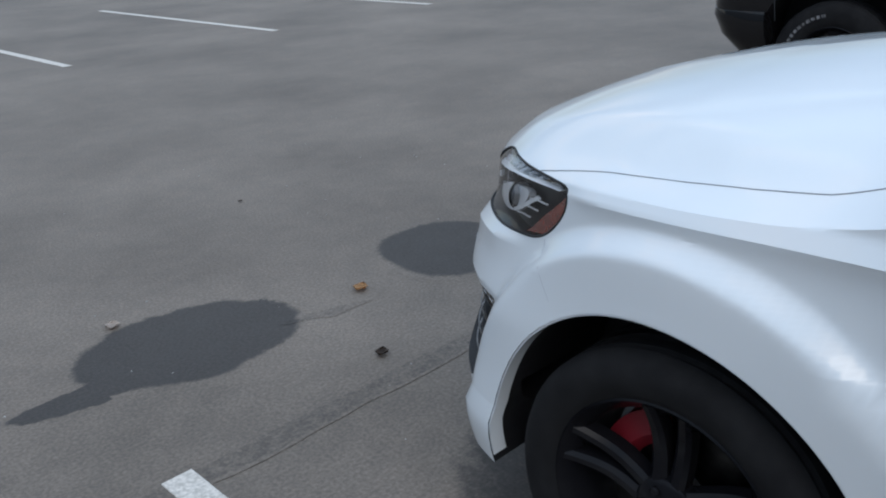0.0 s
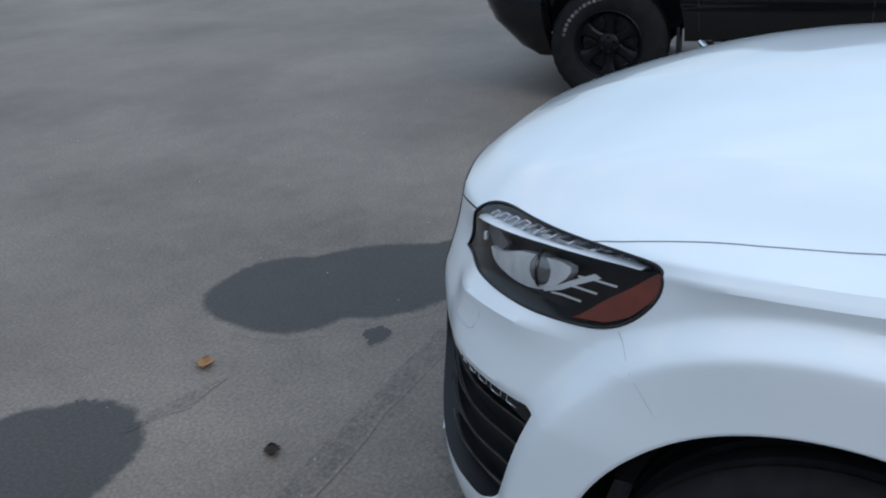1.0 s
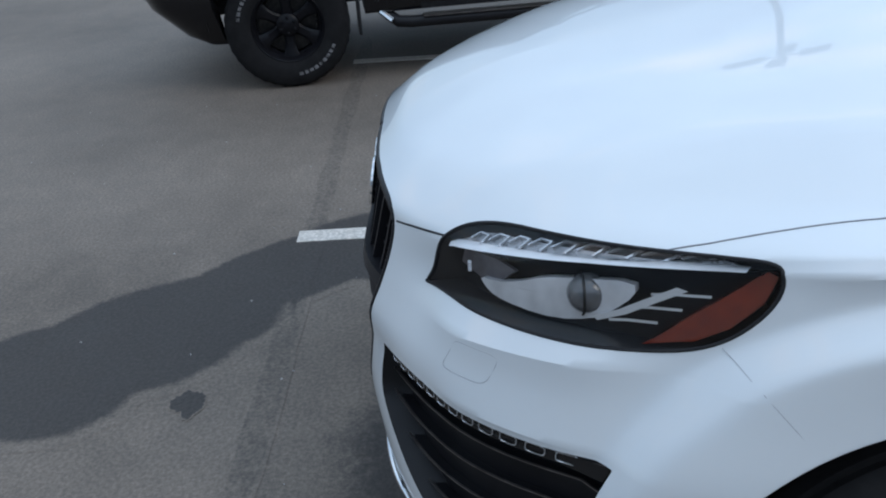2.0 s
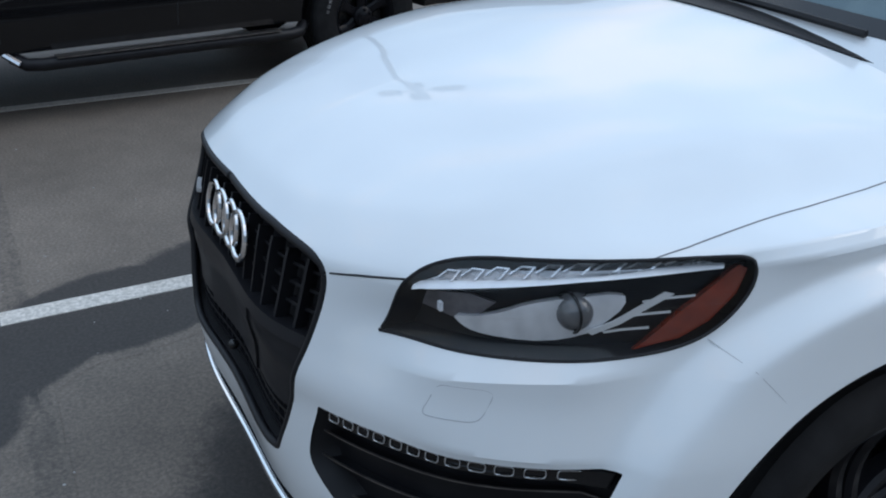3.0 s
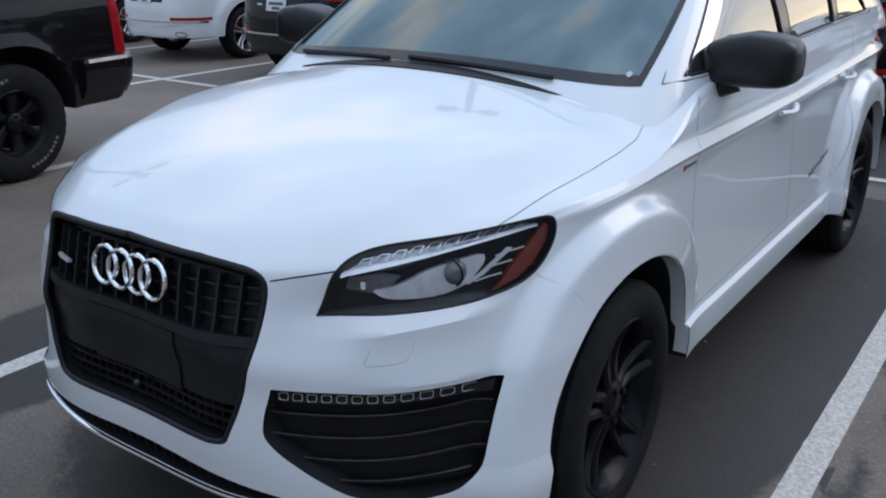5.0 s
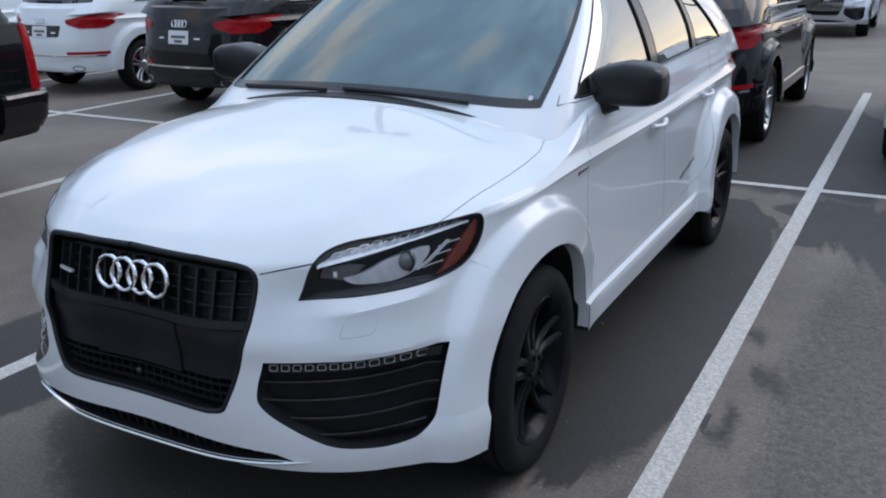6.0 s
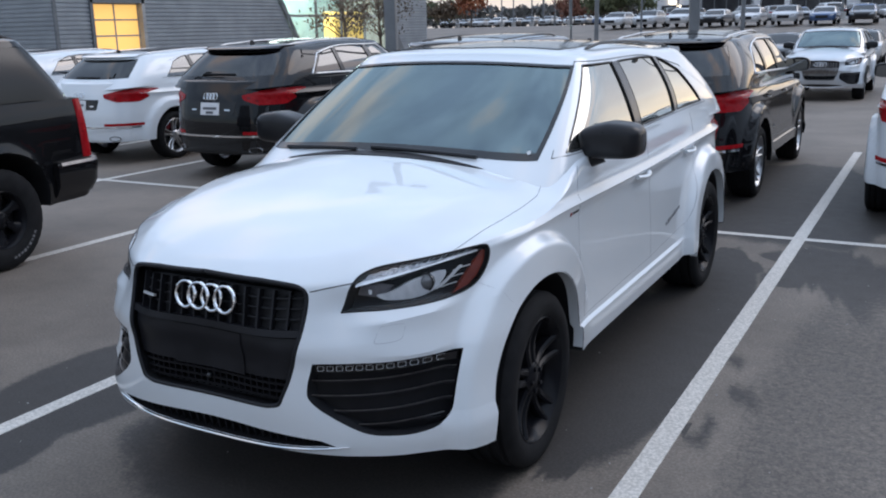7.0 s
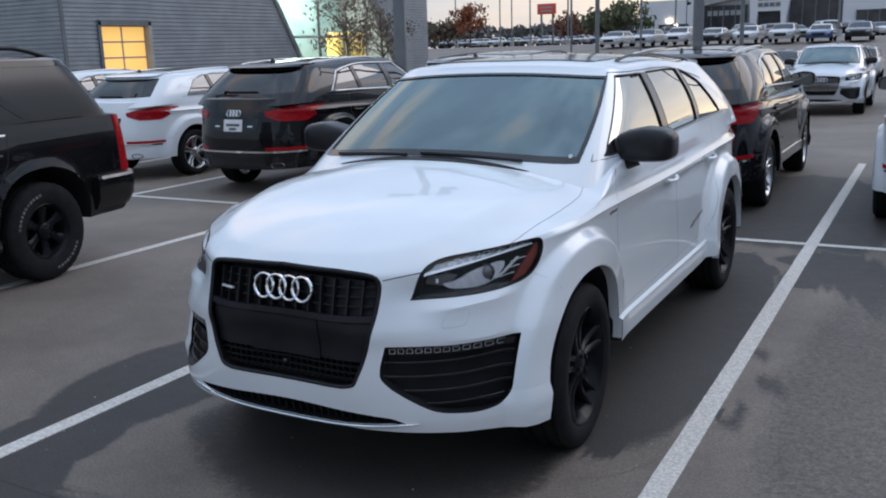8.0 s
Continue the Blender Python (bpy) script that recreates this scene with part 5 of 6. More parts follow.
# the black off-road suv
TRUCK = Shell(dict(
    W=curve((0.36, 0.90), (0.45, 0.955), (0.62, 0.985), (0.85, 1.0), (1.0, 0.998), (1.12, 0.992), (1.22, 0.98), (1.33, 0.96)),
    NF=curve((0.3, 5.0), (1.3, 4.2)), NR=curve((0.3, 7.0), (1.3, 8.0)),
    YF=curve((0.3, -2.20), (0.45, -2.36), (0.6, -2.48), (0.75, -2.53), (0.95, -2.50), (1.2, -2.42)),
    YR=curve((0.3, 2.38), (0.5, 2.46), (0.72, 2.47), (0.80, 2.46), (1.33, 2.40)),
    yA=-1.9, yB=2.2,
    bottom=curve((0, 0.42), (0.9, 0.40), (1.0, 0.42), (2.0, 0.44), (2.4, 0.50), (3.0, 0.52)),
    RIM=curve((0, 1.08), (0.8, 1.12), (1.0, 1.14), (1.12, 1.20), (1.22, 1.29), (1.4, 1.31), (3.0, 1.31)),
    SPINE=curve((-2.5, 1.12), (-2.0, 1.19), (-1.4, 1.24), (-1.0, 1.30), (2.4, 1.32)),
    YC=curve((0, -2.0), (1.0, -1.7), (1.2, -1.1), (2.0, 2.0), (3.0, 2.3)),
    relief=(flare(((-1.57, 0.42), (1.39, 0.42)), 0.53, 0.06, 0.018), crease(lambda x, y: 0.62, 0.012, 0.04, 0.03, 0.95, 2.3)),
))
TRUCK_CABIN = Cabin(dict(
    W=(0.955, 0.835), n=(3.6, 3.6), yf=(-1.25, -0.62), ya=(-0.6, -0.2), yb=(1.95, 1.60), yr=(2.43, 2.08), nr=(4.5, 4.5),
    z0=curve((0, 1.31), (0.6, 1.30), (1.0, 1.308), (3.0, 1.312)),
    z1=curve((0, 1.79), (1.0, 1.80), (2.0, 1.80), (3.0, 1.79)),
    bow=0.02,
    YC=curve((0, -0.45), (1.0, -0.15), (2.0, 1.5), (3.0, 1.85)),
    ROOF=curve((-0.5, 1.84), (0.5, 1.865), (2.2, 1.845)),
))


def build_truck(m, label):
    S, C = TRUCK, TRUCK_CABIN
    car = thing("offroad_suv", pose(0, 0, 0), label, "car")
    body = part("body", S.mesh((24, 40, 18), 22, 10), TRUCKBLACK, car)
    cuts = []
    for hy in (-1.57, 1.39):
        for s in (1, -1):
            ring = [(hy + 0.50 * abs(math.cos(a))**0.8 * math.copysign(1, math.cos(a)), 0.42 + 0.52 * abs(math.sin(a))**0.8 * math.copysign(1, math.sin(a))) for a in [math.tau * k / 56 for k in range(56)]]
            cuts.append((prism(ring, "x", s * 0.50, s * 1.3), PLASTIC))
    cut(body, cuts)
    panes = []
    u = C.u_of
    for s in (1, -1):
        flank = (lambda y, z, out=0.0, s=s: S.along(y, z, out, s))
        for n, a, b in (("front_window", (u(-0.98, 0), u(-0.36, 1)), (u(0.0, 0), u(0.02, 1))), ("rear_window", (u(0.10, 0), u(0.12, 1)), (u(1.36, 0), u(0.74, 1))), ("quarter_window", (u(1.48, 0), u(0.84, 1)), (u(2.30, 0), u(1.90, 1)))):
            panes.append((n, a, b, s))
        for line in ([(-0.98, 0.50), (-1.0, 0.9), (-0.95, 1.24)], [(0.05, 0.50), (0.05, 1.24)], [(0.98, 0.90), (1.06, 1.02), (1.10, 1.24)], [(-1.95, 0.66), (-1.97, 0.9), (-1.99, 1.05)]):
            part("panel_gap", on(flank, line, 0.003, -0.001), SEAM, car)
        for y in (-0.15, 0.90):
            part("door_handle", tube([flank(y - 0.10 + 0.2 * k / 6, 1.08, 0.012 + 0.02 * math.sin(math.pi * k / 6)) for k in range(7)], 0.013, 8), BLACK, car)
        lamp = rounded([(2.30, 1.235), (2.415, 1.235), (2.44, 1.0), (2.45, 0.82), (2.36, 0.80), (2.33, 1.0)], 0.02)
        tl = bmesh.new()
        rows = []
        for k in range(13):
            z = 0.80 + 0.50 * k / 12
            w = 1.0 - 0.06 * (k / 12)
            row = []
            for (uu, o) in ((2.02, 0.002), (2.035, 0.014), (2.10, 0.018), (2.25, 0.018), (2.45, 0.014), (2.47, 0.002)):
                row.append(S.at(uu, z, o, s))
            rows.append(row)
        add_grid(tl, rows)
        bmesh.ops.recalc_face_normals(tl, faces=tl.faces)
        t = part("tail_lamp", tl, REDLENS, car, "tall red tail lamp")
        part("lamp_divider", bars(lambda a, b, o=0.0, s=s: S.at(a, b, o, s), [[(2.04, 1.02), (2.20, 1.02), (2.45, 1.02)]], 0.006, 0.020, 0.01), DARKRED, t)
        bl = [(-2.35, 0.88), (-2.20, 0.90), (-2.02, 0.90), (-2.02, 1.04), (-2.30, 1.03)]
        part("headlamp", plate(flank, resample(rounded(bl, 0.02), 0.04), 0.004, 0.02, 4), CLEARLAMP, car)
        wheel(car, (s * 0.86, -1.57, 0.40), s, R=0.40, width=0.285, rim=0.235, spokes=6, twin=False, lettered=True, heavy=True, caliper=False)
        wheel(car, (s * 0.86, 1.39, 0.41), s, R=0.41, width=0.285, rim=0.235, spokes=6, twin=False, lettered=True, heavy=True, caliper=False)
        mirror_housing(car, s, (1.07, -0.82, 1.30), (0.115, 0.08, 0.11), BLACK)
        st = bmesh.new()
        add_tube(st, [(s * 0.90, -0.92, 0.40), (s * 0.965, -0.86, 0.365), (s * 0.985, -0.78, 0.36), (s * 0.985, 0.80, 0.36), (s * 0.965, 0.88, 0.365), (s * 0.90, 0.94, 0.40)], 0.038, 10)
        bmesh.ops.recalc_face_normals(st, faces=st.faces)
        board = part("running_board", st, SATIN, car)
        part("step_pad", box((s * 0.985 - 0.045, -0.7, 0.394), (s * 0.985 + 0.045, 0.72, 0.402)), BRONZE, board)
        part("step_end", tube([(s * 0.93, -0.97, 0.43), (s * 0.985, -0.90, 0.375)], 0.020, 8), CHROME, board)
        rail = [(s * 0.66, -0.35 + 2.35 * k / 16, C.k["ROOF"](-0.35 + 2.35 * k / 16) - 0.04 + 0.09 * min(1, 6 * k / 16, 6 * (1 - k / 16))) for k in range(17)]
        part("roof_rail", tube(rail, 0.020, 8), SATIN, car)
        mud = part("mud_flap", box((s * 0.73, -1.12, 0.30), (s * 0.98, -1.10, 0.52), 0.006), PLASTIC, car)
        part("side_emblem", bars(flank, [[(1.0, 1.235), (1.08, 1.235)]], 0.007, 0.004, 0.006), CHROME, car)
        fog = bmesh.new()
        bmesh.ops.create_uvsphere(fog, u_segments=14, v_segments=10, radius=0.05, matrix=Matrix.Translation(S.skin(s * 0.72, 0.62, -0.02)))
        part("fog_lamp", fog, CLEARLAMP, car)
    for y in (0.35, 1.35):
        part("roof_crossbar", tube([(-0.66, y, 1.925), (-0.5, y, 1.945), (0.5, y, 1.945), (0.66, y, 1.925)], 0.018, 8), SATIN, car)
    cab = part("cabin", C.solid((16, 26, 12), 6, 8), TRUCKBLACK, car)
    holes = [(Cabin(dict(C.k, W=tuple(w - 0.06 for w in C.k["W"]), yf=tuple(y + 0.08 for y in C.k["yf"]), yr=tuple(y - 0.08 for y in C.k["yr"]), ROOF=lambda y: C.k["ROOF"](y) - 0.05, z1=lambda uu: C.k["z1"](uu) - 0.03, z0=lambda uu: C.k["z0"](uu) - 0.004)).solid((16, 26, 12), 6, 8), CABIN)]
    for n, a, b, s in panes:
        holes.append((glazing(C, a, b, 0.06, 0.90, 0.03, -0.09, s), RUBBER))
    holes.append((glazing(C, (0, 0), (0.56, 0.66), 0.04, 0.90, 0.04, -0.12, across=True), RUBBER))
    holes.append((glazing(C, (3.0, 3.0), (2.30, 2.30), 0.10, 0.88, 0.04, -0.12, across=True), RUBBER))
    cut(cab, holes)
    for n, a, b, s in panes:
        part(n, glazing(C, a, b, 0.06, 0.90, -0.004, -0.008, s), TRUCKGLASS, car)
    part("windshield", glazing(C, (0, 0), (0.56, 0.66), 0.04, 0.90, -0.004, -0.008, across=True), DARKWINDOW, car)
    part("tailgate_window", glazing(C, (3.0, 3.0), (2.30, 2.30), 0.10, 0.88, -0.004, -0.008, across=True), REARGLASS, car)
    part("cabin_lining", box((-0.84, -1.0, 1.2), (0.84, 2.2, 1.30), 0.03), CABIN, car)
    for x in (-0.42, 0.42):
        seat(car, x, 0.05)
    # bumpers and grille
    fn = S.skin
    b = bmesh.new()
    rows = []
    for k in range(-20, 21):
        f = k / 20
        uu = 0.985 * abs(f)
        sg = 1 if f >= 0 else -1
        rows.append([S.at(uu, z, o, sg) for z, o in ((0.30, -0.03), (0.36, 0.01), (0.55, 0.022), (0.68, 0.020), (0.72, 0.004), (0.72, -0.06), (0.30, -0.08))])
    vs = add_grid(b, rows, closed_u=True)
    b.faces.new(vs[0][::-1])
    b.faces.new(vs[-1])
    bmesh.ops.recalc_face_normals(b, faces=b.faces)
    part("front_bumper", b, BLACK, car)
    part("grille", plate(fn, resample(rounded([(-0.62, 1.03), (0.62, 1.03), (0.60, 0.78), (-0.60, 0.78)], 0.03), 0.06), 0.008, 0.02, 5), SATIN, car)
    b = bmesh.new()
    rows = []
    for k in range(-20, 21):
        f = k / 20
        uu = 3 - 1.06 * abs(f)
        sg = 1 if f >= 0 else -1
        rows.append([S.at(uu, z, o, sg) for z, o in ((0.47, -0.05), (0.50, 0.02), (0.60, 0.055), (0.74, 0.065), (0.785, 0.050), (0.785, -0.06), (0.47, -0.08))])
    vs = add_grid(b, rows, closed_u=True)
    b.faces.new(vs[0][::-1])
    b.faces.new(vs[-1])
    bmesh.ops.recalc_face_normals(b, faces=b.faces)
    rb = part("rear_bumper", b, BLACK, car)
    for s in (1, -1):
        sp = bmesh.new()
        add_grid(sp, [[S.at(1.95 + 0.55 * k / 10, z, o, s) for z, o in ((0.765, 0.062), (0.789, 0.050), (0.789, 0.006))] for k in range(11)])
        bmesh.ops.recalc_face_normals(sp, faces=sp.faces)
        part("bumper_step", sp, BRONZE, rb, "worn bright bumper step")
    car.matrix_world = m
    return car


TRUCKBLACK = paint("deep_black_paint", (0.006, 0.006, 0.007), (0.009, 0.009, 0.010), 0.0, 0.03)
TRUCKBLACK.node_tree.nodes["Principled BSDF"].inputs["Coat Weight"].default_value = 0.85
CLEARLAMP = mottled("lamp_glass", (0.30, 0.31, 0.32), (0.42, 0.43, 0.44), 15, (0.06, 0.12), 0.4, 1.0)
build_truck(pose(-4.97, -1.89, 0, 0, 0, 7.2), "black off-road suv with white-lettered tyres, parked across a line")


# ---- the lot ----
def rise(x, y):
    """The ground climbs gently behind the last row of the lot."""
    return 1.85 * smooth(30, 80, y) + 0.001 * max(0, y - 75)


def build_ground():
    ys = [-220, -120, -60, -30, -18, -10, -4, 4, 12, 20] + [24 + 2 * k for k in range(16)] + [60, 75, 95, 130, 190, 300]
    xs = [-260, -160, -90, -50, -30, -18, -9, 0, 9, 18, 30, 50, 90, 160, 260]
    bm = bmesh.new()
    add_grid(bm, [[(x, y, rise(x, y)) for x in xs] for y in ys])
    tagged(part("ground", bm, ASPHALT), "weathered grey asphalt of a car lot", "ground", kind="structure")


build_ground()


STAIN_LABELS = ("dark patch on the asphalt, damp and partly painted shade, with a ragged edge", "small oil spot on the asphalt", "thin dark trickle mark on the asphalt", "faint dark seam across the asphalt")


class Stain:
    """A ragged oval: place, half sizes, turn, seed, raggedness and label."""

    def __init__(self, x, y, rx, ry, turn, seed, rough=0.16, label=0, wet=0.95):
        self.x, self.y, self.rx, self.ry, self.turn, self.seed, self.rough, self.label = x, y, rx, ry, radians(turn), seed, rough, label
        self.wet = wet

    def reach(self, a):
        c = Vector((math.cos(a) * 1.3 + self.seed * 7.1, math.sin(a) * 1.3, self.seed * 3.3))
        return 1 + self.rough * (noise.noise(c) * 2 + 0.5 * noise.noise(c * 4.1) + 0.25 * noise.noise(c * 13))

    def point(self, a, f):
        w = f * self.reach(a)
        px, py = self.rx * w * math.cos(a), self.ry * w * math.sin(a)
        t = self.turn
        return self.x + px * math.cos(t) - py * math.sin(t), self.y + px * math.sin(t) + py * math.cos(t)

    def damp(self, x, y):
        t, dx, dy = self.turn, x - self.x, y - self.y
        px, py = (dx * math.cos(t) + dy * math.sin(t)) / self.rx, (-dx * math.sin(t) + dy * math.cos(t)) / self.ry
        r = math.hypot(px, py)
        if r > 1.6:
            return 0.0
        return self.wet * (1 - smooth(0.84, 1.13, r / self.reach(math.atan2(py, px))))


STAINS = [
    Stain(0.86, -3.79, 0.44, 0.355, -12, 1.0, 0.10, 0),
    Stain(1.33, -3.69, 0.20, 0.095, -8, 1.7, 0.3, 0),
    Stain(0.47, -3.86, 0.10, 0.03, 60, 1.9, 0.4, 0),
    Stain(-0.54, -3.70, 0.37, 0.37, 0, 2.0, 0.05, 0, 0.74),
    Stain(-0.78, -3.42, 0.50, 0.36, 125, 3.0, 0.06, 0, 0.74),
    Stain(-1.19, -3.01, 0.50, 0.27, 132, 3.6, 0.07, 0, 0.74),
    Stain(-1.40, -2.58, 0.44, 0.33, 112, 4.4, 0.06, 0, 0.74),
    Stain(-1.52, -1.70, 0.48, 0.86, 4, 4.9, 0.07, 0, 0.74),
    # below the white suv: damp ground with the car's shade painted in
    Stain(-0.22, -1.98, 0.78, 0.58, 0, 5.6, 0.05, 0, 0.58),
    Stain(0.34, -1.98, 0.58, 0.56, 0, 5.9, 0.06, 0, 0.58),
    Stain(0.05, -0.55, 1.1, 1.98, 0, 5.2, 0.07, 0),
    Stain(1.62, 2.2, 0.42, 0.7, 30, 6.1, 0.3, 0, 0.8),
    Stain(0.92, 2.05, 0.30, 0.55, 12, 7.3, 0.2, 0),
    Stain(0.765, -2.00, 0.045, 0.035, 0, 8.0, 0.2, 1),
    # along its sill: damp, with shade beside the car put into the colour
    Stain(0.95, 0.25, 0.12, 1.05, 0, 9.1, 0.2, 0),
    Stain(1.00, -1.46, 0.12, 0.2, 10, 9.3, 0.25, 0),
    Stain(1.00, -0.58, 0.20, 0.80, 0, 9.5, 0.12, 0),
    Stain(1.44, 0.0, 0.12, 0.06, 25, 9.7, 0.5, 0, 0.6),
    Stain(1.48, -0.5, 0.15, 0.07, 15, 9.9, 0.5, 0, 0.6),
    Stain(1.48, -0.95, 0.09, 0.12, 0, 10.1, 0.5, 0, 0.6),
    # broad patches that darken the asphalt beside the car and past the line
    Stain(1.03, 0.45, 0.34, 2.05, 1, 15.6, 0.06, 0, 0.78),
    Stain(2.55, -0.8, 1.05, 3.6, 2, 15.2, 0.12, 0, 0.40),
    Stain(1.15, 5.4, 0.95, 2.4, 3, 10.4, 0.15, 0),
    Stain(-0.35, 4.0, 1.2, 0.7, 10, 11.9, 0.2, 0),
    Stain(-3.0, 5.2, 2.6, 1.6, 0, 12.7, 0.2, 0),
    Stain(0.34, -3.57, 0.14, 0.035, -18, 13.3, 0.5, 2, 0.34),
    Stain(-0.34, -3.17, 0.07, 0.05, 20, 14.3, 0.3, 1),
] + [Stain(-4.6 + 0.62 * k, -2.93, 0.50, 0.055, 0, 16.1 + k, 0.12, 3, 0.34) for k in range(12)]


def build_stain(i, me):
    bm = bmesh.new()
    n = 110
    damp = bm.verts.layers.float.new("damp")
    rings = []
    for f in (1.13, 1.06, 0.99, 0.92, 0.84, 0.6, 0.3):
        ring = []
        for k in range(n):
            x, y = me.point(math.tau * k / n, f)
            v = bm.verts.new((x, y, 0.0005 + 0.00005 * i))
            v[damp] = max(q.damp(x, y) for q in STAINS)
            ring.append(v)
        rings.append(ring)
    for p, q in zip(rings, rings[1:]):
        for k in range(n):
            bm.faces.new((p[k], p[(k + 1) % n], q[(k + 1) % n], q[k]))
    bm.faces.new(rings[-1])
    bmesh.ops.recalc_face_normals(bm, faces=bm.faces)
    o = part("damp_patch", bm, WET_SHADE, smooth=False)
    tagged(o, STAIN_LABELS[me.label], "stain", "damp patches", "structure")


for i, me in enumerate(STAINS):
    build_stain(i, me)


def line_strip(name, x0, y0, x1, y1, w=0.105, seed=0, z=0.0052):
    """A painted line with worn, uneven edges."""
    d = Vector((x1 - x0, y1 - y0, 0))
    L = d.length
    d.normalize()
    s = Vector((-d.y, d.x, 0)) * w / 2
    n = max(6, int(L / 0.05))
    rows = []
    for k in range(n + 1):
        p = Vector((x0, y0, z)) + d * L * k / n
        j = 0.05 * noise.noise(Vector((k * 0.9, seed * 5.1, 0))) + 0.06 * noise.noise(Vector((k * 0.13, seed * 2.1, 4)))
        e = 0.05 * noise.noise(Vector((k * 0.9, seed * 5.1, 9))) + 0.06 * noise.noise(Vector((k * 0.13, seed * 2.1, 13)))
        rows.append([p - s * (1 + j) + Vector((0, 0, -0.003)), p - s * (1 + j) * 0.97, p + s * (1 + e) * 0.97, p + s * (1 + e) + Vector((0, 0, -0.003))])
    bm = bmesh.new()
    add_grid(bm, rows)
    bmesh.ops.recalc_face_normals(bm, faces=bm.faces)
    return tagged(part(name, bm, LINE, smooth=False), "worn white parking line", "parking line", "parking lines", "structure")


for k in range(-4, 7):
    x = 1.35 - 2.85 * k
    line_strip("parking_line", x, -2.99, x, 9.0, seed=k + 20)
line_strip("parking_line", -15.7, 3.17, 12.7, 3.17, 0.095, 50, 0.0068)
for k in range(-2, 7):
    x = 1.15 - 2.86 * k
    line_strip("parking_line", x, -11.2, x, -16.7, seed=k + 70)


def leaf(x, y, size, turn, material, label, curl=0.5):
    bm = bmesh.new()
    rows = []
    for i in range(9):
        f = i / 8
        w = size * 0.42 * math.sin(math.pi * f)**0.7 * (1 + 0.25 * math.sin(f * 23))
        rows.append([((f - 0.5) * size, q * w, 0.006 + size * curl * (0.25 * q * q + 0.18 * abs(f - 0.5) + 0.05 * math.sin(7 * f + 3 * q))) for q in (-1, -0.5, 0, 0.5, 1)])
    add_grid(bm, rows)
    r = bmesh.ops.solidify(bm, geom=list(bm.faces), thickness=0.0012)
    o = part("fallen_leaf", bm, material)
    o.matrix_world = pose(x, y, 0.002, 0, 0, turn)
    return tagged(o, label, "leaf", "fallen leaves")


TAN = mottled("tan_leaf", (0.42, 0.22, 0.09), (0.55, 0.33, 0.16), 60, (0.6, 0.8))
BROWN = mottled("brown_leaf", (0.035, 0.022, 0.016), (0.07, 0.045, 0.03), 60, (0.6, 0.8))
PALE = mottled("pale_leaf", (0.50, 0.42, 0.36), (0.60, 0.52, 0.46), 60, (0.6, 0.8))
leaf(0.087, -3.645, 0.075, 30, TAN, "dry tan leaf lying on the asphalt")
leaf(0.42, -3.104, 0.060, 40, BROWN, "dark brown curled leaf on the asphalt", 0.6)
leaf(1.009, -4.176, 0.070, 60, PALE, "pale dry leaf at a damp patch", 0.4)
leaf(-0.25, -5.185, 0.030, 10, BROWN, "tiny dark leaf on the asphalt")
random.seed(7)


def build_grit():
    bm = bmesh.new()
    for _ in range(260):
        x, y = random.uniform(-3.5, 2.6), random.uniform(-6.5, 3.0)
        r = random.uniform(0.002, 0.0065)
        m = Matrix.Translation((x, y, r * 0.4)) @ Matrix.Rotation(random.random() * 6, 4, "Z") @ Matrix.Diagonal((r, r * random.uniform(0.6, 1), r * 0.6, 1))
        bmesh.ops.create_icosphere(bm, subdivisions=1, radius=1.0, matrix=m)
    tagged(part("loose_grit", bm, PALEGRIT, smooth=False), "pale loose grit scattered over the asphalt", "grit", kind="stuff")


PALEGRIT = mottled("pale_grit", (0.25, 0.24, 0.23), (0.5, 0.49, 0.47), 300, (0.7, 0.9))
build_grit()

# ---- the metal-clad building ----
SIDING = mottled("grey_siding", (0.27, 0.29, 0.31), (0.34, 0.36, 0.38), 1.2, (0.38, 0.5), 0.35)
CONCRETE = mottled("concrete", (0.33, 0.32, 0.31), (0.43, 0.42, 0.40), 1.5, (0.7, 0.9), bump=0.2, bump_scale=40)
FRAME = mottled("grey_frame", (0.14, 0.15, 0.16), (0.19, 0.20, 0.21), 4, (0.4, 0.55), 0.3)
SHOPGLASS = tinted_glass("shop_glass", (0.80, 0.90, 0.89), 0.0, 1.5)
WARMWALL = mottled("pale_inner_wall", (0.34, 0.50, 0.52), (0.46, 0.60, 0.61), 0.8, (0.7, 0.85))


def glow(name, color, strength):
    m = bpy.data.materials.new(name)
    m.use_nodes = True
    nt, b, L = nodes_of(m)
    b.inputs["Base Color"].default_value = (*color, 1)
    b.inputs["Emission Color"].default_value = (*color, 1)
    b.inputs["Emission Strength"].default_value = strength
    return m


SPOT = glow("lit_spot", (1.0, 0.85, 0.6), 5.0)
TUBELAMP = glow("ceiling_tube", (1.0, 0.96, 0.90), 1.9)
LITPANEL = glow("lit_frosted_panel", (1.0, 0.60, 0.16), 0.75)
BX = -26.0


def clad(bm, p, q, z0, z1, cut_top=None, pitch=0.16, deep=0.035):
    """Horizontal ribs of a clad wall between two plan points."""
    a, b = Vector((*p, 0)), Vector((*q, 0))
    d = (b - a).normalized()
    n = Vector((d.y, -d.x, 0))
    z = z0
    rows = []
    while z < z1 - 1e-6:
        for dz, o in ((0.0, 0.0), (0.02, deep), (0.10, deep), (0.12, 0.0)):
            rows.append((min(z + dz, z1), o))
        z += pitch
    grid = []
    for zz, o in rows:
        e0 = cut_top(zz)[0] if cut_top else 0.0
        e1 = cut_top(zz)[1] if cut_top else (b - a).length
        grid.append([a + d * e0 + n * o + Vector((0, 0, zz)), a + d * e1 + n * o + Vector((0, 0, zz))])
    add_grid(bm, grid)


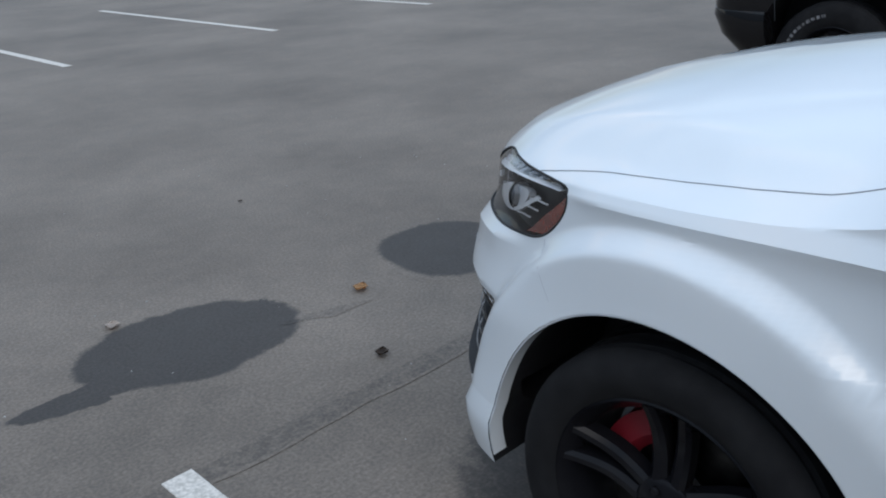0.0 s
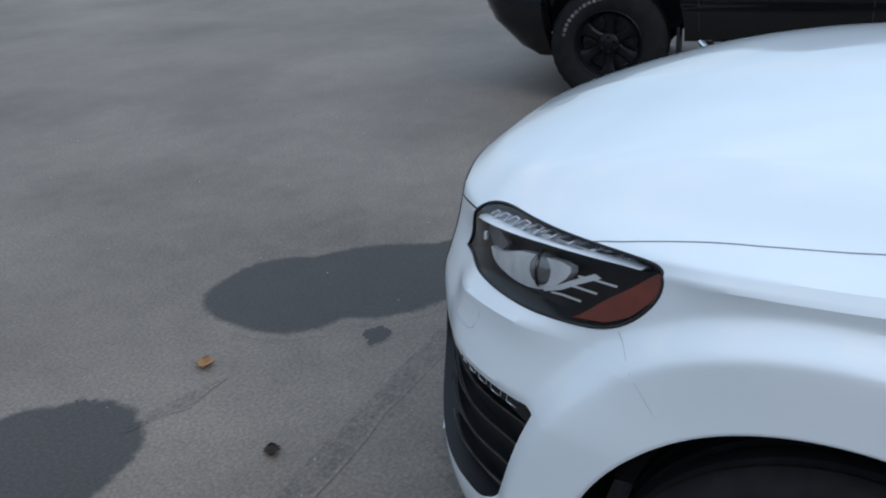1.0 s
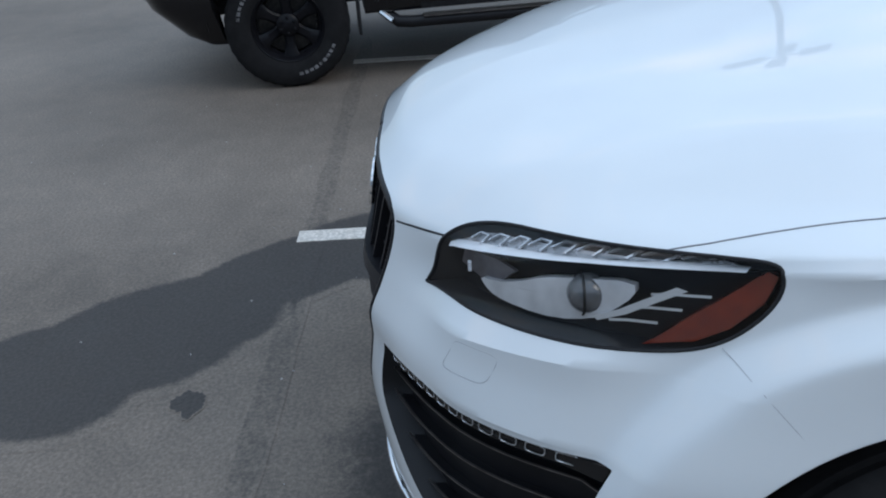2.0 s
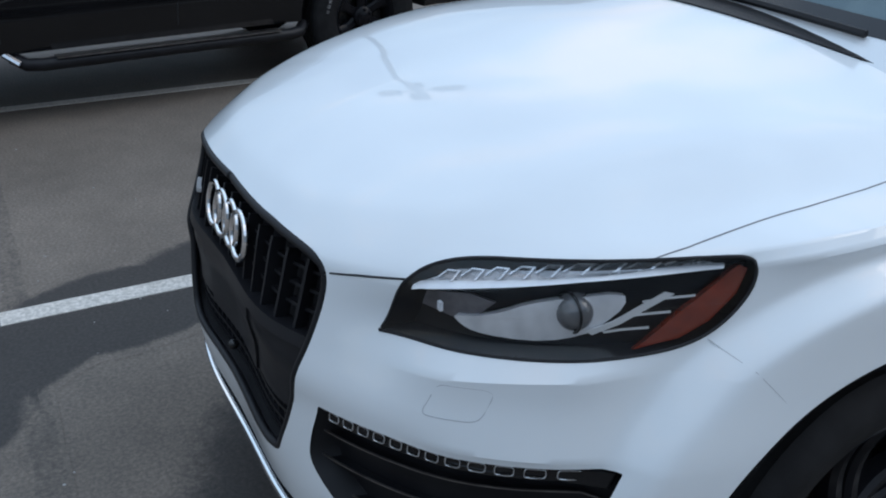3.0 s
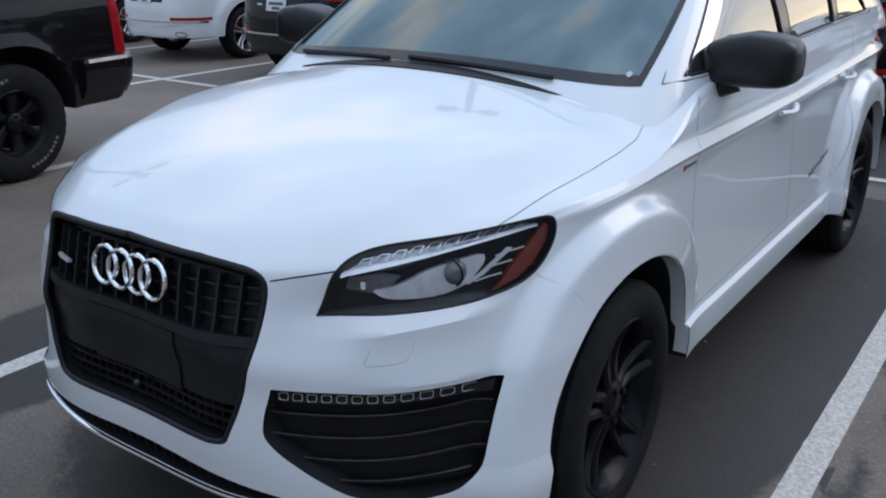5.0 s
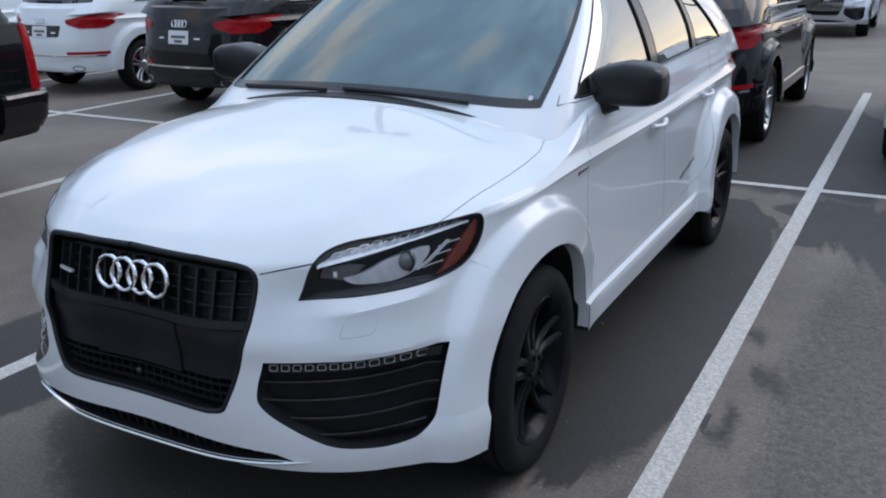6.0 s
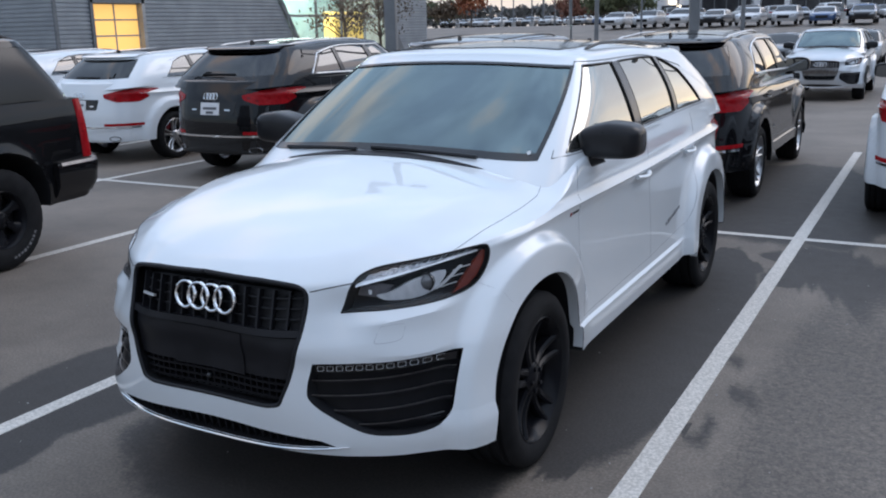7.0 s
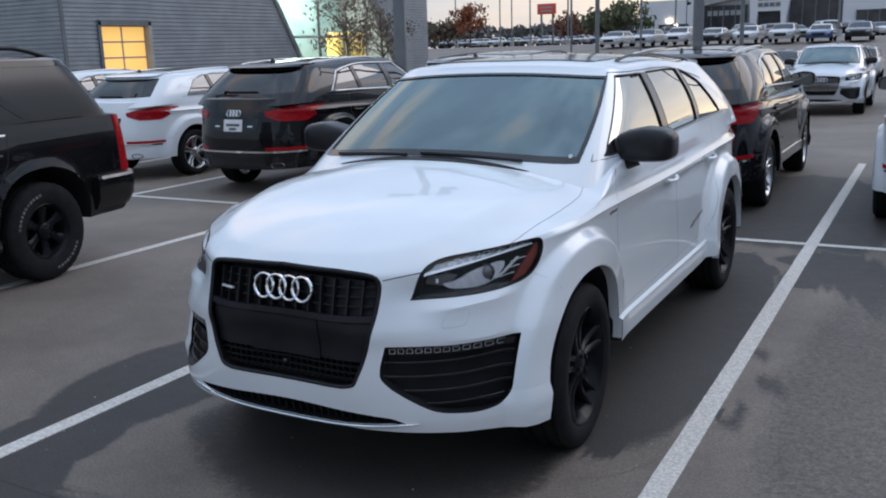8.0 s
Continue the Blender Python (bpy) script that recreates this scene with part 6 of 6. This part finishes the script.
def build_shop():
    shop = thing("car_workshop", pose(0, -1.47, 0), "grey metal-clad workshop building with a lit garage door", "building")
    G0, G1, GZ = 20.75, 23.4, 3.22
    for name, args in (("wall", ((BX, 19.2), (BX, G0), 0, 9.0)), ("wall", ((BX, G0), (BX, G1), GZ, 9.0)), ("wall", ((-70, 19.2), (BX, 19.2), 0, 9.0))):
        bm = bmesh.new()
        clad(bm, *args)
        part(name, bm, SIDING, shop, smooth=False)
    bm = bmesh.new()
    clad(bm, (BX, G1), (BX, 40.0), 0, 9.0, lambda z: (0.0, 33.9 - G1 - 0.62 * z))
    part("wall", bm, SIDING, shop, smooth=False)
    bm = bmesh.new()
    clad(bm, (BX, 40.0), (BX, 46.2), 0, 9.0, lambda z: (max(0.0, 43.2 - 40.0 - 0.75 * z), 6.2))
    part("wall", bm, SIDING, shop, smooth=False)
    part("corner_trim", box((BX - 0.05, 19.14, 0), (BX + 0.06, 19.26, 9.0)), FRAME, shop)
    part("roof", box((-70, 19.2, 9.0), (BX, 46.2, 9.25)), FRAME, shop)
    part("rear_wall", box((-70.2, 19.2, 0), (-70, 46.2, 9.0)), SIDING, shop)
    part("end_wall", box((-70, 46.0, 0), (BX - 0.05, 46.2, 9.0)), SIDING, shop)
    part("slanted_fin", prism([(34.0, 0), (34.25, 0), (28.6, 9.0), (28.35, 9.0)], "x", BX - 0.1, BX + 0.12), FRAME, shop)
    part("slanted_fin", prism([(43.0, 0), (43.6, 0), (36.9, 9.0), (36.3, 9.0)], "x", BX - 0.1, BX + 0.25), FRAME, shop)
    for y in (35.0, 37.2, 39.4, 41.6):
        part("mullion", box((BX - 0.14, y - 0.04, 0), (BX - 0.02, y + 0.04, 9.0)), FRAME, shop)
    for z in (2.6, 5.2):
        part("transom", box((BX - 0.14, 28.4, z - 0.06), (BX - 0.02, 43.4, z + 0.06)), CONCRETE, shop)
    p = part("shop_window", box((BX - 0.10, 28.4, 0), (BX - 0.08, 43.4, 9.0)), SHOPGLASS, shop)
    p.visible_shadow = False
    part("floor_slab", box((-40, 19.4, 0), (BX - 0.2, 45.8, 0.05)), CONCRETE, shop)
    part("inner_wall", box((-32.2, 27, 0), (-32, 45.8, 9)), WARMWALL, shop)
    part("inner_end_wall", box((-32, 45.5, 0), (BX - 0.2, 45.8, 9)), CONCRETE, shop)
    part("show_counter", box((-29, 39.6, 0.05), (-28.2, 42.6, 2.9), 0.05), LITPANEL, shop, "lit orange show wall")
    for y in (31.5, 33.5, 35.5, 37.5, 39.5, 41.5):
        part("ceiling_lamp", box((-31.5, y - 0.25, 6.2), (-28, y + 0.25, 6.3), 0.02), TUBELAMP, shop)
    # the lit garage door
    d = thing("garage_door", pose(0, -1.47, 0), "closed garage door with lit yellow frosted panels", "garage door")
    part("door_frame", box((BX - 0.25, G0 - 0.02, 0), (BX + 0.10, G0 + 0.12, GZ)), FRAME, d)
    part("door_frame", box((BX - 0.25, G1 - 0.14, 0), (BX + 0.10, G1 + 0.02, GZ)), CONCRETE, d)
    part("door_frame", box((BX - 0.25, G0, GZ - 0.16), (BX + 0.10, G1, GZ + 0.04)), FRAME, d)
    w = (G1 - G0 - 0.26) / 2
    for i in range(2):
        for k in range(5):
            y0, z0 = G0 + 0.12 + w * i, 0.02 + 0.605 * k
            part("door_panel", box((BX - 0.22, y0 + 0.03, z0 + 0.03), (BX - 0.19, y0 + w - 0.03, z0 + 0.575)), LITPANEL, d)
        for k in range(6):
            z0 = 0.02 + 0.605 * k
            part("door_rail", box((BX - 0.24, G0 + 0.12 + w * i, z0 - 0.03), (BX - 0.17, G0 + 0.12 + w * (i + 1), z0 + 0.03)), CONCRETE, d)
    for y in (G0 + 0.12, G0 + 0.12 + w, G1 - 0.14):
        part("door_stile", box((BX - 0.24, y - 0.03, 0), (BX - 0.165, y + 0.03, GZ - 0.16)), CONCRETE, d)


build_shop()


# ---- lamp posts ----
def lamp_post(x, y, h, w, heads, label, lean=0.0):
    z = rise(x, y)
    p = thing("lamp_post", pose(x, y, z, 0, 0, lean), label, "lamp post", "lamp posts")
    part("footing", lathe([(0, 0), (0.0, 0.30), (0.55, 0.30), (0.60, 0.26), (0.60, 0)], 24, "z"), CONCRETE, p)
    part("pole", prism(rounded([(-w / 2, -w / 2), (w / 2, -w / 2), (w / 2, w / 2), (-w / 2, w / 2)], w * 0.15, 3), "z", 0.55, h), POLE, p)
    for turn in heads:
        q = Matrix.Rotation(radians(turn), 4, "Z")
        for n, lo, hi, bev, m in (("arm", (w / 2, -0.04, h - 0.16), (0.5, 0.04, h - 0.08), 0.0, POLE), ("lamp_head", (0.45, -0.24, h - 0.22), (1.20, 0.24, h - 0.02), 0.05, FRAME), ("diffuser", (0.52, -0.19, h - 0.232), (1.14, 0.19, h - 0.216), 0.0, LETTER)):
            bm = box(lo, hi, bev)
            bmesh.ops.transform(bm, matrix=q, verts=bm.verts)
            last = part(n, bm, m, p if n != "diffuser" else last)
    return p


POLE = mottled("grey_steel_pole", (0.16, 0.17, 0.18), (0.22, 0.23, 0.24), 2, (0.4, 0.55), 0.4)
lamp_post(-14.08, 2.25, 9.3, 0.16, (0, 90, 180, 270), "tall four-headed lamp post of the lot", 65)
lamp_post(4.08, 27.22, 9.3, 0.18, (0, 90, 180, 270), "tall four-headed lamp post of the lot", 30)
lamp_post(-7.79, 11.36, 9.3, 0.24, (0, 180), "thick grey twin-headed lamp post behind the cars", 20)
lamp_post(-2.16, 13.73, 9.3, 0.20, (0, 180), "grey steel lamp post behind the parked cars", 20)
lamp_post(-11.91, 35.81, 10.0, 0.20, (0, 180), "grey lamp post far across the lot", 20)
for x, y, h in ((-61.41, 115.99, 12.0), (-53.45, 114.37, 12.0), (-49.93, 110.62, 12.0), (-46.44, 108.82, 12.0), (-35.34, 93.71, 9.5), (-25, 100.95, 12.0), (-5.47, 77.43, 10.0)):
    lamp_post(x, y, h, 0.16, (0, 180), "thin dark lamp post far off", 30)
lamp_post(-5.56, 36.56, 10.0, 0.17, (0, 180), "grey lamp post far across the lot", 20)


# ---- far parked cars ----
FAR = Shell(dict(
    W=curve((0.25, 0.82), (0.5, 0.90), (0.8, 0.91), (1.0, 0.86)), NF=curve((0.2, 3.0), (1.1, 2.6)), NR=curve((0.2, 3.5), (1.1, 3.5)),
    YF=curve((0.25, -2.25), (0.6, -2.35), (0.9, -2.25), (1.1, -2.1)), YR=curve((0.25, 2.2), (0.6, 2.3), (1.1, 2.2)),
    yA=-1.5, yB=1.6, bottom=curve((0, 0.28), (3, 0.30)),
    RIM=curve((0, 0.80), (0.8, 0.86), (1.0, 0.90), (1.3, 0.98), (3.0, 1.0)), SPINE=curve((-2.4, 0.85), (-1.9, 0.95), (-1.0, 1.05), (2.2, 1.05)),
    YC=curve((0, -1.9), (1.0, -1.3), (2.0, 1.5), (3.0, 2.0))))
FAR_CABIN = Cabin(dict(W=(0.86, 0.66), n=(4, 4), yf=(-1.05, -0.35), ya=(-0.6, -0.1), yb=(1.6, 1.3), yr=(2.15, 1.7), nr=(4, 4),
                       z0=curve((0, 1.0), (3, 1.0)), z1=curve((0, 1.42), (3, 1.44)), bow=0.02,
                       YC=curve((0, -0.1), (1, 0.05), (2, 1.25), (3, 1.6)), ROOF=curve((-0.2, 1.48), (1.7, 1.50))))


def varied_paint():
    """One paint whose colour differs from car to car."""
    m = mat("fleet_paint", (0.5, 0.5, 0.5), 0.3, 0.2, 1.0)
    nt, b, L = nodes_of(m)
    info = nt.nodes.new("ShaderNodeObjectInfo")
    r = nt.nodes.new("ShaderNodeValToRGB")
    r.color_ramp.interpolation = "CONSTANT"
    cols = [(0.0, (0.50, 0.51, 0.52)), (0.22, (0.24, 0.25, 0.26)), (0.46, (0.015, 0.015, 0.017)), (0.66, (0.09, 0.095, 0.10)), (0.82, (0.60, 0.60, 0.60)), (0.93, (0.05, 0.10, 0.22)), (0.985, (0.25, 0.02, 0.02))]
    e = r.color_ramp.elements
    e[0].position, e[0].color = cols[0][0], (*cols[0][1], 1)
    e[1].position, e[1].color = cols[1][0], (*cols[1][1], 1)
    for pos, c in cols[2:]:
        k = e.new(pos)
        k.color = (*c, 1)
    L(info.outputs["Random"], r.inputs["Fac"])
    L(r.outputs["Color"], b.inputs["Base Color"])
    return m


FLEET = varied_paint()


def far_car():
    car = thing("far_car", pose(0, 0, 0), "small parked car far across the lot", "car", "far parked cars")
    part("body", FAR.mesh((10, 10, 8), 7, 5), FLEET, car)
    C = FAR_CABIN
    part("roof", C.solid((8, 8, 6), 3, 4), FLEET, car)
    for n, a, b in (("windshield", (0, 0), (0.55, 0.66)), ("tailgate_window", (3, 3), (2.4, 2.4))):
        part(n, glazing(C, a, b, 0.08, 0.88, 0.006, -0.004, nu=5, nv=3, across=True), GLOSSBLACK, car)
    for s in (1, -1):
        part("side_window", glazing(C, (0.72, 0.9), (1.95, 1.9), 0.10, 0.86, 0.008, -0.004, s, 8, 3), GLOSSBLACK, car)
        part("headlamp", plate(FAR.skin if s > 0 else flipped(FAR.skin), resample([(0.52, 0.66), (0.78, 0.70), (0.78, 0.80), (0.54, 0.77)], 0.08), 0.006, 0.01, 2), CLEARLAMP, car)
        part("tail_lamp", plate(lambda x, z, o=0.0, s=s: FAR.rear(s * x, z, o), resample([(0.55, 0.75), (0.82, 0.75), (0.82, 0.92), (0.55, 0.88)], 0.08), 0.006, 0.01, 2), REDLENS, car)
        for y in (-1.42, 1.38):
            w = part("wheel", lathe([(-0.1, 0.0), (-0.1, 0.30), (-0.07, 0.33), (0.07, 0.33), (0.1, 0.30), (0.1, 0.22), (0.075, 0.20), (0.085, 0.0)], 20), RUBBER, car)
            w.location = (s * 0.80, y, 0.33)
            w.rotation_euler = (0, 0, 0 if s > 0 else math.pi)
    part("grille", plate(FAR.skin, resample([(-0.42, 0.48), (0.42, 0.48), (0.42, 0.72), (-0.42, 0.72)], 0.1), 0.006, 0.01, 2), PLASTIC, car)
    return car


first_far = far_car()
rows_far = []
for k in range(12):
    rows_far.append((-25.88 + 2.53 * k, 91.7 + 0.5 * math.sin(k * 2.1), 205 if k % 3 else 25, 1.0 + 0.16 * (k % 3 == 1)))
for k in range(8):
    rows_far.append((-21.12 + 2.58 * k, 67.4, 0, 0.98))
for k in range(15):
    rows_far.append((-78.1 + 2.68 * k, 145.2 + 0.5 * math.sin(k * 1.3), 180, 1.0 + 0.1 * (k % 4 == 2)))
for k in range(12):
    rows_far.append((-67.0 + 2.78 * k, 124.2, 0, 1.0))
for k in range(5):
    rows_far.append((5.53 + 2.78 * k, 22.1, 0, 1.0))
for k in range(3):
    rows_far.append((-3.56 + 2.88 * k, 34.8, 0, 0.95))
for i, (x, y, turn, size) in enumerate(rows_far):
    m = pose(x, y, rise(x, y), 0, 0, turn) @ Matrix.Diagonal((size, size, size * (0.93 + 0.06 * (i % 3)), 1))
    if i:
        copy_thing(first_far, m)
    else:
        first_far.matrix_world = m


# ---- the far side of the road ----
WHITEWALL = mottled("white_cladding", (0.66, 0.67, 0.69), (0.74, 0.75, 0.76), 0.3, (0.5, 0.7))
DARKGLASS = mottled("dark_shop_glass", (0.03, 0.03, 0.035), (0.06, 0.06, 0.065), 0.8, (0.08, 0.2))
SIGNRED = mat("red_billboard", (0.75, 0.10, 0.06), 0.5)


def dealership():
    Y = 125.0
    zb = rise(0, Y)
    b = thing("showroom", pose(-1.35, -4.0, zb), "long white showroom building with dark glass fronts", "building")
    part("wall", box((-33.8, Y, 0), (-25.8, Y + 12, 5.5)), WHITEWALL, b)
    part("wall", box((-25.8, Y + 0.8, 0), (-7.8, Y + 12, 8.4)), WHITEWALL, b)
    part("wall", box((-7.8, Y, 0), (16, Y + 12, 8.8)), WHITEWALL, b)
    part("canopy", prism([(-25.7, 4.4), (-19.6, 5.5), (-19.6, 7.0), (-25.7, 5.0)], "y", Y - 0.5, Y + 0.85), CONCRETE, b)
    for x0, x1, z0, z1, o in ((-25.7, -19.4, 0.1, 4.5, 0.5), (-14.2, -7.9, 0.1, 4.9, 0.5), (-6.2, 3.0, 0.1, 3.2, -0.25), (-31.0, -27.0, 0.1, 2.3, -0.25), (-7.0, -4.4, 6.2, 7.4, -0.25), (-3.4, 0.4, 6.2, 7.4, -0.25)):
        w = part("shop_front", box((x0, Y + o, z0), (x1, Y + o + 0.27, z1)), DARKGLASS, b)
        n = max(2, int((x1 - x0) / 1.3))
        for k in range(n + 1):
            x = x0 + (x1 - x0) * k / n
            part("mullion", box((x - 0.05, Y + o - 0.06, z0), (x + 0.05, Y + o - 0.003, z1)), FRAME, w)
    p = part("portal", prism([(-18.7, 0), (-18.2, 0), (-17.9, 3.5), (-15.1, 3.5), (-14.9, 0), (-14.7, 0), (-14.0, 5.6), (-19.0, 5.8)], "y", Y - 0.9, Y + 0.45), WHITEWALL, b)
    part("entrance", box((-18.1, Y + 0.1, 0), (-15.0, Y + 0.3, 3.45)), DARKGLASS, b)
    for z in (4.85, 4.05):
        for k in range(4):
            part("portal_sign", box((-17.9 + 0.72 * k, Y - 0.96, z), (-17.3 + 0.72 * k, Y - 0.90, z + 0.5)), FRAME, p, "dark sign bar")
    for k in range(6):
        part("shop_sign", box((-24.6 + 0.75 * k, Y + 0.42, 3.2), (-24.05 + 0.75 * k, Y + 0.49, 3.85)), LETTER, b)
    part("wall_lamp", box((-30.0, Y - 0.34, 2.5), (-29.2, Y - 0.25, 3.0)), SPOT, b)
    part("wall_lamp", box((-28.9, Y - 0.34, 2.0), (-28.4, Y - 0.25, 2.3)), SPOT, b)


dealership()


# out of view: added to keep low sky light off the suv's flank
def flank_shade_wall():
    b = thing("warehouse", pose(15.5, 0, 0), "unseen plain grey block added to darken the white suv's side", "building")
    part("wall", box((0, -45, 0), (0.3, 12, 7.0)), SIDING, b)
    part("roof", box((0, -45, 7.0), (14, 12, 7.3)), FRAME, b)
    part("end_wall", box((0.3, 11.7, 0), (14, 12, 7.0)), SIDING, b)
    part("end_wall", box((0.3, -45, 0), (14, -44.7, 7.0)), SIDING, b)
    part("rear_wall", box((13.7, -44.7, 0), (14, 11.7, 7.0)), SIDING, b)


flank_shade_wall()


def billboard():
    x, y = -49.58, 122.3
    b = thing("billboard", pose(x, y, rise(x, y)), "red billboard on two posts far off", "billboard")
    part("panel", box((-1.4, -0.15, 4.5), (1.5, 0.15, 6.0), 0.03), SIGNRED, b)
    for s in (-0.9, 0.9):
        part("post", box((s - 0.12, 0.15, 0), (s + 0.12, 0.4, 5.8)), FRAME, b)
    for k in range(2):
        part("sign_text", box((-0.9, -0.17, 4.85 + 0.5 * k), (1.0, -0.155, 5.05 + 0.5 * k)), LETTER, b)


billboard()


def banner_pole(x, y):
    z = rise(x, y)
    b = thing("banner_pole", pose(x, y, z), "dark pole with a row of small pennants", "flag pole", "banner poles")
    part("pole", tube([(0, 0, 0), (0, 0, 8.5)], 0.06, 8), FRAME, b)
    for k in range(7):
        f = bmesh.new()
        r = [[(0.05, 0, 7.9 - 0.55 * k), (0.30, 0.10, 7.85 - 0.55 * k), (0.55, -0.05, 7.7 - 0.55 * k)], [(0.05, 0, 7.45 - 0.55 * k), (0.28, 0.12, 7.5 - 0.55 * k), (0.5, -0.02, 7.55 - 0.55 * k)]]
        add_grid(f, r)
        bmesh.ops.solidify(f, geom=list(f.faces), thickness=0.02)
        part("pennant", f, SATIN, b)


banner_pole(-15.86, 42.94)
banner_pole(-11.99, 43.1)
banner_pole(-24.84, 120.41 - 15.0)


def leaf_mat(name, a, b):
    m = mat(name, a, 0.7)
    nt, bs, L = nodes_of(m)
    g = nt.nodes.new("ShaderNodeNewGeometry")
    r = ramp_node(nt, 0.0, 1.0, a, b)
    L(g.outputs["Random Per Island"], r.inputs["Fac"])
    L(r.outputs["Color"], bs.inputs["Base Color"])
    return m


BARK = mottled("bark", (0.06, 0.05, 0.04), (0.11, 0.09, 0.075), 14, (0.8, 0.95), bump=0.5, bump_scale=40)
GREENLEAF = leaf_mat("green_leaves", (0.06, 0.075, 0.035), (0.14, 0.15, 0.07))
RUSTLEAF = leaf_mat("rust_leaves", (0.20, 0.05, 0.02), (0.36, 0.13, 0.05))
BROWNLEAF = leaf_mat("brown_leaves", (0.09, 0.07, 0.05), (0.19, 0.13, 0.08))
SHOPLEAF = leaf_mat("olive_brown_leaves", (0.07, 0.06, 0.045), (0.15, 0.11, 0.08))
RUSTBROWN = leaf_mat("red_brown_leaves", (0.14, 0.05, 0.03), (0.24, 0.10, 0.06))


def tree(x, y, h, crown, material, label, seed, leaves=900, leafsize=0.22):
    rnd = random.Random(seed)
    t = thing("tree", pose(x, y, rise(x, y)), label, "tree", "trees")
    bm = bmesh.new()
    add_tube(bm, [(0, 0, 0), (0.05, 0.02, h * 0.3), (-0.04, 0.05, h * 0.6), (0.0, 0.0, h * 0.9)], lambda f: h * 0.022 * (1 - 0.8 * f) + 0.012, 8)
    tips = []
    for k in range(11):
        a, z0 = rnd.random() * math.tau, h * rnd.uniform(0.28, 0.7)
        r = crown * rnd.uniform(0.5, 0.95)
        e = Vector((math.cos(a) * r, math.sin(a) * r, z0 + h * rnd.uniform(0.1, 0.28)))
        add_tube(bm, [(0, 0, z0), tuple(e * 0.5 + Vector((0, 0, z0 * 0.5 + 0.1))), tuple(e)], lambda f: h * 0.009 * (1 - 0.8 * f) + 0.006, 5)
        tips.append(e)
    bmesh.ops.recalc_face_normals(bm, faces=bm.faces)
    part("trunk", bm, BARK, t)
    verts, faces = [], []
    centres = tips + [Vector((rnd.uniform(-0.4, 0.4) * crown, rnd.uniform(-0.4, 0.4) * crown, h * rnd.uniform(0.55, 0.98))) for _ in range(9)]
    for i in range(leaves):
        c = centres[i % len(centres)]
        p = c + Vector((rnd.gauss(0, 1), rnd.gauss(0, 1), rnd.gauss(0, 0.8))) * crown * 0.19
        q = Euler((rnd.random() * 6, rnd.random() * 6, rnd.random() * 6)).to_matrix()
        s = leafsize * rnd.uniform(0.6, 1.3)
        n = len(verts)
        for a, b2 in ((-1, 0), (0, -0.55), (1, 0), (0, 0.55)):
            verts.append(tuple(p + q @ Vector((a * s, b2 * s, 0.12 * s * (1 - abs(a))))))
        faces.append((n, n + 1, n + 2, n + 3))
    me = bpy.data.meshes.new("crown")
    me.from_pydata(verts, [], faces)
    me.materials.append(material)
    o = new("crown", me)
    o.parent = t
    return t


tree(-24.79, 34.11, 4.4, 1.9, SHOPLEAF, "thin half-bare tree before the shop windows", 3, 1500, 0.085)
tree(-24.12, 36.38, 4.1, 1.7, SHOPLEAF, "thin half-bare tree before the shop windows", 4, 1100, 0.085)
tree(-53.33, 104.64, 5.2, 2.3, RUSTLEAF, "rust-red autumn tree across the lot", 5, 1100, 0.25)
tree(-62.85, 112.03, 3.6, 3.0, GREENLEAF, "green tree across the lot", 6, 1100, 0.28)
tree(-58.32, 106.38, 3.2, 2.6, BROWNLEAF, "brown tree across the lot", 8, 900, 0.28)
tree(-39.15, 105.23, 3.4, 2.6, RUSTBROWN, "red-brown autumn tree across the lot", 9, 900, 0.26)
tree(-35.01, 107.34, 3.2, 2.2, BROWNLEAF, "brown autumn tree across the lot", 12, 900, 0.26)
tree(-30.45, 99.75, 4.4, 2.8, GREENLEAF, "broad olive-green tree beside the showroom", 10, 1300, 0.26)
tree(-34.14, 101.54, 3.6, 2.4, GREENLEAF, "broad olive-green tree beside the showroom", 11, 1000, 0.26)


def woods():
    """The wooded skyline, one ragged band of leaf clumps."""
    rnd = random.Random(21)
    verts, faces = [], []
    for i in range(16000):
        x = rnd.uniform(-260, 200)
        top = 4.6 + 2.2 * noise.noise(Vector((x * 0.05, 0, 0))) + 2.0 * noise.noise(Vector((x * 0.21, 3, 0)))
        y = rnd.uniform(200, 220)
        p = Vector((x, y, rise(x, y) + top * rnd.random()**0.7))
        q = Euler((rnd.random() * 6, rnd.random() * 6, rnd.random() * 6)).to_matrix()
        s = rnd.uniform(0.6, 1.2)
        n = len(verts)
        for a, b2 in ((-1, 0), (0, -0.6), (1, 0), (0, 0.6)):
            verts.append(tuple(p + q @ Vector((a * s, b2 * s, 0))))
        faces.append((n, n + 1, n + 2, n + 3))
    me = bpy.data.meshes.new("woods")
    me.from_pydata(verts, [], faces)
    me.materials.append(WOODLEAF)
    tagged(new("woods", me), "grey-brown wooded skyline far off", "woods", kind="stuff")


WOODLEAF = leaf_mat("far_woods", (0.07, 0.075, 0.07), (0.15, 0.14, 0.13))
woods()
